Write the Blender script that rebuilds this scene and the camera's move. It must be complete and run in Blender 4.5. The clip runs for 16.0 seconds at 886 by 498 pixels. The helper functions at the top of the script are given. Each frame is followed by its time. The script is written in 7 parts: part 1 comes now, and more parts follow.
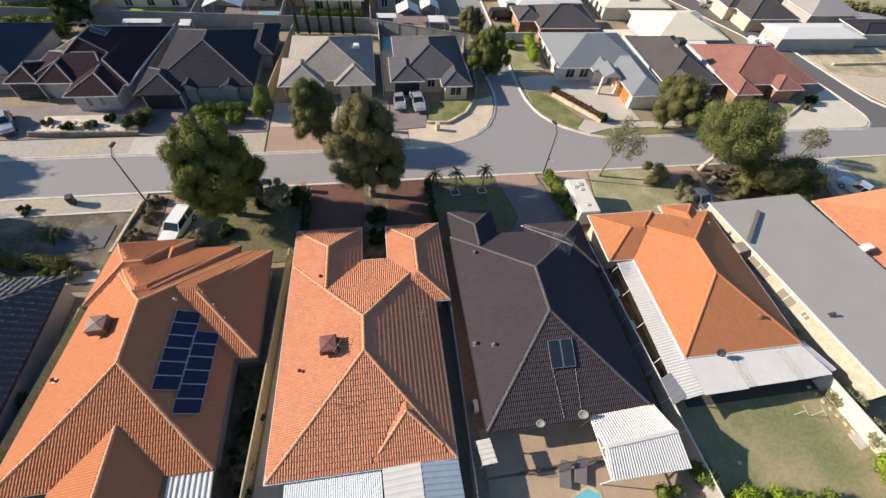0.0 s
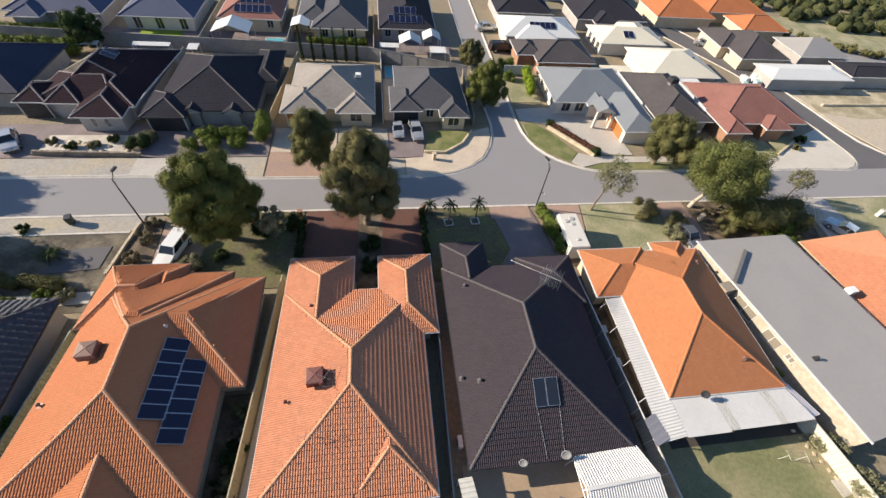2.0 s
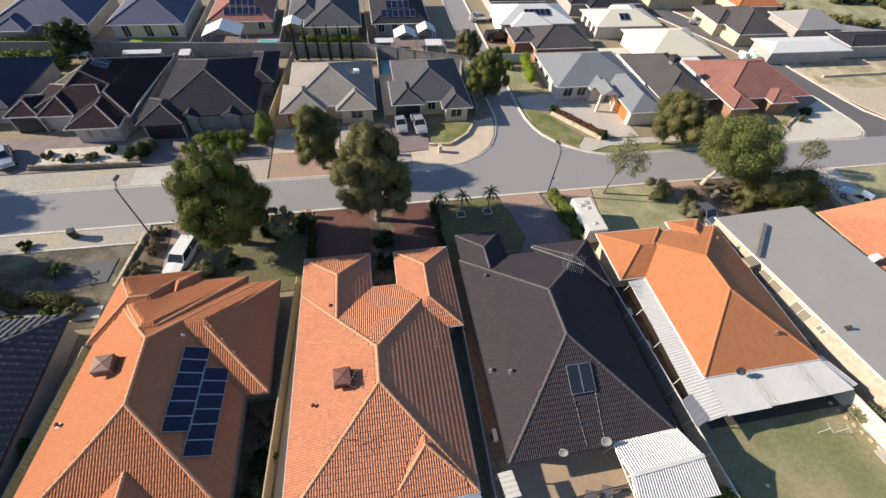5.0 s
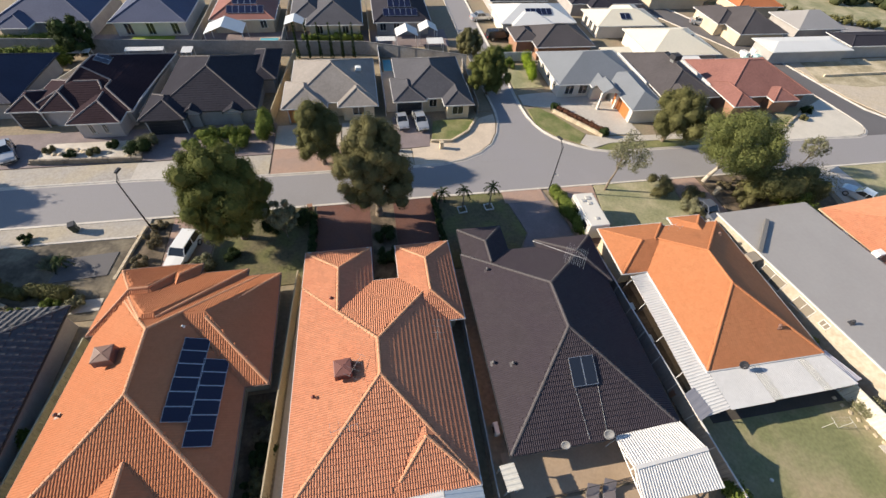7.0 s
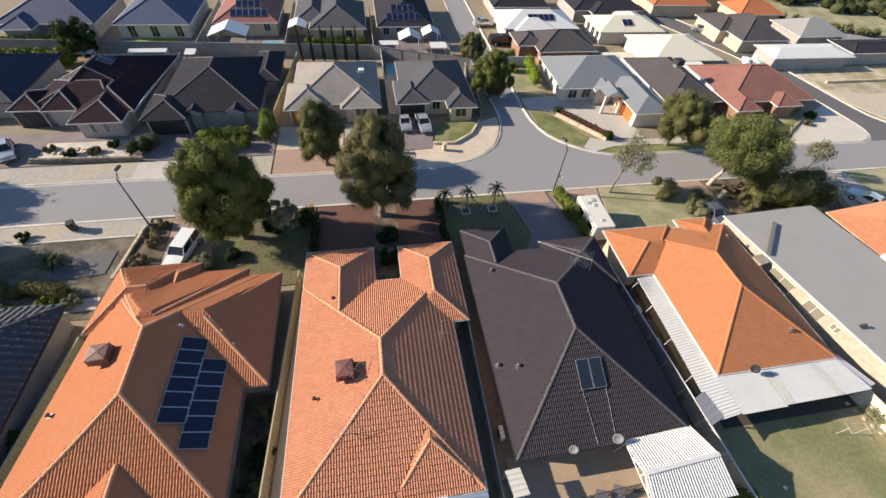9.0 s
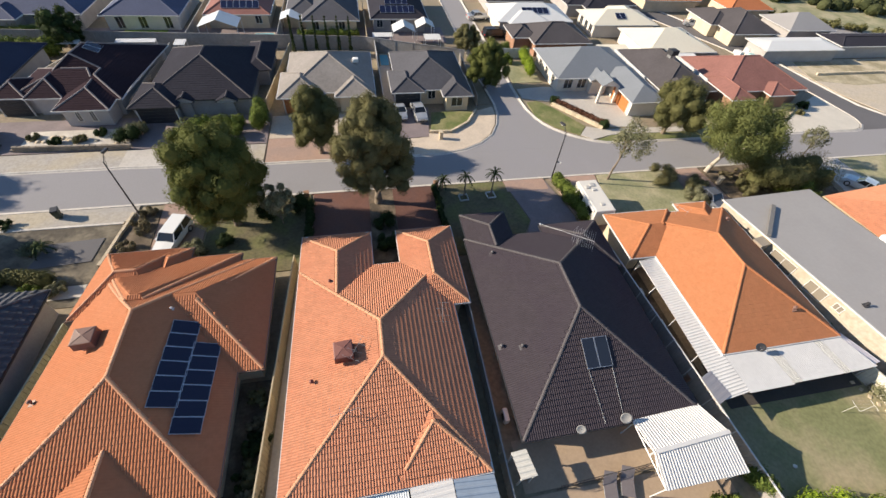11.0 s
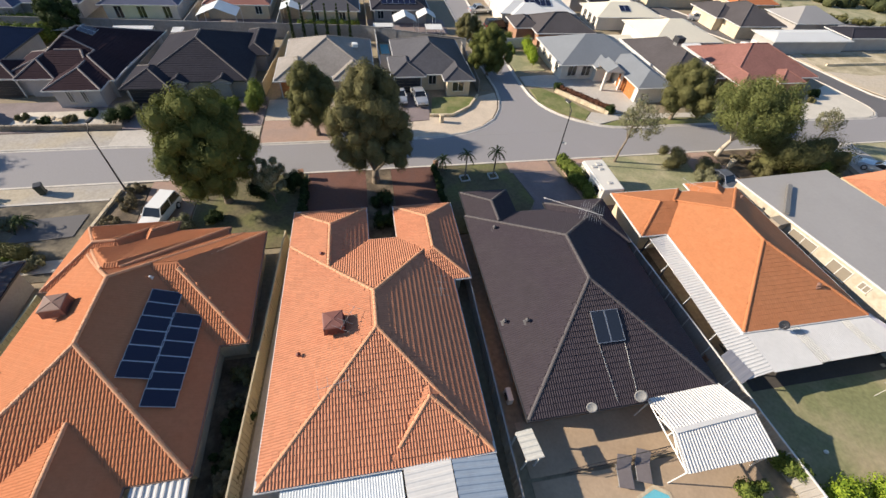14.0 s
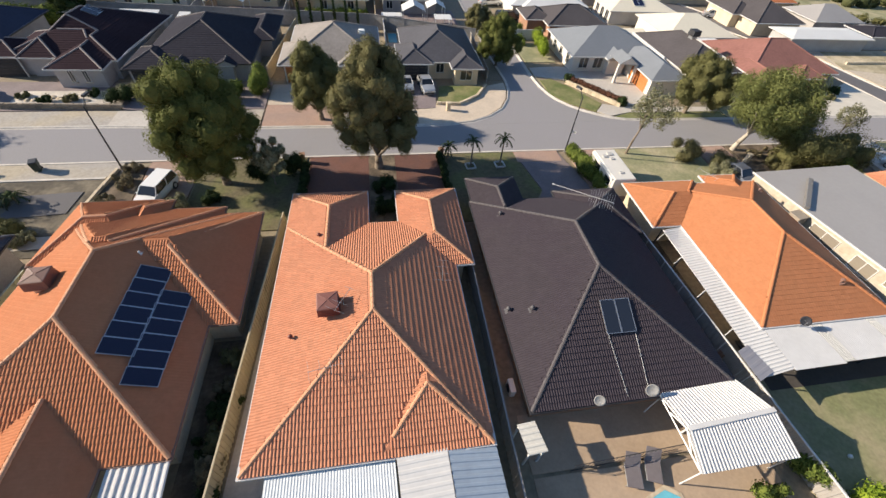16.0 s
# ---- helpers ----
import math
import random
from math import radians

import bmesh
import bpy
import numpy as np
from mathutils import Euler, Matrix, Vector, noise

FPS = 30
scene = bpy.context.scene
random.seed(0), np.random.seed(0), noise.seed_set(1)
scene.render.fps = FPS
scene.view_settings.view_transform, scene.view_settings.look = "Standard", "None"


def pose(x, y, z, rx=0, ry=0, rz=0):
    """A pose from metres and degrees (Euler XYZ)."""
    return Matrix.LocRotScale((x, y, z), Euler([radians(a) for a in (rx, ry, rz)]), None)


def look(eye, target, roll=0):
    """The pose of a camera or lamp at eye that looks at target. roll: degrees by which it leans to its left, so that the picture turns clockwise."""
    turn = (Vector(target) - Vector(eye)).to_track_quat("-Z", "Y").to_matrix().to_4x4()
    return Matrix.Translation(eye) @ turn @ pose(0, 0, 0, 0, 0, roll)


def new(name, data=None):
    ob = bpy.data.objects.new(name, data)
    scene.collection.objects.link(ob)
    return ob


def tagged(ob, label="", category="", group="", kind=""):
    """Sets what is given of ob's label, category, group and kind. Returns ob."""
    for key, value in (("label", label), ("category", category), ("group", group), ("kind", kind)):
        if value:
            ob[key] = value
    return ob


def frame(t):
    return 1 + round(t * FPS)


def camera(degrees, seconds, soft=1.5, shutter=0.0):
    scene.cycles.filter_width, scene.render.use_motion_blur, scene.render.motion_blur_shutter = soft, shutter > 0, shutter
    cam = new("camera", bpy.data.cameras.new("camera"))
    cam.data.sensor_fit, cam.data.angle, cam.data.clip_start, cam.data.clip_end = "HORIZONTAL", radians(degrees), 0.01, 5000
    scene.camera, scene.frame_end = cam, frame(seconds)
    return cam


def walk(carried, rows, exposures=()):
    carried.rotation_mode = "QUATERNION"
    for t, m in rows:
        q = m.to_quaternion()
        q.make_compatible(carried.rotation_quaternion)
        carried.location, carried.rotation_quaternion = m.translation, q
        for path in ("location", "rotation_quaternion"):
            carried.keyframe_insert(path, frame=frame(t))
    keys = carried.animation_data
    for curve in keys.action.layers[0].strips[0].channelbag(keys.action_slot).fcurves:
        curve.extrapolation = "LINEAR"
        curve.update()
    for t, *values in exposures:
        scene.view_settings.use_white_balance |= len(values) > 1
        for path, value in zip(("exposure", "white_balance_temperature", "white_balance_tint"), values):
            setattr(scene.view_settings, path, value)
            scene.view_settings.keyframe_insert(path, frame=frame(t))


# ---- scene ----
cam = camera(95.7, 16.0)
PATH = [
    (0, (2.317, 2.775, 32.446), (6.263, 20.432, 8.516), 5.84),
    (0.5, (2.770, 2.942, 33.021), (6.687, 20.805, 9.240), 6.26),
    (1, (3.189, 3.139, 33.518), (7.064, 21.259, 9.925), 6.64),
    (1.5, (3.234, 3.335, 33.807), (7.193, 21.722, 10.435), 7.15),
    (2, (3.013, 3.517, 33.885), (7.122, 22.099, 10.694), 7.47),
    (2.5, (2.710, 3.613, 33.821), (6.854, 22.201, 10.641), 6.97),
    (3, (2.234, 3.719, 33.520), (6.351, 22.133, 10.197), 5.79),
    (3.5, (1.581, 3.836, 33.071), (5.792, 22.105, 9.651), 4.78),
    (4, (1.005, 4.025, 32.601), (5.348, 22.281, 9.195), 4.08),
    (6.5, (1.630, 3.346, 32.545), (5.883, 22.161, 9.569), 5.45),
    (7, (1.055, 3.279, 31.942), (5.374, 21.957, 8.867), 4.60),
    (7.5, (0.554, 3.339, 31.534), (5.085, 22.038, 8.516), 4.82),
    (8, (0.733, 3.320, 31.385), (5.135, 22.171, 8.467), 4.84),
    (10.5, (0.594, 2.668, 29.838), (5.237, 21.979, 7.354), 5.51),
    (11, (0.094, 2.406, 29.214), (5.051, 21.656, 6.745), 5.48),
    (11.5, (0.105, 2.119, 28.768), (5.125, 21.507, 6.431), 5.45),
    (12, (0.187, 1.829, 28.294), (5.267, 21.343, 6.082), 5.45),
    (12.5, (0.259, 1.628, 27.693), (5.337, 21.281, 5.603), 5.39),
    (13, (0.314, 1.513, 27.092), (5.328, 21.263, 5.074), 5.21),
    (13.5, (0.324, 1.432, 26.410), (5.291, 21.257, 4.448), 5.10),
    (14, (0.405, 1.425, 25.884), (5.243, 21.275, 3.916), 5.07),
    (14.5, (0.526, 1.512, 25.475), (5.242, 21.500, 3.607), 5.61),
    (15, (0.631, 1.563, 25.099), (5.185, 21.632, 3.270), 5.94),
    (15.5, (0.724, 1.483, 24.675), (5.134, 21.483, 2.753), 5.72),
    (16, (0.704, 1.356, 24.081), (5.180, 21.357, 2.174), 5.63),
]
walk(cam, [(t, look(e, g, r)) for t, e, g, r in PATH])

import itertools

# ---- light ----
SUN_ELEV = 23.8          # degrees; the light travels towards +x and a little -y
sun_data = bpy.data.lights.new("sun", "SUN")
sun_data.energy, sun_data.angle, sun_data.color = 5.0, radians(0.55), (1.0, 0.865, 0.69)
sun_to = Vector((math.cos(radians(SUN_ELEV)) * 0.975, -math.cos(radians(SUN_ELEV)) * 0.222, -math.sin(radians(SUN_ELEV))))
sun_ob = new("sun", sun_data)
sun_ob.rotation_mode = "QUATERNION"
sun_ob.rotation_quaternion = sun_to.to_track_quat("-Z", "Y")
world = bpy.data.worlds.new("sky")
scene.world = world
world.use_nodes = True
wn = world.node_tree.nodes
sky = wn.new("ShaderNodeTexSky")
sky.sky_type, sky.sun_disc = "NISHITA", False
sky.sun_elevation, sky.sun_rotation = radians(SUN_ELEV), math.atan2(-sun_to.x, -sun_to.y)
sky.ozone_density, sky.dust_density, sky.air_density = 3.0, 0.3, 1.0
world.node_tree.links.new(sky.outputs[0], wn["Background"].inputs[0])
wn["Background"].inputs[1].default_value = 0.086
scene.view_settings.exposure = 0.82

# ---- materials ----
MATS = {}


def mat(name, color, rough=0.7, metal=0.0, var=0.25, big=0.15, small=6.0, bump=0.25, island=0.0, spec=0.4, tint=None, ribs=None):
    """A surface: base colour with broad stains, fine grain, per-piece variation and relief. ribs: (axis, metres apart, depth)."""
    if name in MATS:
        return MATS[name]
    m = bpy.data.materials.new(name)
    m.use_nodes = True
    t, n = m.node_tree, m.node_tree.nodes
    b = n["Principled BSDF"]
    b.inputs["Roughness"].default_value, b.inputs["Metallic"].default_value = rough, metal
    b.inputs["Specular IOR Level"].default_value = spec
    geo = n.new("ShaderNodeNewGeometry")

    def noise_at(scale, detail):
        q = n.new("ShaderNodeTexNoise")
        q.inputs["Scale"].default_value, q.inputs["Detail"].default_value = scale, detail
        t.links.new(geo.outputs["Position"], q.inputs["Vector"])
        return q.outputs["Fac"]

    def math_node(op, a, c):
        q = n.new("ShaderNodeMath")
        q.operation = op
        for i, v in enumerate((a, c)):
            if isinstance(v, (int, float)):
                q.inputs[i].default_value = v
            else:
                t.links.new(v, q.inputs[i])
        return q.outputs[0]

    broad, fine = noise_at(big, 5), noise_at(small, 6)
    f = math_node("ADD", math_node("MULTIPLY", broad, 1.1), math_node("MULTIPLY", fine, 0.9))
    if island:
        info = n.new("ShaderNodeObjectInfo")
        r = math_node("FRACT", math_node("ADD", geo.outputs["Random Per Island"], info.outputs["Random"]), 0)
        f = math_node("ADD", f, math_node("MULTIPLY", math_node("SUBTRACT", r, 0.5), island))
    k = math_node("ADD", math_node("MULTIPLY", math_node("SUBTRACT", f, 1.0), var * 2), 1.0)
    mul = n.new("ShaderNodeVectorMath")
    mul.operation = "SCALE"
    mix = n.new("ShaderNodeMix")
    mix.data_type = "RGBA"
    mix.inputs["A"].default_value = (*color, 1)
    mix.inputs["B"].default_value = (*(tint or color), 1)
    ramp = n.new("ShaderNodeMapRange")
    ramp.inputs["From Min"].default_value, ramp.inputs["From Max"].default_value = 0.42, 0.62
    t.links.new(broad, ramp.inputs["Value"])
    t.links.new(ramp.outputs["Result"], mix.inputs["Factor"])
    t.links.new(mix.outputs["Result"], mul.inputs[0])
    t.links.new(k, mul.inputs["Scale"])
    t.links.new(mul.outputs[0], b.inputs["Base Color"])
    if bump or ribs:
        bp = n.new("ShaderNodeBump")
        bp.inputs["Strength"].default_value, bp.inputs["Distance"].default_value = max(bump, 0.3), 0.03
        h = math_node("MULTIPLY", fine, max(bump, 0.02))
        if ribs:
            sep = n.new("ShaderNodeSeparateXYZ")
            t.links.new(geo.outputs["Position"], sep.inputs[0])
            s = math_node("SINE", math_node("MULTIPLY", sep.outputs["XYZ".index(ribs[0])], 2 * math.pi / ribs[1]), 0)
            h = math_node("ADD", h, math_node("MULTIPLY", s, ribs[2]))
            bp.inputs["Strength"].default_value, bp.inputs["Distance"].default_value = 0.9, 0.06
        t.links.new(h, bp.inputs["Height"])
        t.links.new(bp.outputs[0], b.inputs["Normal"])
    MATS[name] = m
    return m


def leaf_mat(name, dark, light):
    if name in MATS:
        return MATS[name]
    m = bpy.data.materials.new(name)
    m.use_nodes = True
    t, n = m.node_tree, m.node_tree.nodes
    b = n["Principled BSDF"]
    b.inputs["Roughness"].default_value, b.inputs["Specular IOR Level"].default_value = 0.8, 0.12
    geo, mix = n.new("ShaderNodeNewGeometry"), n.new("ShaderNodeMix")
    mix.data_type = "RGBA"
    mix.inputs["A"].default_value, mix.inputs["B"].default_value = (*dark, 1), (*light, 1)
    t.links.new(geo.outputs["Random Per Island"], mix.inputs["Factor"])
    t.links.new(mix.outputs["Result"], b.inputs["Base Color"])
    tr, ms = n.new("ShaderNodeBsdfTranslucent"), n.new("ShaderNodeMixShader")
    t.links.new(mix.outputs["Result"], tr.inputs["Color"])
    ms.inputs[0].default_value = 0.2
    t.links.new(b.outputs[0], ms.inputs[1])
    t.links.new(tr.outputs[0], ms.inputs[2])
    t.links.new(ms.outputs[0], n["Material Output"].inputs[0])
    MATS[name] = m
    return m


SOIL = mat("sandy_soil", (0.30, 0.24, 0.17), 0.95, var=0.5, big=0.25, small=3.0, bump=0.5, tint=(0.22, 0.19, 0.13))
SAND = mat("pale_sand", (0.40, 0.37, 0.335), 0.95, var=0.35, big=0.2, small=4.0, bump=0.5, tint=(0.38, 0.33, 0.25))
ASPHALT = mat("asphalt_grey", (0.29, 0.28, 0.285), 0.9, var=0.22, big=0.12, small=9.0, bump=0.3, spec=0.25, tint=(0.265, 0.255, 0.265))
ASPHALT_D = mat("asphalt_dark", (0.125, 0.12, 0.125), 0.9, var=0.2, big=0.12, small=9.0, bump=0.3)
KERB = mat("concrete_kerb", (0.55, 0.51, 0.46), 0.85, var=0.3, big=0.8, small=5.0)
CONC = mat("concrete_slab", (0.50, 0.46, 0.41), 0.85, var=0.25, big=0.4, small=5.0, tint=(0.47, 0.44, 0.40))
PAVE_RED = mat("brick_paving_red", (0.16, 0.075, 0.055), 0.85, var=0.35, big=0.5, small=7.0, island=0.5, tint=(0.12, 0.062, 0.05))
PAVE_PINK = mat("brick_paving_pink", (0.40, 0.27, 0.21), 0.85, var=0.3, big=0.5, small=7.0, island=0.4, tint=(0.31, 0.22, 0.18))
PAVE_BEIGE = mat("paving_beige", (0.56, 0.47, 0.37), 0.85, var=0.25, big=0.5, small=6.0, island=0.3)
PAVE_PATIO = mat("patio_paving_tan", (0.40, 0.30, 0.21), 0.85, var=0.2, big=0.5, small=6.0)
# yard soil with the shade of trees to the west mixed into its colour
YARD_SHADED = mat("shaded_yard_soil", (0.10, 0.085, 0.065), 0.95, var=0.6, big=0.4, small=3.0, bump=0.6, tint=(0.17, 0.145, 0.105))
WALL_OLD = mat("weathered_stone_wall", (0.25, 0.21, 0.165), 0.9, var=0.35, big=0.7, small=5.0, island=0.4, bump=0.5)
PAVE_GREY = mat("paving_mauve_grey", (0.22, 0.18, 0.18), 0.85, var=0.25, big=0.5, small=6.0)
LAWN = mat("lawn_green", (0.13, 0.16, 0.05), 0.95, var=0.5, big=0.35, small=5.0, bump=0.8, tint=(0.20, 0.19, 0.085))
LAWN_DRY = mat("lawn_dry", (0.27, 0.27, 0.15), 0.95, var=0.4, big=0.3, small=4.0, bump=0.8, tint=(0.35, 0.31, 0.20))
LAWN_BRIGHT = mat("lawn_bright", (0.22, 0.30, 0.03), 0.95, var=0.3, big=0.4, small=5.0, bump=0.8)
MULCH = mat("garden_mulch", (0.11, 0.085, 0.06), 0.95, var=0.6, big=0.8, small=6.0, bump=0.8, tint=(0.17, 0.13, 0.09))
LIMESTONE = mat("limestone_block", (0.55, 0.46, 0.33), 0.9, var=0.3, big=0.7, small=5.0, island=0.4, bump=0.5)
CREAM_WALL = mat("cream_brick_wall", (0.56, 0.47, 0.34), 0.85, var=0.25, big=0.6, small=8.0)
WHITE_WALL = mat("pale_render_wall", (0.62, 0.58, 0.52), 0.8, var=0.15, big=0.6, small=6.0)
GREY_WALL = mat("grey_render_wall", (0.36, 0.34, 0.33), 0.85, var=0.2, big=0.6, small=6.0)
BRICK_WALL = mat("brown_brick_wall", (0.30, 0.17, 0.11), 0.85, var=0.3, big=0.6, small=9.0)
FENCE_CREAM = mat("cream_sheet_fence", (0.47, 0.39, 0.26), 0.5, var=0.12, big=0.4, small=3.0, bump=0.05)
FENCE_GREY = mat("grey_sheet_fence", (0.30, 0.28, 0.26), 0.55, var=0.15, big=0.4, small=3.0, bump=0.05)
FENCE_BACK = mat("weathered_fibre_fence", (0.29, 0.28, 0.27), 0.85, var=0.3, big=0.5, small=3.0)
WHITE_METAL = mat("white_painted_steel", (0.60, 0.59, 0.575), 0.45, var=0.1, big=0.5, small=3.0, bump=0.03)
BLUE_METAL = mat("blue_grey_steel_sheet", (0.26, 0.32, 0.40), 0.45, var=0.15, big=0.5, small=3.0, bump=0.03)
SILVER_METAL = mat("zinc_steel_sheet", (0.62, 0.65, 0.66), 0.4, metal=0.35, var=0.15, big=0.5, small=3.0, bump=0.03)
DARK_METAL = mat("dark_painted_steel", (0.035, 0.035, 0.04), 0.5, var=0.2, bump=0.03)
GALV = mat("galvanised_steel", (0.42, 0.42, 0.42), 0.4, metal=0.7, var=0.2, bump=0.03)
BARK = mat("tree_bark", (0.20, 0.16, 0.12), 0.95, var=0.5, big=1.5, small=8.0, bump=0.8)
BARK_PALE = mat("pale_gum_bark", (0.42, 0.37, 0.30), 0.9, var=0.4, big=1.5, small=8.0, bump=0.6)
GLASS_DK = mat("dark_window_glass", (0.02, 0.023, 0.028), 0.06, var=0.05, bump=0.0, spec=0.7)
BLACK = mat("black_rubber", (0.018, 0.018, 0.018), 0.8, var=0.2, bump=0.1)
PV = mat("solar_cell_glass", (0.008, 0.010, 0.035), 0.2, var=0.1, bump=0.0, spec=0.7)
ALU = mat("aluminium_frame", (0.62, 0.63, 0.65), 0.35, metal=0.8, var=0.08, bump=0.02)
TIMBER = mat("timber_orange", (0.42, 0.15, 0.045), 0.6, var=0.25, big=0.8, small=6.0)
WHITE_PLASTIC = mat("white_plastic", (0.78, 0.78, 0.76), 0.4, var=0.06, bump=0.02)
T_ORANGE = mat("terracotta_tile_orange", (0.51, 0.225, 0.13), 0.75, var=0.16, big=0.5, small=5.0, spec=0.2, island=0.4, tint=(0.47, 0.20, 0.115))
CAP_ORANGE = mat("pale_orange_ridge_tile", (0.54, 0.28, 0.16), 0.75, var=0.2, big=0.8, small=5.0)
CAP_CHAR = mat("grey_ridge_tile", (0.078, 0.07, 0.075), 0.7, var=0.2, big=0.8, small=5.0)
T_RED = mat("terracotta_tile_brown", (0.46, 0.19, 0.098), 0.8, bump=0.03, var=0.14, big=0.4, small=5.0, island=0.2, spec=0.05, tint=(0.43, 0.17, 0.085))
T_BRIGHT = mat("clay_tile_bright_orange", (0.45, 0.185, 0.086), 0.75, var=0.16, big=0.4, small=5.0, island=0.25, spec=0.15, tint=(0.42, 0.168, 0.077))
T_CHAR = mat("charcoal_concrete_tile", (0.053, 0.044, 0.052), 0.7, var=0.16, big=0.4, small=5.0, island=0.3, spec=0.15, tint=(0.047, 0.038, 0.047))
T_SLATE = mat("dark_slate_tile", (0.066, 0.068, 0.08), 0.65, var=0.2, big=0.4, small=5.0, island=0.3)
R_GREYM = mat("grey_steel_roof", (0.32, 0.305, 0.295), 0.5, var=0.08, big=0.3, small=3.0, bump=0.03)


def far_roof(name, color, rough=0.7, spec=0.12):
    return mat(name, color, rough, var=0.2, big=0.3, small=4.0, bump=0.1, island=0.25, spec=spec)


R_MAROON = far_roof("maroon_tile", (0.041, 0.027, 0.033), 0.8, 0.02)
R_BLACK = far_roof("black_tile", (0.039, 0.038, 0.048), 0.8, 0.03)
R_STONE = far_roof("stone_grey_tile", (0.27, 0.245, 0.225))
R_BLUEG = far_roof("blue_grey_tile", (0.088, 0.087, 0.098))
R_SKYB = far_roof("slate_blue_tile", (0.085, 0.098, 0.155))
R_ASH = far_roof("faded_charcoal_tile", (0.085, 0.077, 0.08))
R_G1 = mat("light_slate_steel", (0.20, 0.215, 0.235), 0.55, var=0.1, big=0.3, small=3.0, bump=0.03)
R_G3 = far_roof("red_brown_tile", (0.26, 0.125, 0.105))
R_CREAM = mat("cream_steel_roof", (0.74, 0.68, 0.54), 0.5, var=0.08, big=0.3, small=3.0, bump=0.03)
R_WHITE = mat("white_steel_roof", (0.66, 0.66, 0.645), 0.5, var=0.06, big=0.3, small=3.0, bump=0.03)
GUTTER_BROWN = mat("brown_gutter", (0.20, 0.12, 0.09), 0.6, var=0.15)
CAP_PALE = mat("pale_mortar_ridge", (0.20, 0.175, 0.175), 0.8, var=0.2, big=0.8, small=5.0)
FENCE_PALE = mat("pale_weathered_fence", (0.58, 0.54, 0.46), 0.7, var=0.25, big=0.6, small=4.0)
R_RUST = far_roof("orange_tile_far", (0.46, 0.17, 0.075))


# ---- mesh helpers ----
def part(name, bm, material, parent=None, label="", smooth=False):
    """Links a bmesh as one mesh object, under its thing where one is given."""
    me = bpy.data.meshes.new(name)
    bm.to_mesh(me)
    bm.free()
    for m in material if isinstance(material, (list, tuple)) else [material]:
        me.materials.append(m)
    if smooth:
        me.shade_smooth()
    ob = new(name, me)
    if parent is not None:
        ob.parent = parent
    if label:
        ob["label"] = label
    return ob


def raw(name, verts, faces, material, parent=None, label="", smooth=False):
    me = bpy.data.meshes.new(name)
    me.from_pydata(verts, [], faces)
    me.materials.append(material)
    if smooth:
        me.shade_smooth()
    ob = new(name, me)
    if parent is not None:
        ob.parent = parent
    if label:
        ob["label"] = label
    return ob


def thing(name, label, category, m=None, group="", kind=""):
    ob = tagged(new(name), label, category, group, kind)
    if m is not None:
        ob.matrix_basis = m
    return ob


def box(bm, x0, x1, y0, y1, z0, z1, m=None, mi=0):
    v = [bm.verts.new(p) for p in ((x0, y0, z0), (x1, y0, z0), (x1, y1, z0), (x0, y1, z0), (x0, y0, z1), (x1, y0, z1), (x1, y1, z1), (x0, y1, z1))]
    if m is not None:
        for q in v:
            q.co = m @ q.co
    out = []
    for f in ((3, 2, 1, 0), (4, 5, 6, 7), (0, 1, 5, 4), (1, 2, 6, 5), (2, 3, 7, 6), (3, 0, 4, 7)):
        out.append(bm.faces.new([v[i] for i in f]))
        out[-1].material_index = mi
    return out


def bevelled(x0, x1, y0, y1, z0, z1, r=0.02, seg=2):
    bm = bmesh.new()
    box(bm, x0, x1, y0, y1, z0, z1)
    bmesh.ops.bevel(bm, geom=bm.edges[:], offset=r, segments=seg, affect="EDGES", profile=0.6)
    return bm


def tube(bm, a, b, r0, r1=None, n=8, caps=True):
    a, b = Vector(a), Vector(b)
    r1 = r0 if r1 is None else r1
    q = (b - a).to_track_quat("Z", "Y").to_matrix()
    rings = []
    for c, r in ((a, r0), (b, r1)):
        rings.append([bm.verts.new(c + q @ Vector((r * math.cos(2 * math.pi * i / n), r * math.sin(2 * math.pi * i / n), 0))) for i in range(n)])
    for i in range(n):
        bm.faces.new((rings[0][i], rings[0][(i + 1) % n], rings[1][(i + 1) % n], rings[1][i]))
    if caps:
        bm.faces.new(rings[0][::-1])
        bm.faces.new(rings[1])


def slab(name, pts, top, material, label, category="ground", thick=0.25, parent=None, kind="structure"):
    """A flat paved or planted area with its own edge."""
    bm = bmesh.new()
    up = [bm.verts.new((x, y, top)) for x, y in pts]
    dn = [bm.verts.new((x, y, top - thick)) for x, y in pts]
    f = bm.faces.new(up)
    if f.calc_area() and sum((pts[i][0] * pts[(i + 1) % len(pts)][1] - pts[(i + 1) % len(pts)][0] * pts[i][1]) for i in range(len(pts))) < 0:
        f.normal_flip()
    for i in range(len(pts)):
        j = (i + 1) % len(pts)
        bm.faces.new((up[i], dn[i], dn[j], up[j]))
    bmesh.ops.recalc_face_normals(bm, faces=bm.faces[:])
    ob = part(name, bm, material, parent)
    return tagged(ob, label, category, kind=kind) if parent is None else ob


def rect(x0, x1, y0, y1):
    return [(x0, y0), (x1, y0), (x1, y1), (x0, y1)]


# ---- hip roofs ----
SLOPE = 0.445


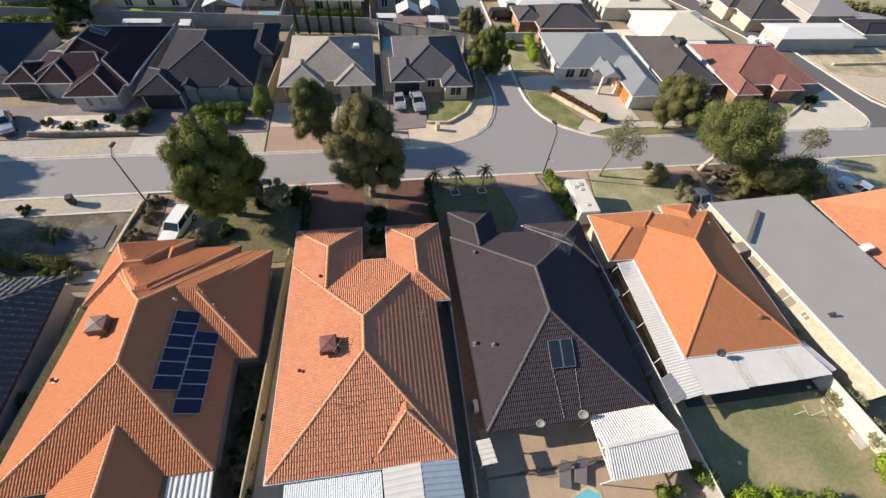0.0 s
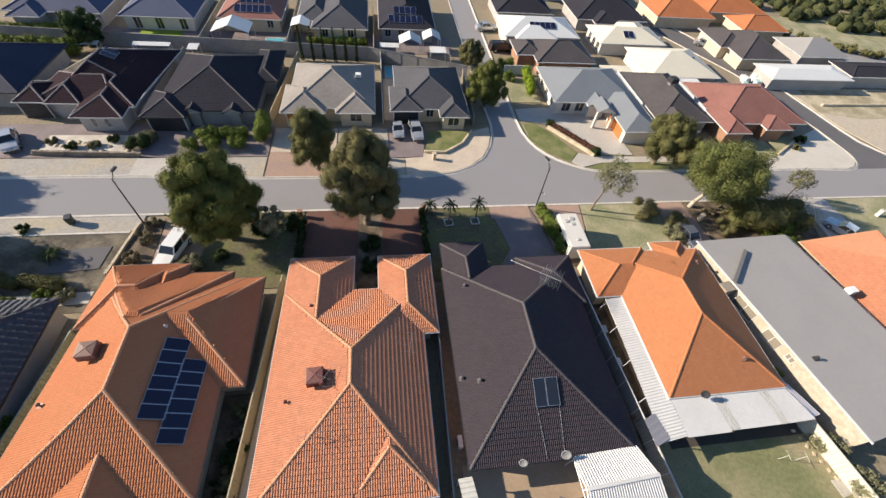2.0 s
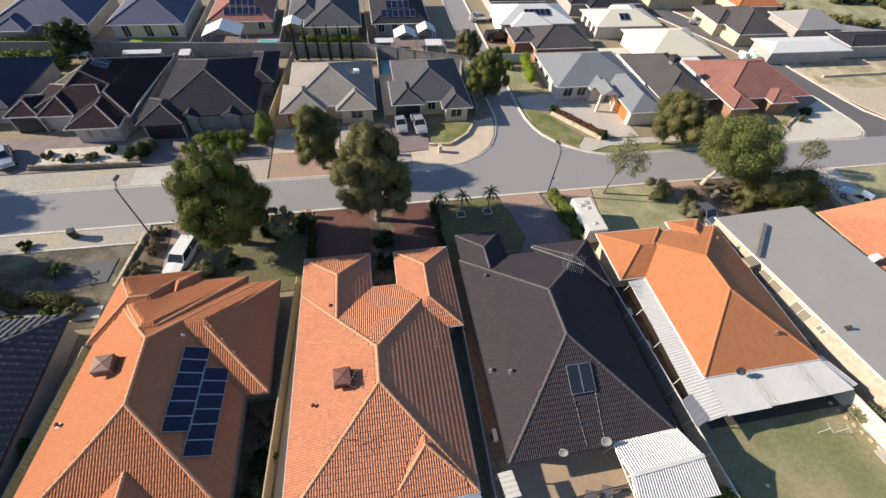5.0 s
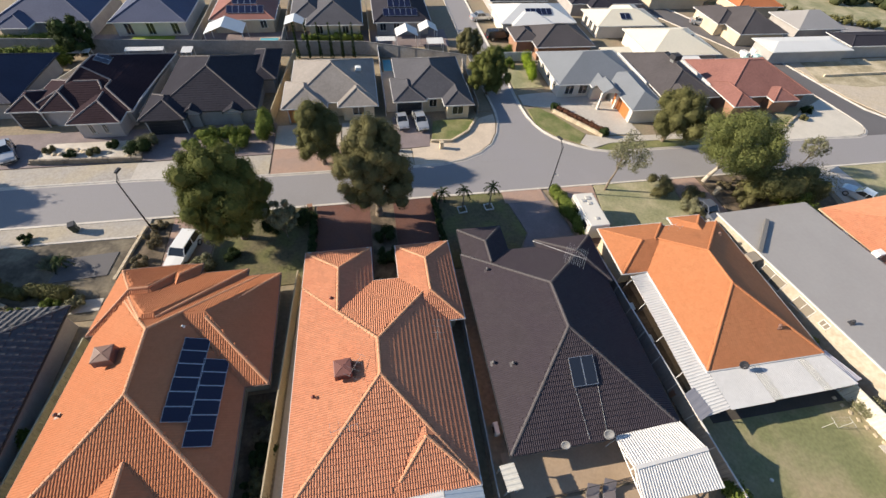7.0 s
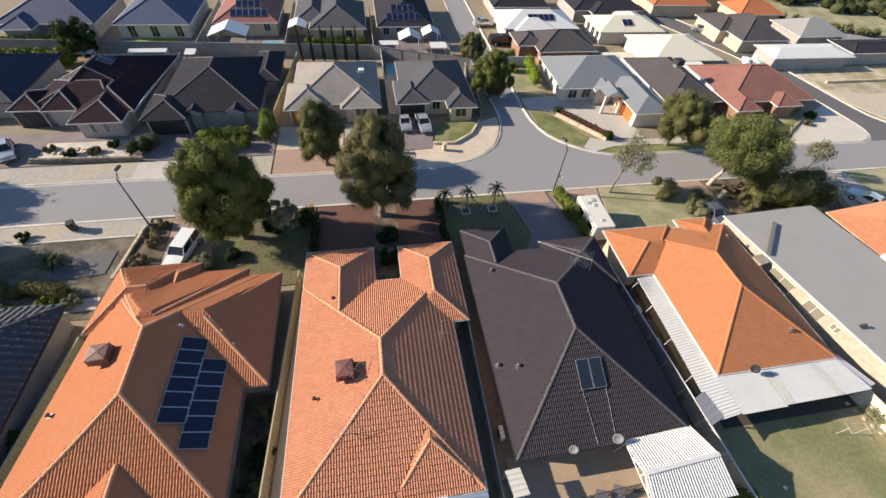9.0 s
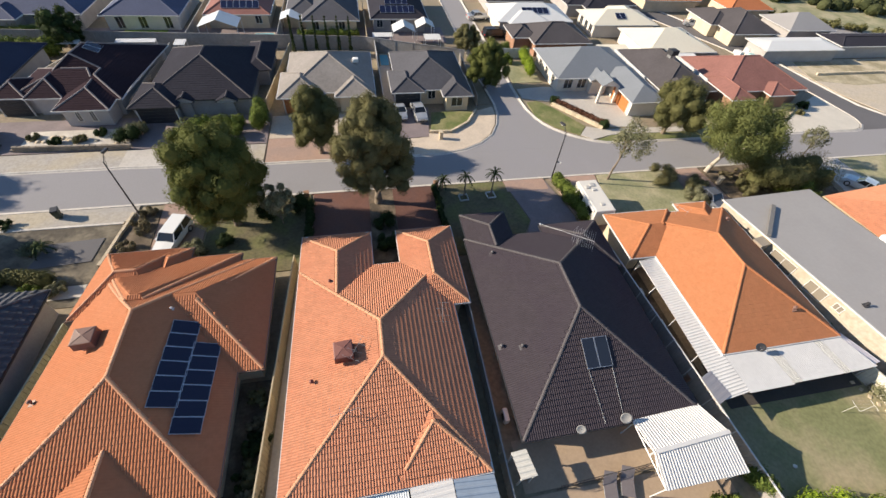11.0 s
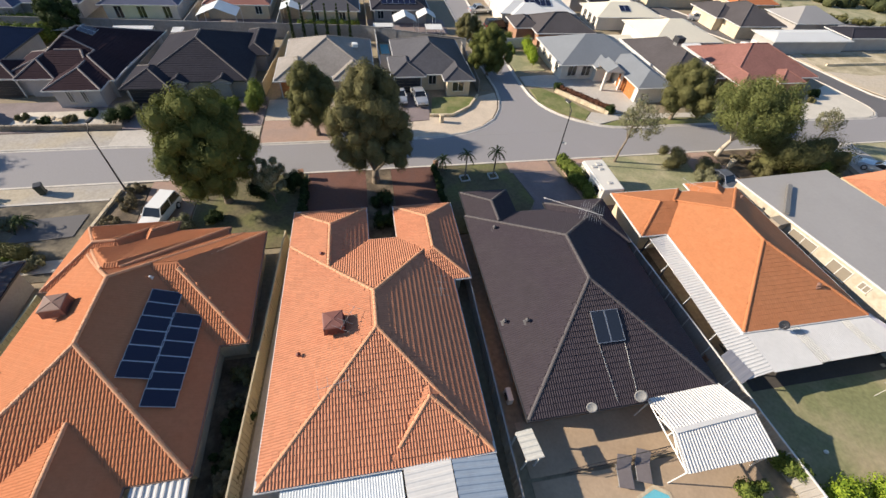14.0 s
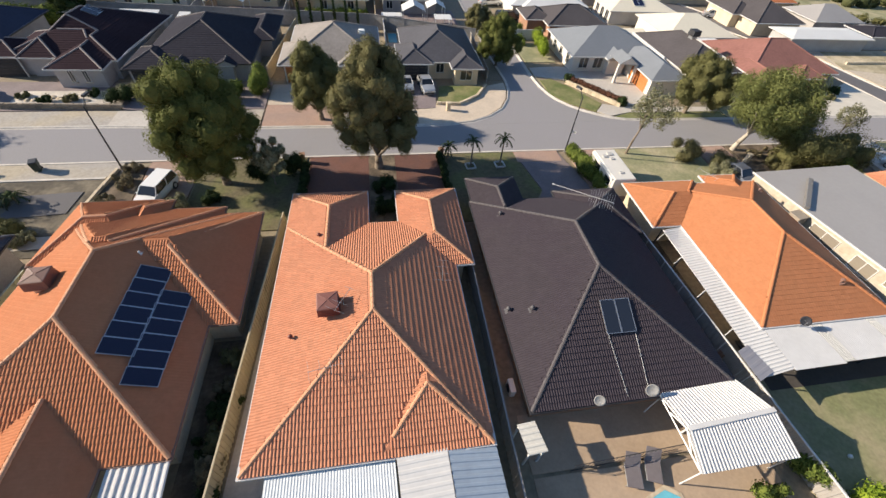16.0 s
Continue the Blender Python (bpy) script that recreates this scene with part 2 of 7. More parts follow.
def clip(poly, a, b, c):
    """The piece of a convex plan polygon where a x + b y + c >= 0."""
    out = []
    for i in range(len(poly)):
        p, q = poly[i], poly[(i + 1) % len(poly)]
        sp, sq = a * p[0] + b * p[1] + c, a * q[0] + b * q[1] + c
        if sp >= 0:
            out.append(p)
        if (sp > 0 > sq) or (sp < 0 < sq):
            k = sp / (sp - sq)
            out.append((p[0] + k * (q[0] - p[0]), p[1] + k * (q[1] - p[1])))
    return out


def area(poly):
    return 0.5 * abs(sum(poly[i][0] * poly[(i + 1) % len(poly)][1] - poly[(i + 1) % len(poly)][0] * poly[i][1] for i in range(len(poly))))


def planes_of(bl, slope):
    """Height planes (a, b, c) of a block (x0, x1, y0, y1, gables): z = a x + b y + c over the eave, one for each hipped side."""
    x0, x1, y0, y1 = bl[:4]
    g = bl[4] if len(bl) > 4 else ""
    k = {q: side_slope(bl, slope, q) for q in "WESN"}
    return [(s, p) for s, p in (("W", (k["W"], 0, -k["W"] * x0)), ("E", (-k["E"], 0, k["E"] * x1)), ("S", (0, k["S"], -k["S"] * y0)), ("N", (0, -k["N"], k["N"] * y1))) if s not in g]


def side_slope(bl, slope, side):
    """The rise of one side; a block may carry a flatter one for some sides."""
    return bl[5].get(side, slope) if len(bl) > 5 else slope


def height(bl, slope, x, y):
    if not (bl[0] - 1e-6 <= x <= bl[1] + 1e-6 and bl[2] - 1e-6 <= y <= bl[3] + 1e-6):
        return -1.0
    return min(a * x + b * y + c for _, (a, b, c) in planes_of(bl, slope))


def roof_faces(blocks, slope):
    """Visible plan pieces of the union of hip blocks: (block, side, plane, polygon)."""
    out = []
    for i, bl in enumerate(blocks):
        pl = planes_of(bl, slope)
        for s, (a, b, c) in pl:
            poly = rect(*bl[:4])
            for s2, (a2, b2, c2) in pl:
                if s2 != s and poly:
                    poly = clip(poly, a2 - a, b2 - b, c2 - c)
            pieces = [poly] if poly and area(poly) > 1e-4 else []
            for j, ot in enumerate(blocks):
                if j == i:
                    continue
                e = 1e-4 if j < i else -1e-4
                cuts = [(1, 0, -ot[0]), (-1, 0, ot[1]), (0, 1, -ot[2]), (0, -1, ot[3])]
                cuts += [(a2 - a, b2 - b, c2 - c + e) for _, (a2, b2, c2) in planes_of(ot, slope)]
                left = []
                for pc in pieces:
                    rest = pc
                    for (u, v, w) in cuts:
                        outside = clip(rest, -u, -v, -w)
                        if len(outside) > 2 and area(outside) > 1e-4:
                            left.append(outside)
                        rest = clip(rest, u, v, w)
                        if len(rest) < 3 or area(rest) < 1e-5:
                            rest = []
                            break
                pieces = left
            out += [(i, s, (a, b, c), pc) for pc in pieces]
    return out


def inside(poly, x, y, m=0.0):
    sign = 0
    for i in range(len(poly)):
        (px, py), (qx, qy) = poly[i], poly[(i + 1) % len(poly)]
        d = math.hypot(qx - px, qy - py)
        if d < 1e-6:
            continue
        k = ((qx - px) * (y - py) - (qy - py) * (x - px)) / d
        if abs(k) <= m:
            continue
        if sign and (k > 0) != (sign > 0):
            return False
        sign = sign or k
    return True


DOWN = {"W": (-1, 0), "E": (1, 0), "S": (0, -1), "N": (0, 1)}


def runs(ok, n):
    """Stretches [i, j) of indices at which ok holds."""
    out, start = [], None
    for i in range(n + 1):
        if i < n and ok(i):
            start = i if start is None else start
        elif start is not None:
            out.append((start, i))
            start = None
    return out


TILE_PROFILE = ((0.0, 0.15), (0.10, 0.9), (0.20, 1.0), (0.32, 0.25), (0.44, 0.0), (0.56, 0.4), (0.66, 1.0), (0.78, 0.8), (0.90, 0.1), (1.0, 0.0))


def tile_local(w, c, amp, nose=0.03):
    """One roof tile: two rolls and their pans, its nose proud of the course below; u across, v up the slope, n out of it."""
    prof = TILE_PROFILE if amp else ((0.0, 0.0), (1.0, 0.0))
    k = len(prof)
    v = [(u * w, 0.0, h * amp + nose) for u, h in prof] + [(u * w, c * 1.04, h * amp + 0.002) for u, h in prof] + [(u * w, 0.0, -0.01) for u, h in prof]
    f = [(i, i + 1, i + k + 1, i + k) for i in range(k - 1)] + [(i + 2 * k, i + 2 * k + 1, i + 1, i) for i in range(k - 1)]
    return v, f


def slope_matrix(side, slope, bl, eave):
    """Axes of a roof side: u across to the right as seen from below, v up, n out; the origin at the eave's left end."""
    d = Vector((*DOWN[side], 0))
    k = 1 / math.hypot(1, slope)
    v = Vector((-d.x * k, -d.y * k, slope * k))
    u = Vector((-d.y, d.x, 0))
    n = u.cross(v)
    o = {"S": (bl[0], bl[2]), "E": (bl[1], bl[2]), "N": (bl[1], bl[3]), "W": (bl[0], bl[3])}[side]
    m = Matrix((u, v, n)).transposed().to_4x4()
    m.translation = (*o, eave)
    return m


def cap_run(bm, a, b, k):
    """A run of half-round caps, each one's thick end lapping over the next: one stepped shell."""
    d = (b - a).normalized()
    side = d.cross(Vector((0, 0, 1))).normalized()
    up = side.cross(d)
    rings = []
    for e in range(k):
        for s, r in ((e / k, 0.12), ((e + 0.98) / k, 0.10)):
            c = a.lerp(b, s)
            rings.append([bm.verts.new(c + side * (r * 1.15 * math.cos(q)) + up * (r * math.sin(q) - 0.015)) for q in [math.pi * j / 5 - 0.0 for j in range(6)]])
    for p, q in zip(rings, rings[1:]):
        for j in range(5):
            bm.faces.new((p[j], p[j + 1], q[j + 1], q[j]))
    bm.faces.new(rings[0][::-1])
    bm.faces.new(rings[-1])


def hip_house(label, blocks, roof, wall, eave=2.4, slope=SLOPE, tile=None, group="", gutter=None, m=None, windows=(), singles=None, overhang=0.5, caps=True, cap_mat=None, doors=()):
    """A single-storey house: walls, soffit, hip roof made of joined blocks, tile courses, ridge caps and gutters."""
    h = thing("house", label, "house", m, group)
    faces = roof_faces(blocks, slope)
    verts, fcs = [], []
    spot = {}

    def corner(x, y, z):
        for k, p in spot.items():
            if abs(p[0] - x) < 0.01 and abs(p[1] - y) < 0.01:
                return k
        spot[len(verts)] = (x, y)
        verts.append((x, y, z))
        return len(verts) - 1

    rings = [[corner(x, y, eave + a * x + b * y + c) for x, y in poly] for i, s, (a, b, c), poly in faces]
    for (i, s, _, poly), ids in zip(faces, rings):
        ids = [k for q, k in enumerate(ids) if k != ids[q - 1]]
        ring = []
        for q, k in enumerate(ids):          # corners of neighbours that lie on this side join it
            p, e = Vector(verts[k][:2]), Vector(verts[ids[(q + 1) % len(ids)]][:2])
            d = e - p
            on = [((Vector(o) - p).dot(d) / d.length_squared, n) for n, o in spot.items() if n not in ids and abs((Vector(o) - p).cross(d)) < 0.008 * d.length]
            ring += [k] + [n for f, n in sorted(on) if 0 < f < 1]
        if len(ring) < 3:
            continue
        if sum(poly[q][0] * poly[(q + 1) % len(poly)][1] - poly[(q + 1) % len(poly)][0] * poly[q][1] for q in range(len(poly))) < 0:
            ring.reverse()
        fcs.append(ring)
    fcs = [f for f in fcs if len(set(f)) == len(f)]
    roof_ob = raw("roof", verts, fcs, roof, h)
    bm = bmesh.new()
    for i, bl in enumerate(blocks):
        box(bm, bl[0] + 0.01, bl[1] - 0.01, bl[2] + 0.01, bl[3] - 0.01, eave - 0.16 - 0.004 * i, eave - 0.14 - 0.004 * i)
    part("soffit", bm, WHITE_WALL, h)
    bm = bmesh.new()
    for i, bl in enumerate(blocks):
        o = overhang + 0.013 * i
        box(bm, bl[0] + o, bl[1] - o, bl[2] + o, bl[3] - o, 0, eave - 0.15)
    for i, bl in enumerate(blocks):          # gable ends
        for s in (bl[4] if len(bl) > 4 else ""):
            x0, x1, y0, y1 = bl[:4]
            if s in "SN":
                y = (y0 + 0.12) if s == "S" else (y1 - 0.12)
                q = [(x0, y, eave - 0.1), (x1, y, eave - 0.1), ((x0 + x1) / 2, y, eave + slope * (x1 - x0) / 2 - 0.1)]
            else:
                x = (x0 + 0.12) if s == "W" else (x1 - 0.12)
                q = [(x, y0, eave - 0.1), (x, y1, eave - 0.1), (x, (y0 + y1) / 2, eave + slope * (y1 - y0) / 2 - 0.1)]
            bm.faces.new([bm.verts.new(p) for p in q])
    part("wall", bm, wall, h)
    # gutters along the free eaves
    gm = gutter or WHITE_METAL
    for i, bl in enumerate(blocks):
        x0, x1, y0, y1 = bl[:4]
        for s in "WESN":
            dx, dy = DOWN[s]
            if s in "WE":
                x, lo, hi = (x0 if s == "W" else x1), y0, y1
                at = lambda q: (x, q)
            else:
                y, lo, hi = (y0 if s == "S" else y1), x0, x1
                at = lambda q: (q, y)
            n = max(2, int((hi - lo) / 0.1))
            def free(q):
                u = at(lo + (q + 0.5) * (hi - lo) / n)
                return all(not (o[0] + 1e-3 < u[0] + dx * 0.03 < o[1] - 1e-3 and o[2] + 1e-3 < u[1] + dy * 0.03 < o[3] - 1e-3) for j, o in enumerate(blocks) if j != i) and \
                    not any(j < i and height(o, slope, *u) > -0.5 and abs(height(o, slope, *u)) < 1e-3 for j, o in enumerate(blocks))
            if len(bl) > 4 and s in bl[4]:
                continue
            for p, q in runs(free, n):
                a, b = lo + p * (hi - lo) / n, lo + q * (hi - lo) / n
                bm = bmesh.new()
                if s in "WE":
                    box(bm, min(x, x + dx * 0.12), max(x, x + dx * 0.12), a - 0.1, b + 0.1, eave - 0.14, eave - 0.01)
                else:
                    box(bm, a - 0.1, b + 0.1, min(y, y + dy * 0.12), max(y, y + dy * 0.12), eave - 0.144, eave - 0.014)
                part("gutter", bm, gm, h)
    # ridge and hip caps
    if caps:
        for i, bl in enumerate(blocks):
            x0, x1, y0, y1 = bl[:4]
            g = bl[4] if len(bl) > 4 else ""
            w, d = x1 - x0, y1 - y0
            r = min(w, d) / 2
            kw, ke = side_slope(bl, slope, "W"), side_slope(bl, slope, "E")
            xm = x0 + w * ke / (kw + ke)
            rise = (xm - x0) * kw if w <= d else r * slope
            rs, rn = rise / side_slope(bl, slope, "S"), rise / side_slope(bl, slope, "N")
            if w <= d:
                pa = (xm, y0 if "S" in g else y0 + rs)
                pb = (xm, y1 if "N" in g else y1 - rn)
                ends = [(pa, c) for c in ((x0, y0), (x1, y0)) if "S" not in g] + [(pb, c) for c in ((x0, y1), (x1, y1)) if "N" not in g]
            else:
                pa = (x0 if "W" in g else x0 + rise / kw, (y0 + y1) / 2)
                pb = (x1 if "E" in g else x1 - rise / ke, (y0 + y1) / 2)
                ends = [(pa, c) for c in ((x0, y0), (x0, y1)) if "W" not in g] + [(pb, c) for c in ((x1, y0), (x1, y1)) if "E" not in g]
            for (ax, ay), (bx, by) in [(pa, pb)] + ends:
                ln = math.hypot(bx - ax, by - ay)
                if ln < 0.2:
                    continue
                n = max(2, int(ln / 0.1))
                top = lambda q: (ax + (bx - ax) * q / n, ay + (by - ay) * q / n)
                def shown(q):
                    u = top(q + 0.5)
                    z = height(bl, slope, *u)
                    return all(height(o, slope, *u) < z + (1e-3 if j > i else -0.05) for j, o in enumerate(blocks) if j != i)
                for p, q in runs(shown, n):
                    if q - p < 14:
                        continue
                    u, v = top(p), top(q)
                    zu, zv = eave + height(bl, slope, *u), eave + height(bl, slope, *v)
                    bm = bmesh.new()
                    a3, b3 = Vector((*u, zu)), Vector((*v, zv))
                    k = max(1, int((b3 - a3).length / 0.38))
                    cap_run(bm, a3, b3, k)
                    part("ridge_cap", bm, cap_mat or roof, h)
    # tile courses
    if tile:
        w, c, amp = tile[:3]
        lv, lf = tile_local(*tile[:4])
        lv_s = tile_local(w, c, amp, tile[4])[0] if len(tile) > 4 else lv      # the ends of hips lap more steeply
        lv_f = tile_local(w, c, amp * 0.2, 0.001)[0] if len(tile) > 5 else lv      # worn, flatter courses
        lv_e = tile_local(w, c, amp * 0.25, tile[3] * 1.15)[0] if len(tile) == 5 else lv      # low rolls and proud noses on the lee side
        lv_n = tile_local(w, c, amp * 1.1, 0.006)[0] if len(tile) > 5 else tile_local(w, c, amp * 0.4, 0.012)[0] if len(tile) == 4 else lv      # deep rolls
        tv, tf, count = [], [], 0
        shared = None
        for i, bl in enumerate(blocks):
            x0, x1, y0, y1 = bl[:4]
            for s, (a, b, cc) in planes_of(bl, slope):
                mm = slope_matrix(s, side_slope(bl, slope, s), bl, eave)
                if s in "SN":
                    mm.translation.x = 0
                    ends = (x0, x1) if s == "S" else (-x1, -x0)
                    deep = y1 - y0
                else:
                    mm.translation.y = 0
                    ends = (y0, y1) if s == "E" else (-y1, -y0)
                    deep = x1 - x0
                for jv, ju in itertools.product(range(int(deep * 1.2 / c) + 1), range(int(ends[0] / w) - 1, int(ends[1] / w) + 2)):
                    at = mm @ Vector(((ju + 0.5 + 0.5 * (jv % 2)) * w, (jv + 0.5) * c, 0))
                    z = at.z - eave
                    if abs(height(bl, slope, at.x, at.y) - z) > 1e-3 or any(height(o, slope, at.x, at.y) > z - (1e-3 if j < i else -1e-3) for j, o in enumerate(blocks) if j != i):
                        continue
                    if s != "S" and not all(abs(height(bl, slope, e.x, e.y) - (e.z - eave)) < 0.02 for e in (mm @ Vector(((ju + du + 0.5 * (jv % 2)) * w, (jv + dv) * c, 0)) for du in (0.2, 0.8) for dv in (0.15, 0.85))):
                        continue
                    o = Vector(((ju + 0.5 * (jv % 2)) * w, jv * c - 0.04, 0.006))
                    if singles and s == "S" and count < 300 and singles[0] < (mm @ o).x < singles[1] and (mm @ o).y < singles[2]:
                        count += 1
                        if shared is None:
                            shared = bpy.data.meshes.new("roof_tile")
                            shared.from_pydata(lv_s, [], lf)
                            shared.materials.append(roof)
                        LATE.append((shared, roof_ob, mm @ Matrix.Translation(o)))
                        continue
                    k = len(tv)
                    tv += [tuple(mm @ (Vector(p) + o)) for p in (lv_f if len(tile) > 5 and s in tile[5] else lv_s if s == "S" else lv_e if s == "E" else lv_n if s == "N" else lv)]
                    tf += [tuple(x + k for x in f) for f in lf]
        ob = raw("tile_surface", tv, tf, roof, h)
        ob["kind"] = "stuff"
    for w_ in windows:
        window(h, *w_)
    for d_ in doors:
        garage_door(h, *d_)
    return h


LATE = []


def wall_frame(side, pos, at):
    """A frame on a wall: x along it, y out of it, z up."""
    turn = {"S": 180, "N": 0, "W": 90, "E": -90}[side]
    p = (pos, at) if side in "SN" else (at, pos)
    return pose(*p, 0, 0, 0, turn)


def window(h, side, pos, at, z0, w, ht, frame_m=None, glass=None):
    """A framed sliding window in a wall: side, place along it, wall line, sill height, width, height."""
    m = wall_frame(side, pos, at)
    bm = bmesh.new()
    t = 0.06
    for x0, x1, a, b in ((-w / 2, w / 2, z0, z0 + t), (-w / 2, w / 2, z0 + ht - t, z0 + ht), (-w / 2, -w / 2 + t, z0 + t, z0 + ht - t), (w / 2 - t, w / 2, z0 + t, z0 + ht - t), (-t / 2, t / 2, z0 + t, z0 + ht - t)):
        box(bm, x0, x1, -0.03, 0.05, a, b, m)
    wo = part("window", bm, frame_m or WHITE_METAL, h)
    bm = bmesh.new()
    box(bm, -w / 2 + t, w / 2 - t, 0.0, 0.02, z0 + t, z0 + ht - t, m)
    part("pane", bm, glass or GLASS_DK, wo, "reflecting glass pane")
    bm = bmesh.new()
    box(bm, -w / 2 - 0.08, w / 2 + 0.08, -0.02, 0.11, z0 - 0.07, z0 - 0.004, m)
    part("sill", bm, LIMESTONE, wo)


def garage_door(h, side, pos, at, w, ht, material):
    m = wall_frame(side, pos, at)
    bm = bmesh.new()
    n = 5
    for i in range(n):
        box(bm, -w / 2, w / 2, -0.02, 0.03, 0.02 + i * ht / n, (i + 1) * ht / n - 0.015, m)
    d = part("garage_door", bm, material, h)
    bm = bmesh.new()
    for x0, x1, z0, z1 in ((-w / 2 - 0.14, -w / 2 - 0.01, 0, ht + 0.14), (w / 2 + 0.01, w / 2 + 0.14, 0, ht + 0.14), (-w / 2, w / 2, ht + 0.01, ht + 0.14)):
        box(bm, x0, x1, -0.02, 0.06, z0, z1, m)
    part("door_frame", bm, WHITE_METAL, d)

def skew(house, axis, reach, y0, lean):
    """Lets the western eave of a house run askew: plan points west of the axis shift along x in proportion to their distance."""
    for piece in house.children_recursive:
        if piece.type != "MESH":
            continue
        at = piece.matrix_basis
        if piece.data.users > 1:
            c = at.translation
            if c.x < axis:
                piece.location.x += lean * (c.y - y0) * (axis - c.x) / reach
            continue
        back = at.inverted()
        for v in piece.data.vertices:
            p = at @ v.co
            if p.x < axis:
                p.x += lean * (p.y - y0) * (axis - p.x) / reach
                v.co = back @ p


# ---- ground, roads, kerbs ----
bm = bmesh.new()
bmesh.ops.create_grid(bm, x_segments=2, y_segments=2, size=2500)
tagged(part("ground", bm, SOIL), "dry sandy suburban ground with sparse weeds", "ground", kind="structure")
slab("road_1", [(-400, 37.0), (400, 37.0), (400, 43.0), (31.6, 43.0), (9.0, 42.6), (-12, 42.65), (-26, 43.3), (-400, 43.3)], 0.012, ASPHALT, "grey asphalt street between concrete kerbs", "road", 0.1)
slab("road_2", [(9.0, 42.6), (12.2, 43.2), (14.6, 44.4), (16.6, 46.2), (17.9, 48.6), (18.6, 51.0), (18.9, 54.0), (18.6, 62), (18.6, 140), (23.2, 140), (23.0, 55.0), (23.6, 50.0), (25.4, 46.9), (28.2, 44.6), (31.6, 43.0)], 0.016, ASPHALT, "grey asphalt side street opening off the main street", "road", 0.1)
slab("road_3", [(73.0, 43.0), (75.4, 46.4), (74.4, 53.0), (70.4, 71.0), (63.2, 86.5), (55, 103), (60, 106), (69.0, 88.2), (75.6, 72.5), (78.6, 53.0), (81.0, 47.0), (86, 43.0)], 0.02, ASPHALT_D, "dark asphalt street curving away between the houses", "road", 0.1)


def kerb(pts, label="pale concrete kerb along the street"):
    """A mountable kerb: a stepped strip along a line."""
    bm = bmesh.new()
    rows = []
    for i, p in enumerate(pts):
        a, b = Vector(pts[max(i - 1, 0)]), Vector(pts[min(i + 1, len(pts) - 1)])
        d = (b - a).normalized()
        nrm = Vector((-d.y, d.x))
        rows.append([bm.verts.new((p[0] + nrm.x * o, p[1] + nrm.y * o, z)) for o, z in ((-0.2, 0.0), (-0.18, 0.03), (-0.02, 0.05), (0.06, 0.13), (0.2, 0.14), (0.2, 0.0))])
    for r, s in zip(rows, rows[1:]):
        for k in range(5):
            bm.faces.new((r[k], r[k + 1], s[k + 1], s[k]))
    bmesh.ops.recalc_face_normals(bm, faces=bm.faces[:])
    return tagged(part("kerb", bm, KERB), label, "kerb", kind="structure")


kerb([(400, 37.0), (-400, 37.0)])
kerb([(-400, 43.3), (-26, 43.3), (-19, 43.0), (-12, 42.65), (6.5, 42.6), (9.4, 42.7), (12.2, 43.25), (14.6, 44.4), (16.6, 46.2), (17.9, 48.6), (18.6, 51.0), (18.9, 54.0), (18.6, 62), (18.6, 140)])
kerb([(23.2, 140), (23.0, 55.0), (23.2, 52.2), (23.7, 50.0), (24.4, 48.3), (25.4, 46.9), (26.7, 45.6), (28.2, 44.6), (29.9, 43.7), (31.6, 43.2), (34, 43.0), (66, 43.0), (69.6, 42.8), (71.8, 42.75), (73.4, 43.2), (74.5, 44.2), (75.0, 45.6), (75.0, 47.4), (74.4, 53.0), (70.4, 71.0), (63.2, 86.5), (55, 103)])
kerb([(60, 106), (69.0, 88.2), (75.6, 72.5), (78.6, 53.0), (79.4, 49.5), (81.0, 47.0), (83.0, 44.6), (86, 43.2), (400, 43.0)])


def area_of(name, pts, top, material, label, category):
    return slab(name, pts, top, material, label, category)


LAWN_WORN = mat("lawn_worn_to_bark", (0.15, 0.13, 0.075), 0.95, var=0.6, big=0.4, small=4.0, bump=0.8, tint=(0.12, 0.12, 0.05))
# near side, between the kerb and the houses
area_of("verge_sand", rect(-90, -22.6, 34.65, 36.8), 0.10, SAND, "pale sandy verge beside the street", "verge")
area_of("front_yard", rect(-60, -21.6, 25.0, 34.3), 0.06, YARD_SHADED, "bare dry front yard", "yard")
area_of("path_edge", rect(-90, -23.4, 34.34, 34.6), 0.13, KERB, "narrow pale concrete edging strip", "edging")
area_of("garden_bed", [(-22.7, 36.0), (-20.4, 36.0), (-20.1, 29.0), (-23.5, 29.0)], 0.12, MULCH, "garden bed of dry brown scrub", "garden")
area_of("driveway_1", [(-20.3, 36.8), (-15.8, 36.8), (-15.8, 28.0), (-20.0, 28.0)], 0.10, PAVE_PINK, "faded brick paved driveway", "driveway")
area_of("lawn_1", rect(-15.6, -6.1, 26.6, 36.8), 0.09, LAWN_WORN, "patchy front lawn under a large tree", "lawn")
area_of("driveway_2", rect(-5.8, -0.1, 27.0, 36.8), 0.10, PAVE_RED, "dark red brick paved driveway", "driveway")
area_of("garden_bed_2", rect(-0.08, 2.5, 24.8, 36.8), 0.11, MULCH, "narrow mulched bed round a tree", "garden")
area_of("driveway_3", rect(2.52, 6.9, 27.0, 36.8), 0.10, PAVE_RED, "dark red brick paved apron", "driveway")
area_of("lawn_2", [(7.4, 36.8), (15.2, 36.8), (16.4, 30.2), (14.0, 26.4), (7.4, 26.4)], 0.09, LAWN_WORN, "worn front lawn with two young palms", "lawn")
area_of("driveway_4", [(15.3, 36.8), (20.2, 36.8), (21.4, 31.0), (21.6, 26.0), (14.1, 26.0), (16.5, 30.2)], 0.10, PAVE_GREY, "mauve grey paved driveway", "driveway")
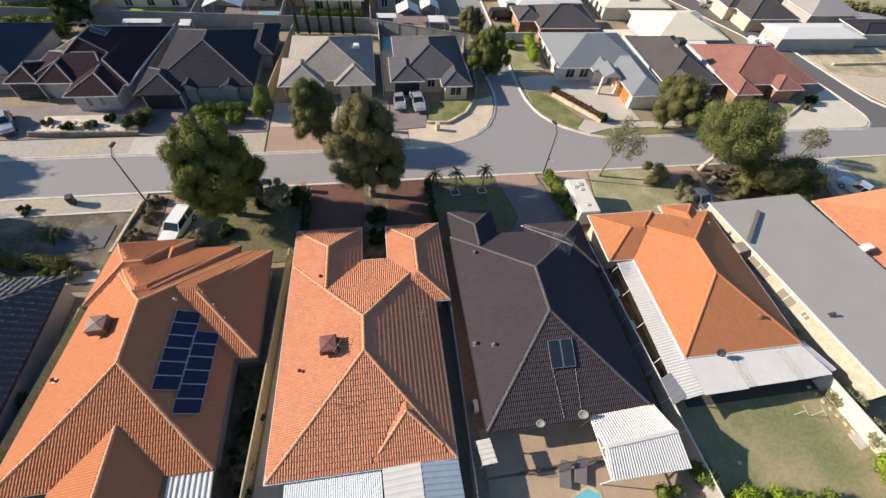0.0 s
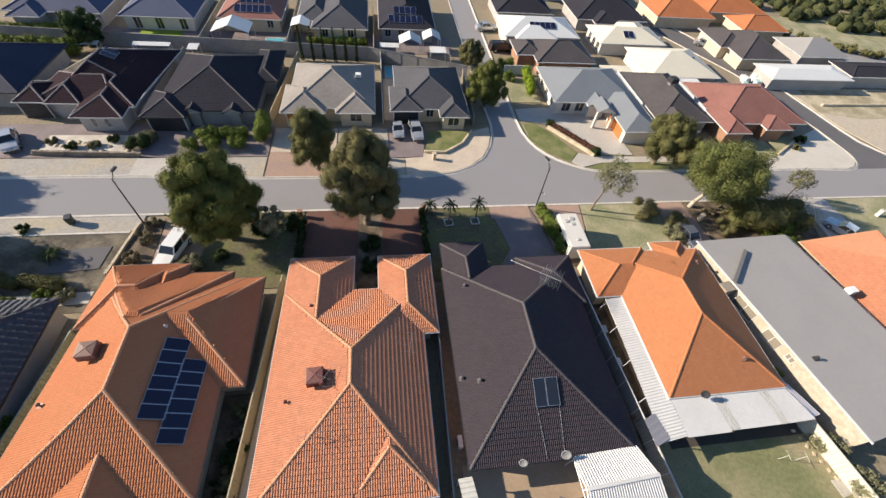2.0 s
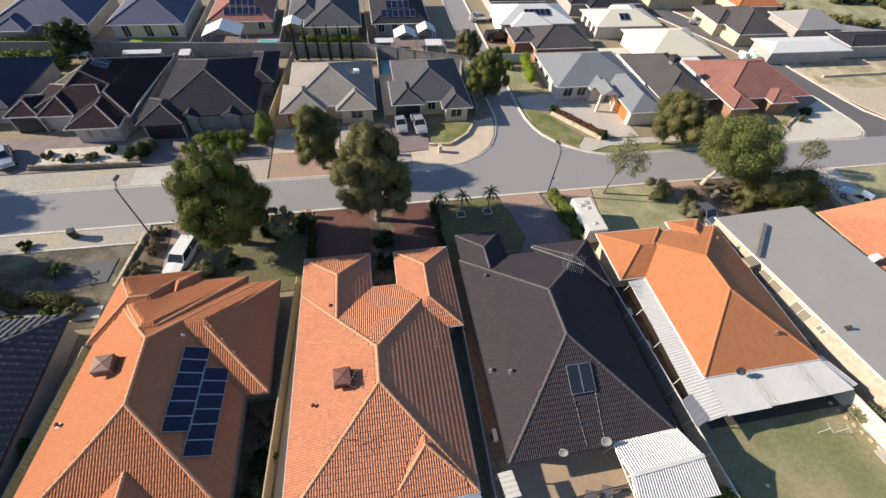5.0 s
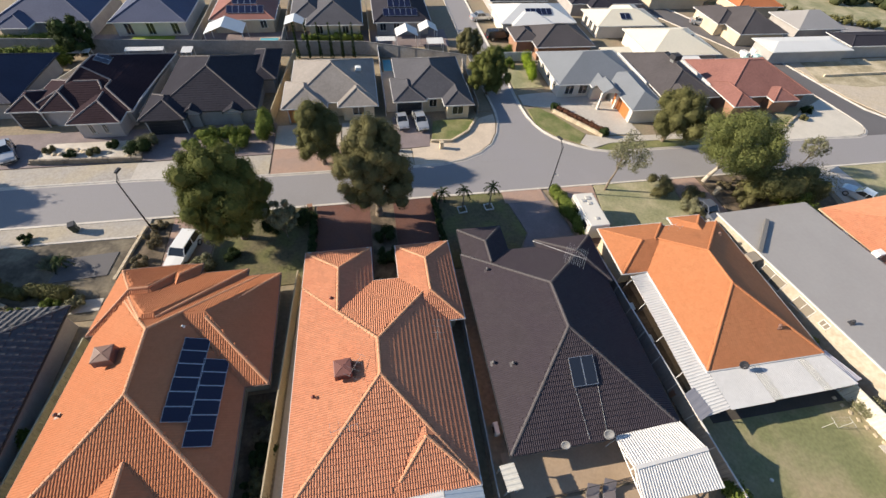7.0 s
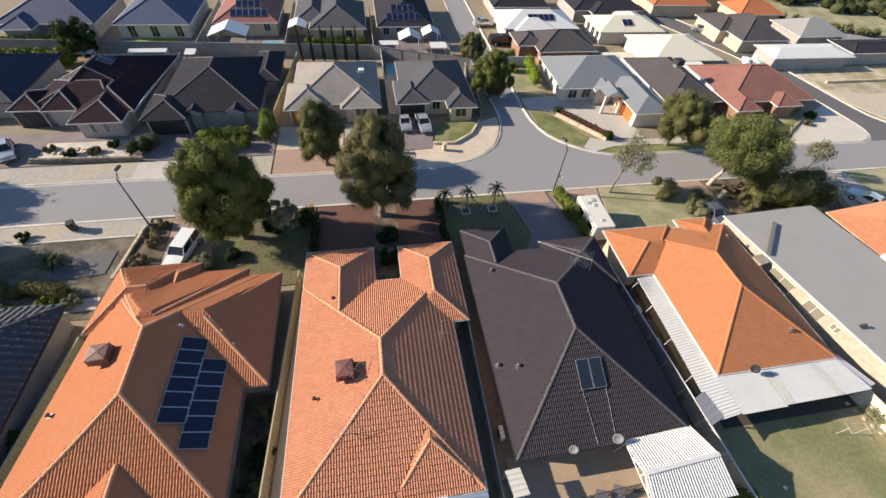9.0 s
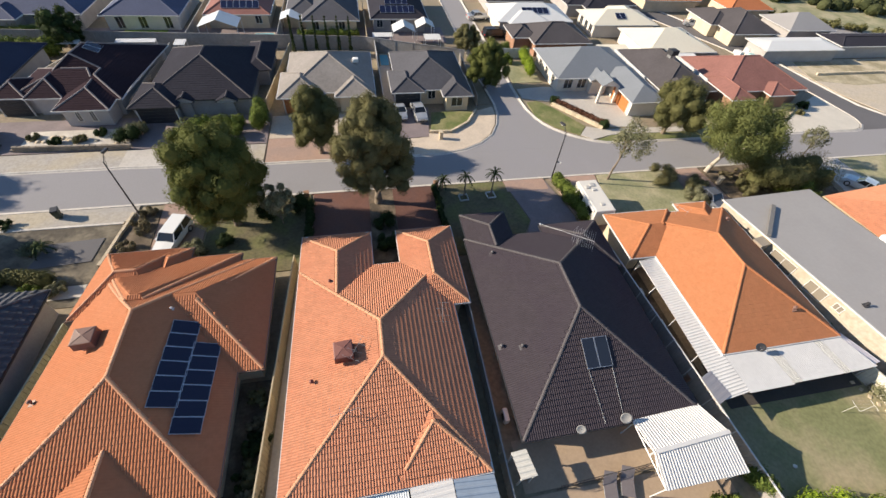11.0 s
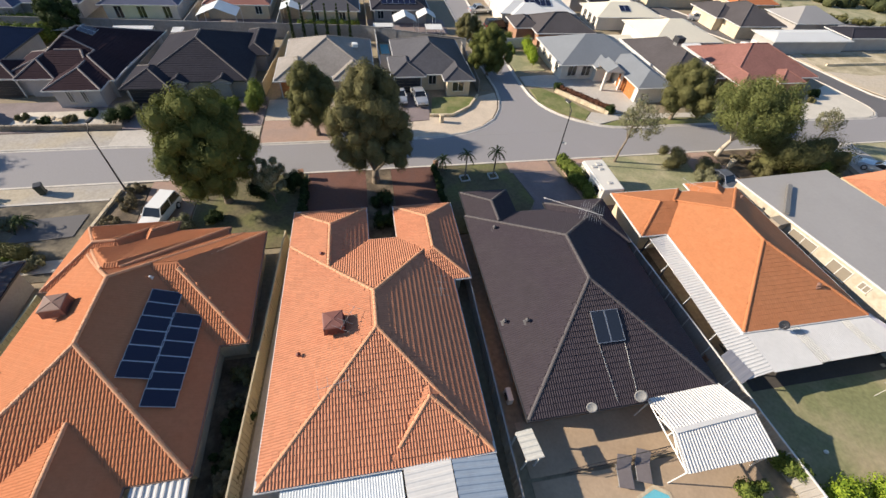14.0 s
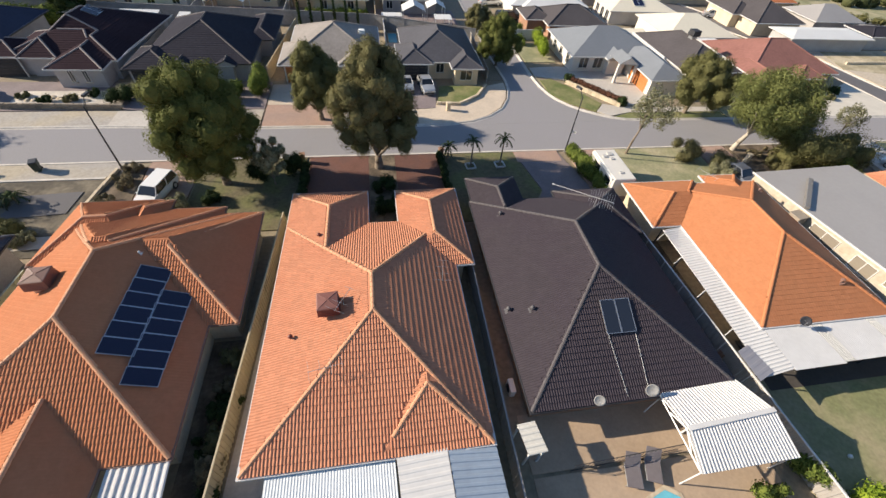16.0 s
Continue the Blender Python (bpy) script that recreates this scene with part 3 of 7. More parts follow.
area_of("verge_paved", rect(15.3, 20.2, 34.9, 36.8), 0.115, PAVE_PINK, "pink brick paved crossover", "driveway")
area_of("caravan_pad", [(21.2, 36.8), (26.8, 36.8), (25.4, 27.6), (21.8, 27.6)], 0.10, PAVE_PINK, "pink brick paved parking strip", "driveway")
area_of("lawn_3", [(27.0, 36.8), (37.0, 36.8), (36.2, 27.6), (25.6, 27.6)], 0.09, LAWN_DRY, "dry front lawn beside the parked caravan", "lawn")
area_of("driveway_5", [(37.2, 36.8), (40.8, 36.8), (41.6, 27.2), (36.4, 27.2)], 0.10, PAVE_PINK, "pink brick paved driveway", "driveway")
area_of("garden_bed_3", [(41.0, 36.8), (58.0, 36.8), (56.0, 28.4), (41.8, 28.4)], 0.11, MULCH, "bark-covered bed under street trees", "garden")
area_of("driveway_6", [(58.2, 36.8), (62.4, 36.8), (62.6, 29.6), (57.6, 29.6)], 0.10, CONC, "pale concrete driveway", "driveway")
area_of("lawn_4", [(62.8, 36.8), (110, 36.8), (110, 28.6), (60.2, 28.6)], 0.09, LAWN_DRY, "dry green front lawn by the corner", "lawn")
# back yards
area_of("lawn_5", rect(23.4, 38.6, -6, 10.2), 0.07, mat("lawn_patchy", (0.215, 0.225, 0.108), 0.95, var=0.4, big=0.22, small=4.0, bump=0.8, tint=(0.30, 0.255, 0.16)), "mown back lawn with worn brown patches", "lawn")
area_of("veranda_floor", rect(25.2, 37.4, 8.9, 12.6), 0.085, mat("dark_veranda_paving", (0.07, 0.062, 0.055), 0.85, var=0.3, big=0.6, small=6.0), "dark paved floor under a veranda", "patio")
area_of("patio_paving", rect(8.0, 20.2, 6.2, 9.4), 0.10, PAVE_PATIO, "beige paved patio behind the house", "patio")
area_of("pool_paving", rect(8.0, 22.0, -4, 6.0), 0.09, PAVE_PATIO, "beige paving round a small pool", "patio")
area_of("side_path_1", [(-8.7, -4), (-5.7, -4), (-5.7, 26.0), (-6.95, 26.0)], 0.06, CONC, "concrete side path beside the fence", "path")
area_of("side_path_2", rect(6.95, 8.6, 0, 26.0), 0.06, SOIL, "narrow bare side passage", "path")
area_of("side_path_3", [(-10.8, -4), (-8.9, -4), (-7.7, 16.4), (-10.4, 16.4)], 0.06, MULCH, "overgrown side passage", "path")
area_of("side_path_4", rect(20.7, 22.6, 9.0, 21.6), 0.06, PAVE_GREY, "paved side passage", "path")
area_of("side_path_5", rect(22.8, 24.6, 9.0, 27.0), 0.06, MULCH, "dark side passage with stored goods", "path")
# far side
PAVE_CREAM = mat("pale_cream_paving", (0.56, 0.52, 0.45), 0.85, var=0.15, big=0.5, small=6.0)
area_of("verge_far", [(-90, 43.5), (-26, 43.5), (-11.6, 42.9), (-11.6, 46.6), (-90, 46.6)], 0.10, SAND, "pale sandy far verge", "verge")
area_of("crossover_far", [(-26.6, 43.5), (-18.0, 43.15), (-18.0, 46.5), (-26.6, 46.5)], 0.125, CONC, "grey paved driveway crossover", "driveway")
area_of("driveway_7", rect(-11.4, -3.2, 42.85, 47.6), 0.10, PAVE_PINK, "pink brick paved driveway", "driveway")
area_of("driveway_10", rect(-11.4, -3.2, 47.64, 52.8), 0.10, PAVE_BEIGE, "beige paved driveway before a garage", "driveway")
area_of("front_paving", rect(-60, -11.6, 46.8, 53.6), 0.08, PAVE_GREY, "shaded paved forecourt of two dark roofed houses", "driveway")
area_of("verge_mid", [(-3.0, 42.8), (5.7, 42.8), (5.7, 46.2), (3.7, 46.2), (3.6, 52.8), (-3.0, 52.8)], 0.10, SAND, "sandy verge with shrubs", "verge")
area_of("driveway_8", [(3.8, 46.3), (8.2, 46.5), (9.2, 53.6), (3.8, 53.6)], 0.11, PAVE_GREY, "grey paved driveway with two parked cars", "driveway")
area_of("apron", [(5.8, 42.82), (9.3, 42.92), (12.1, 43.5), (14.4, 44.65), (16.3, 46.4), (17.55, 48.7), (18.25, 51.2), (18.4, 53.2), (15.95, 52.3), (14.0, 49.0), (11.3, 47.0), (8.3, 47.2), (8.2, 46.4), (5.8, 46.2)], 0.12, PAVE_BEIGE, "beige paved corner verge", "verge")
area_of("lawn_6", [(8.6, 47.5), (11.15, 47.35), (13.7, 49.3), (15.5, 52.2), (9.4, 52.2)], 0.15, LAWN, "small clipped front lawn inside a low wall", "lawn")
area_of("verge_side", rect(16.0, 18.3, 54.0, 72.0), 0.10, SOIL, "bare verge along the side street", "verge")
area_of("lawn_7", [(23.9, 54.0), (24.0, 50.3), (25.8, 47.3), (28.6, 45.2), (30.2, 47.2), (27.4, 52.2), (25.6, 54.4)], 0.10, LAWN, "green corner lawn beside the street", "lawn")
area_of("footpath_1", [(28.7, 45.2), (30.0, 44.0), (33.0, 44.9), (46, 44.9), (46, 46.0), (32.4, 46.3), (30.3, 47.1)], 0.105, CONC, "concrete footpath", "path")
area_of("lawn_8", [(30.4, 43.8), (32.0, 43.35), (46, 43.3), (46, 44.8), (33.0, 44.8)], 0.10, LAWN, "strip of green verge grass", "lawn")
area_of("driveway_9", [(27.8, 54.0), (32.7, 46.8), (38.4, 46.5), (37.5, 57.2), (28.0, 58.5), (23.6, 58.0), (23.6, 55.2)], 0.11, CONC, "wide pale concrete driveway", "driveway")
area_of("lawn_9", rect(23.6, 28.4, 60.0, 67.5), 0.10, LAWN_DRY, "dry lawn beside a hedge", "lawn")
area_of("lawn_10", rect(46.2, 62.0, 43.3, 50.4), 0.10, LAWN_DRY, "dry front lawn behind street trees", "lawn")
area_of("corner_apron", [(55.0, 43.3), (69.6, 43.1), (71.7, 43.05), (73.2, 43.5), (74.2, 44.4), (74.7, 45.7), (74.7, 47.4), (73.9, 53.0), (67.0, 49.6), (61.6, 45.8)], 0.12, PAVE_CREAM, "rounded beige paved street corner", "verge")
area_of("lawn_11", [(62.2, 46.4), (66.2, 49.2), (68.6, 50.9), (63.0, 51.0)], 0.13, LAWN_DRY, "small front lawn inside a limestone edge", "lawn")
area_of("vacant_land", [(79.4, 53), (82, 47.2), (88, 43.4), (220, 43.4), (220, 66), (77.4, 66)], 0.08, mat("bare_building_sand", (0.52, 0.45, 0.36), 0.95, var=0.35, big=0.2, small=4.0, bump=0.5, tint=(0.45, 0.38, 0.28)), "vacant sandy building land", "ground")
area_of("dry_grass", [(78.5, 58.0), (80.5, 65.6), (104, 65.4), (112, 61.0), (98, 56.6), (86, 56.0)], 0.10, mat("dry_olive_grass", (0.36, 0.31, 0.20), 0.95, var=0.5, big=0.3, small=3.0, bump=0.8, tint=(0.44, 0.38, 0.27)), "dry grassy patch on vacant land", "ground")
area_of("street_verge_far", [(56.2, 100), (62.6, 86.2), (61.0, 84.0), (53, 99)], 0.09, SAND, "sandy verge", "verge")
area_of("yard_strip", rect(-70, 16.0, 66.0, 74.6), 0.05, SOIL, "narrow back yards behind the houses", "yard")
area_of("yard_far", rect(-70, 16.0, 75.4, 82.4), 0.06, PAVE_GREY, "paved back yards beyond the fence", "yard")
area_of("lawn_12", rect(-37.2, -30.6, 76.0, 81.4), 0.09, LAWN_BRIGHT, "vivid green patch of back lawn", "lawn")
area_of("lawn_13", rect(-9.6, 1.0, 75.4, 79.0), 0.09, LAWN, "green back lawn with shrubs", "lawn")
area_of("parkland", [(80, 86), (100, 87), (112, 79), (130, 76), (240, 70), (240, 95), (80, 101)], 0.08, LAWN_DRY, "dry parkland with scattered shrubs", "park")
area_of("park_road", [(97.6, 90.0), (100.0, 84.6), (108.7, 81.2), (116, 76.4), (112, 72.0), (101.8, 76.6), (97.0, 84.0), (92.0, 89.0)], 0.11, ASPHALT, "pale asphalt road along the park", "road")

# ---- houses ----
BLIND = mat("glass_with_pale_blind", (0.24, 0.21, 0.17), 0.15, var=0.1, bump=0.0, spec=0.6)
orange_house = hip_house("orange terracotta tiled house with two front wings", [(-6.4, 5.78, 7.44, 24.3, "", {"S": 0.308, "N": 0.335, "E": 0.39, "W": 0.357}), (-6.4, -0.28, 14.0, 28.2, "", {"W": 0.357}), (2.12, 7.12, 19.6, 28.1), (-0.05, 5.78, 7.5, 15.0, "", {"S": 0.40, "E": 0.387, "W": 0.45})], T_ORANGE, CREAM_WALL, slope=0.40, tile=(0.33, 0.36, 0.034, 0.036, 0.036), group="houses along the near side", singles=(0.15, 6.0, 14.5), cap_mat=CAP_ORANGE)
skew(orange_house, 0.0, 6.4, 17.0, 0.025)
brown_house = hip_house("brown terracotta tiled house with a stepped roof and solar panels", [(-22.4, -9.97, 8.75, 26.2, "", {"S": 0.438, "E": 0.475, "W": 0.472, "N": 0.487}), (-20.0, -8.27, 16.2, 26.2, "", {"E": 0.48, "S": 0.40, "N": 0.487}), (-22.4, -11.1, 15.8, 27.0, "", {"E": 0.48, "W": 0.472, "N": 0.487}), (-23.05, -16.0, 22.0, 28.2, "", {"W": 0.46, "E": 0.55, "N": 0.487}), (-17.9, -15.1, 22.0, 28.1, "", {"W": 0.5, "E": 0.6, "N": 0.487}), (-19.13, -13.05, 1.0, 16.5, "", {"E": 0.475})], T_RED, CREAM_WALL, slope=0.43, gutter=GUTTER_BROWN, tile=(0.34, 0.36, 0.03, 0.03, 0.03, "E"), group="houses along the near side", singles=(-13.5, -9.5, 13.0), cap_mat=CAP_ORANGE)
skew(brown_house, -16.4, 6.0, 15.0, 0.1)
hip_house("charcoal tiled house with a patio behind it", [(8.2, 21.0, 8.72, 26.3, "", {"S": 0.438, "N": 0.515, "W": 0.54, "E": 0.467}), (8.4, 12.75, 19.5, 29.45, "", {"N": 0.42, "W": 0.53}), (15.8, 21.5, 21.6, 27.2)], T_CHAR, BRICK_WALL, slope=0.50, tile=(0.30, 0.36, 0.026, 0.045), group="houses along the near side", gutter=DARK_METAL, singles=(11.0, 20.5, 12.0), cap_mat=CAP_CHAR)
hip_house("bright orange tiled house with white verandas", [(25.4, 36.25, 12.25, 27.4, "", {"S": 0.394, "N": 0.46, "W": 0.50, "E": 0.41}), (22.9, 30.0, 22.15, 27.85), (31.2, 34.9, 21.0, 28.5)], T_BRIGHT, CREAM_WALL, slope=0.41, tile=(0.40, 0.34, 0.003, 0.016), group="houses along the near side")
grey_house = hip_house("house with a long plain grey steel roof and cream brick walls", [(-5.9, 4.8, -19.0, 1.4, "NSE")], R_GREYM, mat("pale_limestone_brick", (0.47, 0.42, 0.34), 0.9, var=0.3, big=1.6, small=3.0, bump=0.4, tint=(0.36, 0.31, 0.24)), slope=0.02, eave=2.98, group="houses along the near side", m=pose(42.65, 27.0, 0, 0, 0, 9.5), caps=False, overhang=0.1,
          windows=[("W", -5.95, -5.81, 1.15, 2.5, 1.35, None, BLIND), ("W", -9.45, -5.81, 1.3, 1.8, 1.2, None, BLIND), ("W", -11.5, -5.81, 1.75, 0.8, 0.7, None, BLIND)])
bm = bmesh.new()
q = [bm.verts.new(p) for p in ((4.82, -19.0, 3.2), (5.7, -19.0, 2.78), (5.7, 0.45, 2.78), (4.82, 0.45, 3.2), (4.82, -19.0, 3.14), (5.7, -19.0, 2.72), (5.7, 0.45, 2.72), (4.82, 0.45, 3.14))]
for f in ((0, 1, 2, 3), (7, 6, 5, 4), (0, 4, 5, 1), (1, 5, 6, 2), (2, 6, 7, 3), (3, 7, 4, 0)):
    bm.faces.new([q[k] for k in f])
for piece in grey_house.children:          # its street front runs askew
    for v in piece.data.vertices:
        if v.co.y > 0.5:
            v.co.y += 0.14 * (4.8 - v.co.x) - 0.9
part("roof_apron", bm, R_GREYM, grey_house, "shaded grey steel slope along the far eave")
hip_house("orange tiled house behind a grey roofed one", [(0.0, 11.6, -17.2, 0.0)], T_ORANGE, CREAM_WALL, group="houses along the near side", tile=(0.40, 0.36, 0.04), gutter=FENCE_CREAM, m=pose(49.65, 27.75, 0, 0, 0, 6))
hip_house("house with a dark slate grey tiled roof", [(-37.0, -24.6, 8.0, 25.0)], T_SLATE, GREY_WALL, tile=(1.1, 0.36, 0.09), group="houses along the near side", gutter=DARK_METAL)
# across the street
# dark roof; the blue of shade and reflected sky is put into its colour
hip_house("dark slate roofed house behind a forecourt", [(-62.0, -42.9, 57.0, 70.5)], far_roof("slate_tile_sky_shade", (0.04, 0.045, 0.075), 0.7, 0.1), GREY_WALL, group="houses across the street", gutter=DARK_METAL)
WS = lambda y, *xs: [("S", x, y + 0.49, 0.8, 1.1, 1.3) for x in xs]
FLAT = (0.3, 0.34, 0, 0.03)
EVEN = (0.3, 0.34, 0, 0.006)
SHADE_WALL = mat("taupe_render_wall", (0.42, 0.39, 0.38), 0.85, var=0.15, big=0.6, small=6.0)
maroon_house = hip_house("maroon tiled house with three front wings", [(-38.6, -28.4, 58.0, 69.6, "", {"E": 0.42, "W": 0.8, "S": 1.2, "N": 0.45}), (-40.6, -31.0, 55.1, 62.6, "", {"S": 0.44, "N": 0.44, "W": 0.35, "E": 0.8}), (-34.86, -29.03, 51.65, 60.6, "", {"W": 0.40, "E": 0.40, "S": 0.37}), (-39.0, -34.9, 54.7, 61.5, "", {"W": 0.66, "E": 0.66, "S": 0.6}), (-42.6, -38.9, 54.9, 60.0, "", {"W": 0.58, "E": 0.58, "S": 0.55}), (-33.9, -28.4, 54.1, 69.5, "", {"E": 0.425, "W": 0.7, "S": 0.42})], R_MAROON, SHADE_WALL, tile=FLAT, cap_mat=CAP_PALE, group="houses across the street", windows=[("S", -32.8, 52.15, 0.7, 0.55, 1.4), ("S", -31.3, 52.15, 0.7, 0.55, 1.4)], doors=[("S", -40.8, 55.1, 3.0, 2.1, DARK_METAL)])
for piece in maroon_house.children:          # its lot fans out towards the back
    for v in piece.data.vertices:
        if v.co.y > 57.0:
            v.co.x += 0.11 * (v.co.y - 57.0) * max(0.0, min(1.0, (v.co.x + 40.0) / 6.0))
hip_house("black tiled house with a double garage", [(-26.0, -13.5, 53.4, 68.6), (-27.1, -21.8, 51.7, 58.0), (-22.5, -20.2, 52.9, 57.0, "S"), (-17.5, -15.2, 52.8, 57.0, "S"), (-15.6, -11.8, 61.0, 70.4)], R_BLACK, GREY_WALL, tile=FLAT, cap_mat=CAP_CHAR, group="houses across the street", gutter=DARK_METAL, doors=[("S", -24.4, 52.19, 4.2, 2.1, DARK_METAL)], windows=WS(53.6, -18.6, -14.6))
hip_house("stone grey tiled house with a pale facade", [(-9.6, 2.0, 54.2, 66.4), (-10.4, -4.6, 53.0, 60.0), (-3.2, 2.0, 53.0, 59.0)], R_STONE, CREAM_WALL, tile=EVEN, group="houses across the street", windows=[("S", -0.6, 53.49, 0.8, 1.6, 1.3)], doors=[("S", -7.6, 53.49, 4.2, 2.1, TIMBER)])
hip_house("blue grey tiled house with a garage wing", [(5.0, 15.0, 54.2, 66.2), (4.2, 8.7, 53.6, 60.0), (11.0, 15.1, 52.2, 58.0)], R_BLUEG, CREAM_WALL, tile=EVEN, group="houses across the street", doors=[("S", 6.4, 54.09, 3.4, 2.1, DARK_METAL)], windows=[("S", 13.0, 52.69, 0.7, 1.6, 1.3)] + WS(54.2, 9.8))
hip_house("pale slate steel roofed house with an orange garage door", [(29.0, 42.6, 56.4, 67.2), (37.2, 42.8, 48.8, 60.0), (34.0, 37.6, 55.4, 60.0, "S")], R_G1, WHITE_WALL, group="houses across the street", caps=False,
          doors=[("W", 52.4, 37.69, 4.6, 2.1, TIMBER)], windows=[("W", y, 29.49, 0.8, 1.0, 1.3) for y in (58.8, 61.6, 64.4)] + [("S", x, 56.89, 0.6, 1.4, 1.5) for x in (31.2, 33.4)])
hip_house("charcoal roofed house beside a pale fence", [(43.6, 52.6, 51.4, 66.0), (43.6, 49.0, 49.0, 56.0)], R_ASH, GREY_WALL, tile=EVEN, group="houses across the street")
hip_house("red brown tiled house on the corner", [(53.8, 68.6, 51.0, 63.0), (53.3, 57.4, 48.5, 56.0), (60.6, 65.0, 49.4, 54.0)], R_G3, BRICK_WALL, tile=EVEN, group="houses across the street")
hip_house("cream steel roofed house with a long veranda", [(48.6, 61.9, 64.6, 75.6)], R_CREAM, WHITE_WALL, group="houses further back", caps=False, slope=0.36, windows=[("W", y, 49.29, 0.4, 1.2, 1.7) for y in (66.9, 69.0, 71.0, 73.2)])
hip_house("cream steel roofed house with a rooftop heater", [(44.2, 57.6, 76.8, 85.0), (50.5, 56.5, 78, 87.0)], R_CREAM, WHITE_WALL, group="houses further back", caps=False, slope=0.36, windows=[("W", y, 44.69, 0.4, 1.2, 1.7) for y in (78.6, 80.6, 82.8)])
hip_house("white steel roofed house with solar panels", [(26.0, 40.6, 78.6, 88.0), (28, 36, 77.6, 84)], R_WHITE, WHITE_WALL, group="houses further back", caps=False, slope=0.36)
hip_house("dark grey tiled house beside the side street", [(29.6, 40.2, 68.8, 77.4), (26.6, 31.2, 71.4, 77.0)], R_ASH, BRICK_WALL, group="houses further back")
hip_house("slate blue tiled house beyond the back fence", [(-57.0, -42.6, 81.6, 96.0), (-55.4, -50.6, 79.4, 86.0)], R_SKYB, GREY_WALL, group="houses beyond the back fence", windows=WS(81.6, -46.0, -49.2))
hip_house("slate blue tiled house with tall windows", [(-39.9, -28.1, 81.1, 96.0)], R_SKYB, WHITE_WALL, group="houses beyond the back fence", windows=[("S", x, 81.59, 0.3, 1.2, 1.8) for x in (-37.4, -34.0, -30.2)])
hip_house("faded red tiled house with a pool", [(-24.6, -13.9, 81.7, 93.7)], R_G3, CREAM_WALL, group="houses beyond the back fence", windows=WS(81.7, -16.0))
hip_house("grey tiled house behind a row of pencil pines", [(-8.6, 1.0, 79.0, 92.0), (-11.4, -5, 82, 93)], R_BLUEG, CREAM_WALL, group="houses beyond the back fence", windows=WS(79.0, -6.4, -2.0))
hip_house("dark tiled house with rows of solar panels", [(3.0, 13.2, 79.8, 95.0)], R_BLACK, GREY_WALL, group="houses beyond the back fence", windows=WS(79.8, 4.6, 7.0))
hip_house("dark grey roofed house in the third row", [(26.6, 38.6, 89.4, 100)], R_BLACK, GREY_WALL, group="houses further back")
hip_house("dark grey roofed house among white ones", [(43.2, 58.8, 87.6, 98.0), (46.5, 52.0, 85.6, 92)], R_BLACK, GREY_WALL, group="houses further back")
hip_house("orange tiled house in the distance", [(62.6, 76.6, 90.6, 101.0)], R_RUST, CREAM_WALL, group="houses further back")
hip_house("orange tiled house near the park", [(80.0, 91.0, 85.2, 93.0)], R_RUST, CREAM_WALL, group="houses further back")
hip_house("long orange tiled house in the distance", [(77.0, 92.0, 94.5, 103.0)], R_RUST, CREAM_WALL, group="houses further back")
hip_house("dark grey tiled house on the curving street", [(71.2, 81.6, 72.2, 84.6), (69.6, 76.0, 77.0, 85.6)], R_ASH, CREAM_WALL, group="houses further back")
hip_house("grey steel roofed house near the park", [(85.4, 96.6, 73.8, 82.6)], R_GREYM, GREY_WALL, group="houses further back", caps=False)
hip_house("long low building with a white steel roof", [(72.6, 89.6, 64.8, 70.6)], R_WHITE, GREY_WALL, group="houses further back", caps=False, slope=0.2)
hip_house("dark roofed building beside the vacant land", [(90.6, 112.0, 66.2, 72.4)], R_BLACK, GREY_WALL, group="houses further back", slope=0.2)
hip_house("slate roofed house at the edge of the suburb", [(40.0, 60.0, 103.0, 114.0)], R_SKYB, GREY_WALL, group="houses further back")

# ---- fences and walls ----
def fence(a, b, h, material, label, cap=None, step=2.4, ribbed=True):
    """A sheet fence: posts, profiled panels and a capping rail."""
    a, b = Vector(a), Vector(b)
    ln = (b - a).length
    f = thing("fence", label, "fence", pose(a.x, a.y, 0, 0, 0, math.degrees(math.atan2(b.y - a.y, b.x - a.x))), "sheet fences")
    n = max(1, round(ln / step))
    for i in range(n):
        x0, x1 = i * ln / n, (i + 1) * ln / n
        bm = bmesh.new()
        k = max(4, int((x1 - x0) / 0.3)) if ribbed else 1
        pts = []
        for j in range(k):
            u, w = x0 + 0.03 + (x1 - x0 - 0.06) * j / k, (x1 - x0 - 0.06) / k
            pts += [(u, -0.02), (u + 0.42 * w, -0.02), (u + 0.5 * w, 0.02), (u + 0.92 * w, 0.02)] if ribbed else [(u, 0.0)]
        pts.append((x1 - 0.03, -0.02 if ribbed else 0.0))
        lo = [bm.verts.new((x, y, 0.03)) for x, y in pts]
        hi = [bm.verts.new((x, y, h - 0.03)) for x, y in pts]
        for j in range(len(pts) - 1):
            bm.faces.new((lo[j], lo[j + 1], hi[j + 1], hi[j]))
        ext = bmesh.ops.extrude_face_region(bm, geom=bm.faces[:])
        for v in ext["geom"]:
            if isinstance(v, bmesh.types.BMVert):
                v.co.y += 0.012
        part("panel", bm, material, f)
    for i in range(n + 1):
        bm = bmesh.new()
        box(bm, i * ln / n - 0.03, i * ln / n + 0.03, -0.04, 0.05, 0, h)
        part("post", bm, cap or material, f)
    bm = bmesh.new()
    box(bm, -0.03, ln + 0.03, -0.045, 0.055, h - 0.05, h + 0.012)
    part("capping_rail", bm, cap or material, f)
    return f


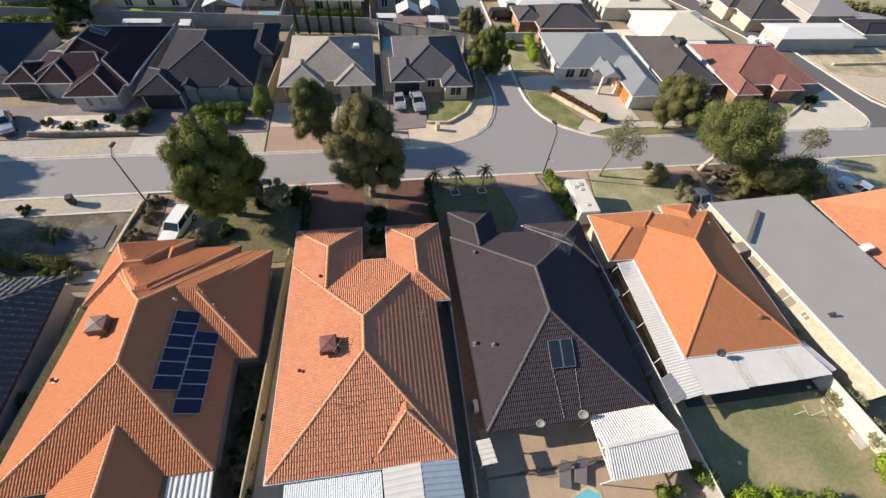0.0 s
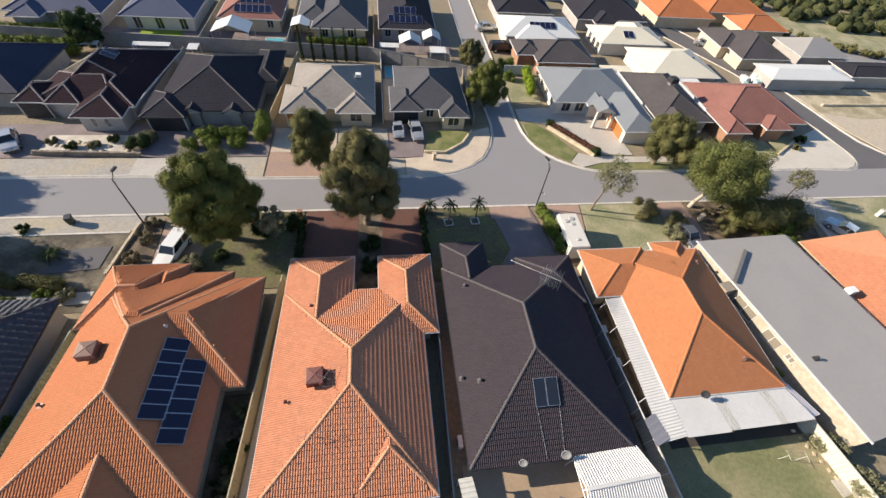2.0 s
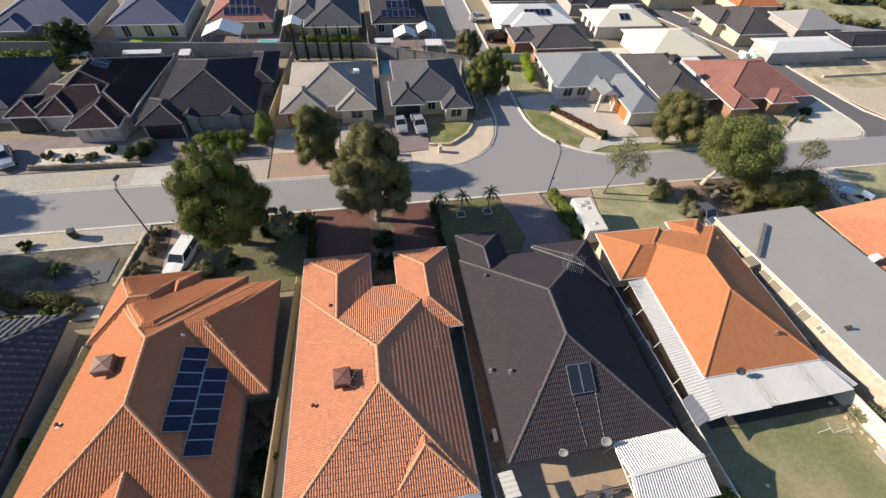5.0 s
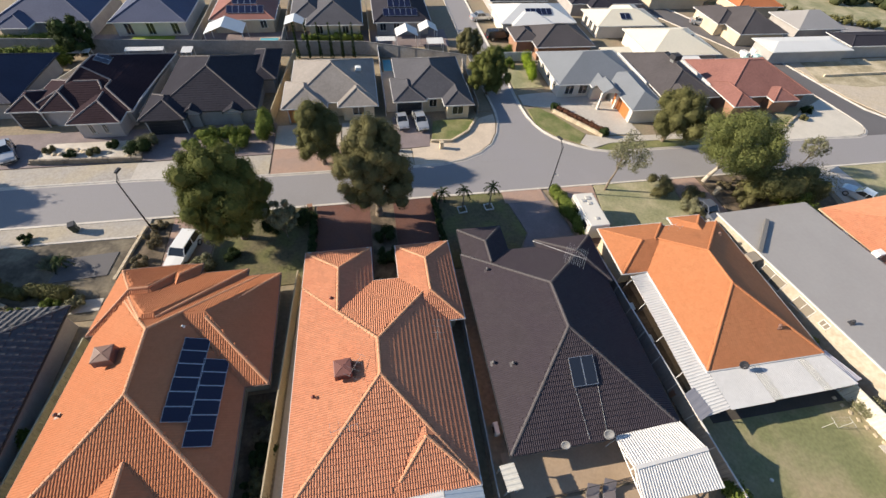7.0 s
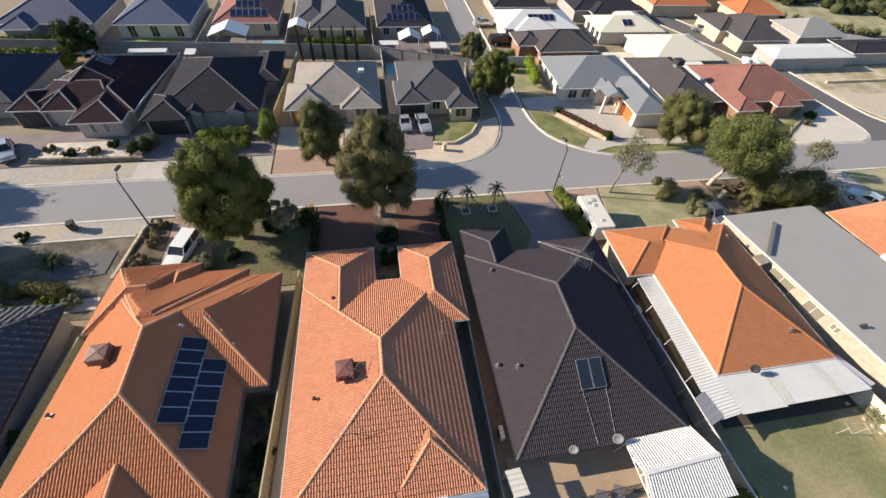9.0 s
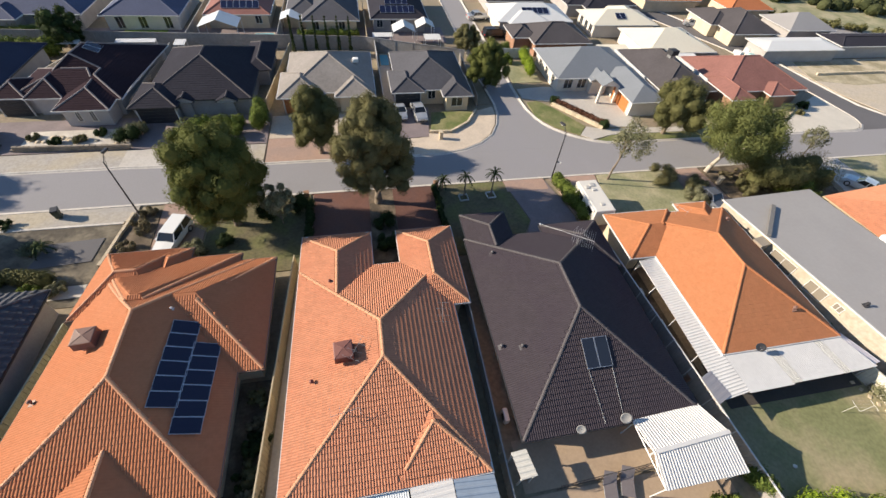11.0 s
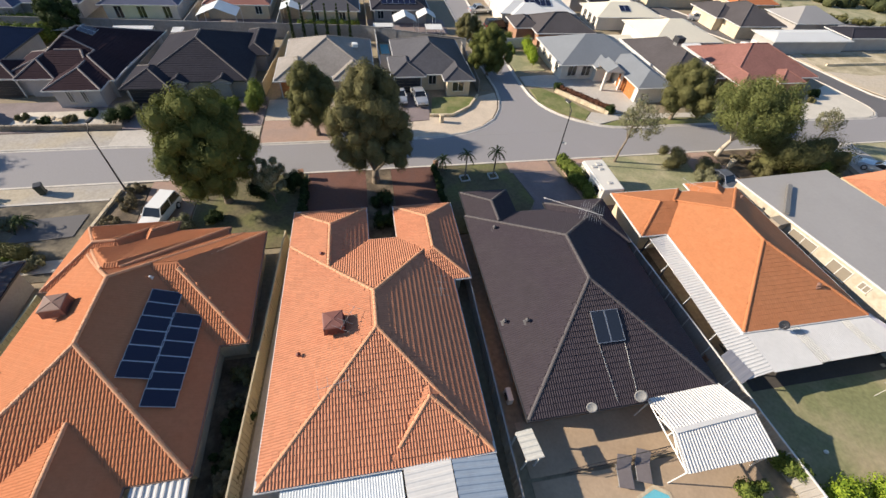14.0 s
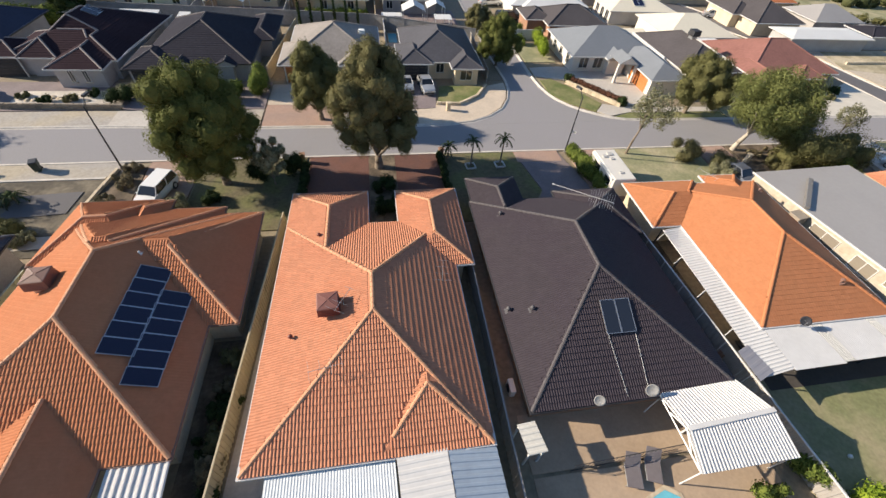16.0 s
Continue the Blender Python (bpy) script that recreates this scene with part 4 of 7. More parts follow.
FENCE_SAGE = mat("sage_sheet_fence", (0.36, 0.36, 0.26), 0.5, var=0.12, big=0.4, small=3.0, bump=0.05)
fence((-8.85, -2), (-6.95, 26.8), 1.8, FENCE_CREAM, "cream steel sheet fence between two tiled houses")
fence((6.75, 1.0), (7.35, 25.5), 1.8, FENCE_GREY, "dark grey sheet fence in a narrow passage")
fence((23.5, 2.4), (21.95, 26.0), 1.8, FENCE_GREY, "grey sheet fence with a white capping rail", WHITE_METAL)
fence((39.6, -2.0), (37.5, 9.6), 1.8, FENCE_PALE, "pale cream sheet fence beside the back lawn")
fence((37.5, 9.7), (35.2, 27.6), 1.7, FENCE_GREY, "grey sheet fence with a white capping rail", WHITE_METAL)
fence((-24.6, 6.0), (-22.95, 22.2), 1.8, FENCE_SAGE, "sage green sheet fence beside a dark roof")
fence((-12.0, 54.0), (-10.2, 71.5), 1.8, FENCE_CREAM, "cream sheet fence between two houses")
fence((-28.0, 54.5), (-27.6, 72.0), 1.8, FENCE_GREY, "grey sheet fence between dark roofed houses")
fence((3.1, 54.2), (3.1, 72.2), 1.8, FENCE_GREY, "grey sheet fence with a pale rail", WHITE_METAL)
fence((16.1, 53.4), (16.4, 67.0), 1.8, FENCE_GREY, "dark sheet fence along the side street")
fence((-60.0, 76.8), (-27.0, 74.6), 2.2, FENCE_BACK, "tall weathered grey fibre cement fence", step=3.0, ribbed=False)
fence((-27.0, 74.6), (1.0, 72.9), 2.2, FENCE_BACK, "tall weathered grey fibre cement fence", step=3.0, ribbed=False)
fence((1.0, 72.9), (17.2, 67.2), 2.2, FENCE_BACK, "tall weathered grey fibre cement fence", step=3.0, ribbed=False)
fence((43.1, 56.0), (43.1, 66.0), 2.6, WHITE_METAL, "white sheet fence beside a slate roof")
fence((53.2, 54.6), (53.0, 65.0), 2.6, WHITE_METAL, "white sheet fence beside a red tiled house")
fence((-26.2, 75.0), (-26.2, 95.0), 1.8, FENCE_BACK, "weathered fence between far back yards", ribbed=False)
fence((-12.4, 74.2), (-12.4, 95.0), 1.8, FENCE_BACK, "weathered fence between far back yards", ribbed=False)
fence((2.0, 73.2), (2.0, 92.0), 1.8, FENCE_CREAM, "cream fence between far back yards")
fence((24.0, 69.0), (29.0, 69.0), 1.6, WHITE_METAL, "short white fence beside the side street")
fence((-42.2, 60.1), (-38.9, 70.2), 1.8, FENCE_PALE, "pale sheet fence along a maroon roofed house")
fence((-43.2, 77), (-43.2, 95.0), 1.8, FENCE_BACK, "weathered fence between far back yards", ribbed=False)


def block_wall(a, b, h, material, label, length=0.6, thick=0.3, courses=1):
    """A low wall of separate stone blocks with a rough joint."""
    a, b = Vector(a), Vector(b)
    ln = (b - a).length
    w = thing("garden_wall", label, "wall", pose(a.x, a.y, 0, 0, 0, math.degrees(math.atan2(b.y - a.y, b.x - a.x))), "low stone walls")
    n = max(1, round(ln / length))
    for c in range(courses):
        for i in range(n):
            o = 0.5 * (c % 2)
            if i + o >= n:
                continue
            bm = bevelled((i + o) * ln / n + 0.01, (i + 1 + o) * ln / n - 0.01, -thick / 2 + random.uniform(-0.02, 0.02), thick / 2 + random.uniform(-0.02, 0.02), c * h / courses + (0.0 if c == 0 else 0.01), (c + 1) * h / courses + random.uniform(-0.015, 0.015), 0.025, 1)
            part("block", bm, material, w)
    return w


block_wall((-38.4, 47.4), (-26.4, 46.9), 0.7, WALL_OLD, "two-course weathered stone garden wall by the verge", courses=2)
block_wall((27.4, 53.2), (32.4, 46.3), 0.55, LIMESTONE, "limestone block edge of a raised planting bed")
block_wall((28.6, 54.0), (33.3, 47.4), 0.45, BRICK_WALL, "dark brick edge behind a planting bed")
block_wall((8.4, 47.35), (11.2, 47.15), 0.45, LIMESTONE, "low limestone wall round a front lawn")
block_wall((11.2, 47.15), (13.85, 49.15), 0.45, LIMESTONE, "low limestone wall round a front lawn")
block_wall((13.85, 49.15), (15.7, 52.2), 0.45, LIMESTONE, "low limestone wall round a front lawn")
block_wall((62.0, 46.3), (66.3, 49.0), 0.4, LIMESTONE, "limestone edge round a corner garden")
block_wall((66.3, 49.0), (68.8, 50.8), 0.4, LIMESTONE, "limestone edge round a corner garden")
block_wall((-22.75, 35.6), (-23.65, 29.0), 0.35, LIMESTONE, "limestone edge of a garden bed")
block_wall((80.8, 60.0), (96.0, 60.2), 0.5, LIMESTONE, "long low limestone retaining wall on vacant land", 1.0)

slab("planting_bed", [(27.6, 53.1), (32.5, 46.6), (33.2, 47.4), (28.5, 54.0)], 0.42, MULCH, "raised bed of dark red-brown mulch", "garden", 0.4)


# ---- plants ----
def leaves(centres, radii, n, size, rng, flat=0.0):
    """Leaf blades scattered through clumps: vertices and faces."""
    centres, radii = np.asarray(centres, float), np.asarray(radii, float)
    k = rng.integers(0, len(centres), n)
    d = rng.normal(size=(n, 3))
    d /= np.linalg.norm(d, axis=1)[:, None]
    r = radii[k] * rng.uniform(0.66, 1.18, n)
    squash = rng.uniform(0.75, 1.2, (len(centres), 3)) * np.array([1.0, 1.0, 1.18])
    p = centres[k] + d * r[:, None] * squash[k]
    nrm = d + rng.normal(scale=0.24, size=(n, 3))
    nrm /= np.linalg.norm(nrm, axis=1)[:, None]
    t = np.cross(nrm, rng.normal(size=(n, 3)))
    t /= np.linalg.norm(t, axis=1)[:, None] + 1e-9
    b = np.cross(nrm, t)
    s = size * rng.uniform(0.6, 1.3, n)[:, None]
    v = np.concatenate([p - t * s, p + b * s * 0.5, p + t * s, p - b * s * 0.5], 1).reshape(-1, 3)
    f = np.arange(4 * n).reshape(n, 4)
    return v.tolist(), f.tolist()


ico = bmesh.new()
bmesh.ops.create_icosphere(ico, subdivisions=2, radius=1.0)
ICO_V, ICO_F = np.array([v.co[:] for v in ico.verts]), [[v.index for v in f.verts] for f in ico.faces]
ico.free()


def add_cores(v, f, cs, rs, rng):
    """Dense ragged twig masses inside the clumps, so that little light passes through them."""
    for c, r in zip(cs, rs):
        k = len(v)
        q = ICO_V * (r * 0.78 * (1 + 0.07 * rng.normal(size=(len(ICO_V), 1))))
        v.extend((q + np.array(c)).tolist())
        f.extend([[i + k for i in p] for p in ICO_F])


L_TREE = leaf_mat("leaf_deep_olive", (0.095, 0.11, 0.032), (0.145, 0.155, 0.045))
L_OLIVE = leaf_mat("leaf_soft_olive", (0.11, 0.11, 0.045), (0.16, 0.155, 0.062))
L_GUM = leaf_mat("leaf_dull_gum", (0.12, 0.113, 0.052), (0.175, 0.162, 0.075))
L_LIME = leaf_mat("leaf_fresh_green", (0.065, 0.10, 0.02), (0.19, 0.23, 0.05))
L_GREY = leaf_mat("leaf_grey_green", (0.11, 0.115, 0.065), (0.29, 0.28, 0.17))
L_DARK = leaf_mat("leaf_dark_green", (0.015, 0.028, 0.012), (0.055, 0.08, 0.025))
L_DRY = leaf_mat("leaf_dry_brown", (0.10, 0.085, 0.05), (0.24, 0.20, 0.12))
L_BRIGHT = leaf_mat("leaf_sunny_green", (0.09, 0.15, 0.015), (0.30, 0.38, 0.04))


def tree(x, y, top, width, leaf, label, seed, count=9000, size=0.2, clumps=60, base=None, lean=(0.0, 0.0), bark=None, sparse=1.0, category="tree", trunk_r=None):
    """A tree: tapered trunk, limbs that fork into the crown, and a crown of leaf clumps with an uneven outline."""
    rng = np.random.default_rng(seed)
    t = thing("tree", label, category, pose(x, y, 0), "street trees")
    base = top * 0.3 if base is None else base
    r0 = trunk_r or 0.028 * top + 0.05
    fork = Vector((lean[0] * 0.4, lean[1] * 0.4, base * 0.9))
    bm = bmesh.new()
    mid = Vector((lean[0] * 0.12, lean[1] * 0.12, base * 0.45))
    tube(bm, (0, 0, -0.1), mid, r0 * 1.25, r0, 9, False)
    tube(bm, mid, fork, r0, r0 * 0.8, 9)
    part("trunk", bm, bark or BARK, t, smooth=True)
    cz, rz, rx = (base + top) / 2, (top - base) / 2, width / 2
    cs, rs = [], []
    lobes = rng.normal(size=(13, 3))
    lobes /= np.linalg.norm(lobes, axis=1)[:, None]
    for i in range(clumps):
        up = 1 - 1.82 * (i + 0.5) / clumps
        turn = 2.39996 * i + rng.uniform(-0.5, 0.5)
        d = np.array([math.sqrt(1 - up * up) * math.cos(turn), math.sqrt(1 - up * up) * math.sin(turn), up])
        q = rng.uniform(0.72, 0.97) if i % 5 else 0.42
        wob = 1.0 + 0.16 * math.sin(3.1 * d[0] + seed) + 0.12 * math.sin(4.3 * d[1] + 2 * seed)
        if clumps >= 55:                     # creases between the large limbs' masses
            wob *= 0.72 + 0.34 * min(1.0, max(0.0, (float((lobes @ d).max()) - 0.72) / 0.2))
        cs.append((lean[0] + d[0] * rx * q * wob, lean[1] + d[1] * rx * q * wob, cz + d[2] * rz * q * 0.97))
        rs.append((rng.uniform(0.08, 0.16) if i % 5 else 0.2) * width)
    for i in rng.choice(clumps, 8, replace=False):
        bm = bmesh.new()
        e = Vector(cs[i])
        m2 = fork.lerp(e, 0.5) + Vector((0, 0, 0.06 * top))
        tube(bm, fork, m2, r0 * 0.5, r0 * 0.32, 6, False)
        tube(bm, m2, e, r0 * 0.32, r0 * 0.1, 6)
        part("limb", bm, bark or BARK, t, smooth=True)
    v, f = leaves(cs, rs, int(count * sparse), size, rng)
    if sparse >= 0.85:
        add_cores(v, f, cs, rs, rng)
    raw("crown", v, f, leaf, t)
    return t


def shrub(x, y, w, h, leaf, label, seed, count=900, size=0.13, z=0.08):
    rng = np.random.default_rng(seed)
    t = thing("shrub", label, "shrub", pose(x, y, z), "garden shrubs")
    n = 12
    cs = [(rng.uniform(-0.4, 0.4) * w, rng.uniform(-0.4, 0.4) * w, rng.uniform(0.25, 0.7) * h) for _ in range(n)]
    bm = bmesh.new()
    for c in cs[:4]:
        tube(bm, (0, 0, -0.05), c, 0.03, 0.012, 5)
    part("stem", bm, BARK, t)
    rs = [min(w, h) * rng.uniform(0.26, 0.40) for _ in range(n)]
    v, f = leaves(cs, rs, count, size, rng)
    add_cores(v, f, cs, [0.8 * r for r in rs], rng)
    raw("foliage", v, f, leaf, t)
    return t


def hedge(a, b, w, h, leaf, label, seed, count=5000, size=0.1, z=0.08):
    rng = np.random.default_rng(seed)
    a, b = np.array(a, float), np.array(b, float)
    n = max(4, int(np.hypot(*(b - a)) / (w * 0.45)))
    cs = [(*(a + (b - a) * (i + 0.5) / n + rng.normal(scale=0.08 * w, size=2)), z + h * 0.55 + rng.uniform(-0.12, 0.12) * h) for i in range(n)]
    t = thing("hedge", label, "hedge")
    bm = bmesh.new()
    for c in cs[::2]:
        tube(bm, (c[0], c[1], 0), c, 0.04, 0.015, 5)
    part("stem", bm, BARK, t)
    rs = [w * rng.uniform(0.38, 0.55) for _ in range(n)]
    v, f = leaves(cs, rs, count * 2, size, rng)
    add_cores(v, f, cs, rs, rng)
    raw("foliage", v, f, leaf, t)
    return t


tree(-12.9, 33.1, 10.7, 6.8, L_TREE, "large dense olive green street tree on a front lawn", 3, 120000, 0.085, 100, base=1.2)
tree(-8.6, 32.6, 5.0, 2.8, L_GREY, "small grey green tree beside a large one", 4, 6000, 0.09, 26, base=0.8, trunk_r=0.07)
tree(0.9, 34.8, 12.1, 6.5, L_GUM, "tall gum tree between two paved driveways", 5, 100000, 0.085, 110, base=1.6)
tree(-5.1, 44.2, 8.3, 5.4, L_OLIVE, "gum tree beside a pink driveway", 8, 40000, 0.085, 70, base=1.0)
tree(18.7, 58.8, 7.0, 5.0, L_TREE, "rounded green street tree on the side street", 11, 40000, 0.11, 80, base=0.4)
tree(28.1, 35.9, 7.2, 4.4, L_GREY, "thin leaning street tree with sparse grey leaves", 13, 6000, 0.1, 36, base=3.2, lean=(1.1, 0.2), sparse=0.7, trunk_r=0.12)
tree(41.6, 36.0, 9.0, 8.6, leaf_mat("leaf_airy_green", (0.10, 0.115, 0.04), (0.185, 0.20, 0.068)), "broad spreading green tree with a pale leaning trunk", 17, 70000, 0.095, 80, base=2.4, lean=(1.6, -0.2), bark=BARK_PALE, sparse=0.82, trunk_r=0.26)
tree(40.6, 44.6, 7.2, 6.8, L_OLIVE, "spreading verge tree with dull green leaves", 19, 42000, 0.1, 60, base=1.4, lean=(0.6, 0.0), sparse=0.85)
tree(56.2, 36.9, 5.0, 2.8, L_GREY, "small thin verge tree near the corner", 23, 2600, 0.1, 30, base=2.0, sparse=0.8, trunk_r=0.08)
tree(-55.6, 44.0, 9.0, 8.4, L_GUM, "verge tree that shades the street", 29, 20000, 0.16, 60, base=2.4)
tree(-47.6, 33.4, 9.0, 8.4, L_GUM, "yard tree that shades a bare front yard", 30, 16000, 0.16, 60, base=1.6)
tree(18.4, 71.6, 4.2, 4.2, L_GUM, "small dull green tree by the side street", 31, 9000, 0.13, 50, base=0.4)
tree(-42.6, 74.6, 5.6, 5.2, L_DARK, "dark bushy tree against the back fence", 37, 9000, 0.13, 40, base=0.4)
for i in range(6):
    x = -9.7 + i * 1.78
    rng = np.random.default_rng(40 + i)
    t = thing("pencil_pine", "slim dark pencil pine in a row along the fence", "tree", pose(x, 72.0 - 0.06 * i, 0), "row of pencil pines")
    bm = bmesh.new()
    tube(bm, (0, 0, 0), (0, 0, 5.4), 0.07, 0.02, 6)
    part("trunk", bm, BARK, t)
    v, f = leaves([(0, 0, 0.5 + 0.45 * k) for k in range(12)], [0.32 - 0.018 * k for k in range(12)], 1100, 0.12, rng)
    raw("crown", v, f, L_DARK, t)


def palm(x, y, h, seed):
    rng = np.random.default_rng(seed)
    t = thing("palm", "young feather palm on a front lawn", "palm", pose(x, y, 0.08), "young palms")
    bm = bmesh.new()
    for i in range(6):
        tube(bm, (0, 0, h * 0.6 * i / 6), (0, 0, h * 0.6 * (i + 1) / 6), 0.10 - 0.006 * i, 0.085 - 0.006 * i, 8)
    part("trunk", bm, BARK, t)
    for i in range(13):
        a, drop = 2 * math.pi * i / 13 + rng.uniform(-0.2, 0.2), rng.uniform(0.2, 1.1)
        bm = bmesh.new()
        pts = [Vector((math.cos(a) * s * 0.95, math.sin(a) * s * 0.95, h * 0.6 + 1.0 * s * (1.5 - drop) - 1.1 * s * s)) for s in [k / 8 for k in range(9)]]
        for p, q in zip(pts, pts[1:]):
            side = (q - p).cross(Vector((0, 0, 1))).normalized()
            for sgn in (-1, 1):
                tip = p + side * sgn * 0.2 * (1 - abs((p - pts[4]).length) / 2.4) + (q - p) * 1.2 - Vector((0, 0, 0.1))
                bm.faces.new([bm.verts.new(c) for c in (p, q, tip)])
        part("frond", bm, L_DARK, t)
    return t


palm(10.1, 34.4, 5.0, 1)
palm(13.2, 34.5, 5.2, 2)
palm(8.0, 36.0, 2.4, 4)
palm(-28.6, 31.2, 1.6, 7)
hedge((21.2, 36.0), (22.6, 28.6), 1.5, 1.7, L_LIME, "leafy green hedge between a driveway and a caravan", 50, 7000)
hedge((-12.7, 49.4), (-12.5, 53.2), 1.9, 2.4, L_LIME, "tall green hedge beside a fence", 51, 3500)
hedge((26.8, 61.0), (27.6, 68.0), 1.6, 2.2, L_BRIGHT, "sunny yellow green hedge beside a pale house", 52, 4200)
hedge((-20.6, 50.8), (-14.6, 51.0), 1.4, 1.2, L_LIME, "front garden border of green plants", 53, 2500)
hedge((-6.0, 29.2), (-6.0, 35.0), 0.8, 1.0, L_DARK, "dark low hedge along a driveway", 54, 2200)
hedge((7.2, 29.5), (7.1, 36.4), 0.7, 0.9, L_DARK, "dark low hedge along a red driveway", 55, 2200)
hedge((28.2, 53.0), (32.6, 47.0), 0.7, 0.5, leaf_mat("leaf_red_brown", (0.06, 0.03, 0.02), (0.16, 0.075, 0.05)), "low red-brown planting in a raised bed", 56, 2000, 0.1, 0.42)
hedge((-58.0, 79.4), (-43.5, 79.4), 1.6, 1.3, L_LIME, "scrubby plants in a far back yard", 57, 3000)
hedge((-56.0, 73.4), (-43.0, 72.0), 2.2, 2.0, L_LIME, "bushy shrubs along the back fence", 58, 4200, 0.2)
hedge((-9.4, 78.4), (0.6, 78.6), 1.3, 1.0, L_LIME, "green shrubs behind the fence", 59, 2200)
SHRUBS = (  # x, y, width, height, leaf, label
    (-21.6, 33.2, 1.9, 0.8, L_DRY, "dry grey brown scrub in a garden bed"), (-22.0, 30.6, 1.9, 0.8, L_DRY, "dry grey brown scrub in a garden bed"), (-21.4, 35.2, 1.6, 0.7, L_DRY, "dry grey brown scrub in a garden bed"),
    (-28.0, 26.5, 1.8, 0.8, L_LIME, "low green ground cover beside a path"), (-30.6, 26.2, 1.6, 0.7, L_LIME, "low green ground cover beside a path"), (-26.0, 26.6, 2.0, 0.8, L_GREY, "grey green low shrub near a fence"), (-33.5, 29.4, 2.4, 0.6, L_DRY, "dry low scrub in bare soil"),
    (-16.0, 29.6, 1.8, 1.4, L_GREY, "spiky grey green shrub on a lawn"), (-13.6, 30.6, 1.5, 1.0, L_DARK, "dark shrub under a tree"), (-10.2, 33.6, 1.6, 1.8, L_DARK, "dark shrub under a tree"), (-7.0, 34.2, 1.5, 2.4, L_DARK, "tall dark shrub beside a driveway"),
    (1.2, 31.4, 2.0, 1.3, L_DARK, "dark shrub in a narrow bed"), (1.4, 28.6, 1.8, 1.2, L_DARK, "dark shrub in a narrow bed"),
    (34.8, 35.0, 3.0, 1.8, L_GUM, "dull green shrub on a front lawn"), (37.6, 33.4, 2.6, 1.6, L_GUM, "dull green shrub beside a driveway"), (36.6, 31.4, 2.8, 1.6, L_GREY, "pale green shrub beside a parked car"),
    (44.0, 31.8, 2.4, 1.4, L_GUM, "shrub under a spreading tree"), (47.5, 33.0, 5.6, 4.6, L_OLIVE, "big leafy shrub under a spreading tree"), (51.5, 32.6, 4.6, 3.8, L_OLIVE, "big leafy shrub beside the street"), (53.4, 31.8, 2.4, 1.7, L_GREY, "leafy shrub at the end of a bark bed"), (49.6, 30.4, 4.0, 2.4, L_LIME, "leafy shrub in front of a house"),
    (43.6, 34.8, 1.6, 0.6, L_DRY, "dry ground cover on bark"), (46.0, 35.2, 1.8, 0.6, L_DRY, "dry ground cover on bark"),
    (-37.2, 49.8, 1.2, 0.6, L_GUM, "clipped shrub in a pebble garden"), (-34.4, 48.6, 1.1, 0.7, L_DARK, "clipped shrub in a pebble garden"), (-32.0, 48.8, 1.2, 0.8, L_GUM, "clipped shrub in a pebble garden"), (-30.4, 50.0, 1.1, 0.8, L_DARK, "dark shrub in front of a pale facade"), (-27.0, 48.6, 2.2, 1.8, L_DARK, "dark bushy shrub beside a driveway"), (-26.4, 50.0, 1.8, 1.6, L_GREY, "grey green shrub beside a driveway"),
    (-21.0, 48.4, 1.6, 1.4, L_LIME, "green shrub beside a driveway"), (-18.4, 48.8, 2.2, 1.6, L_LIME, "green front garden shrub"), (-15.4, 48.8, 2.0, 1.4, L_LIME, "green front garden shrub"),
    (0.6, 49.6, 2.0, 1.6, L_GUM, "shrub before a pale facade"), (66.0, 47.6, 1.3, 0.8, L_GUM, "dull green shrub in a corner garden"), (68.0, 49.6, 1.6, 1.2, L_DARK, "dark shrub at a corner"),
    (32.6, 46.6, 1.0, 1.3, L_DARK, "dark upright shrub at a bed's end"), (27.8, 53.6, 1.0, 1.3, L_DARK, "dark upright shrub at a bed's end"), (-8.6, 12.0, 1.4, 0.8, L_DARK, "leafy weed in a side passage"), (-9.2, 9.6, 1.3, 0.7, L_DARK, "leafy weed in a side passage"),
    (38.6, 7.6, 1.8, 1.6, L_GREY, "straggly shrub against a pale fence"), (39.2, 5.0, 1.8, 1.8, L_GREY, "straggly shrub against a pale fence"), (38.2, 2.4, 2.2, 2.2, L_BRIGHT, "sunny green shrub by the lawn"), (34.5, -0.6, 3.4, 2.4, L_BRIGHT, "sunny green bush by the lawn"), (28.3, 1.3, 2.8, 1.8, L_BRIGHT, "sunny green bush by the lawn"), (25.6, 1.9, 2.3, 1.8, L_BRIGHT, "sunny green bush by the lawn"), (31.0, 1.0, 2.8, 1.6, L_LIME, "leafy green bush by the lawn"), (23.6, 4.2, 1.5, 1.9, L_LIME, "green palm-like shrub at a fence corner"), (20.6, 3.2, 1.6, 1.2, L_LIME, "green plant beside the patio roof"), (37.9, 14.0, 1.0, 1.0, L_LIME, "green weed in a side passage"), (37.6, 25.8, 1.2, 1.1, L_BRIGHT, "yellow flowering shrub beside a brick wall"),
    (-24.6, 15.2, 1.4, 1.1, L_LIME, "leafy shrub beside a fence"), (25.0, 71.4, 2.2, 1.6, L_LIME, "green shrub beside the side street"), (24.6, 67.0, 1.8, 1.4, L_LIME, "green shrub beside the side street"))
for i, (x, y, w, h, lf, lab) in enumerate(SHRUBS):
    shrub(x, y, w, h, lf, lab, 100 + i, int(1400 + 700 * w * h), 0.085)

for i in range(9):          # the passage between two tiled houses
    shrub(-8.5 - 0.5 * random.random(), 2.4 + 1.55 * i, 1.0 + 0.5 * random.random(), 0.7 + 0.6 * random.random(), (L_DARK, L_DRY, L_GUM)[i % 3], ("dark leafy plant in a narrow passage", "dry straggly plant in a narrow passage", "dull green plant in a narrow passage")[i % 3], 330 + i, 700, 0.08)

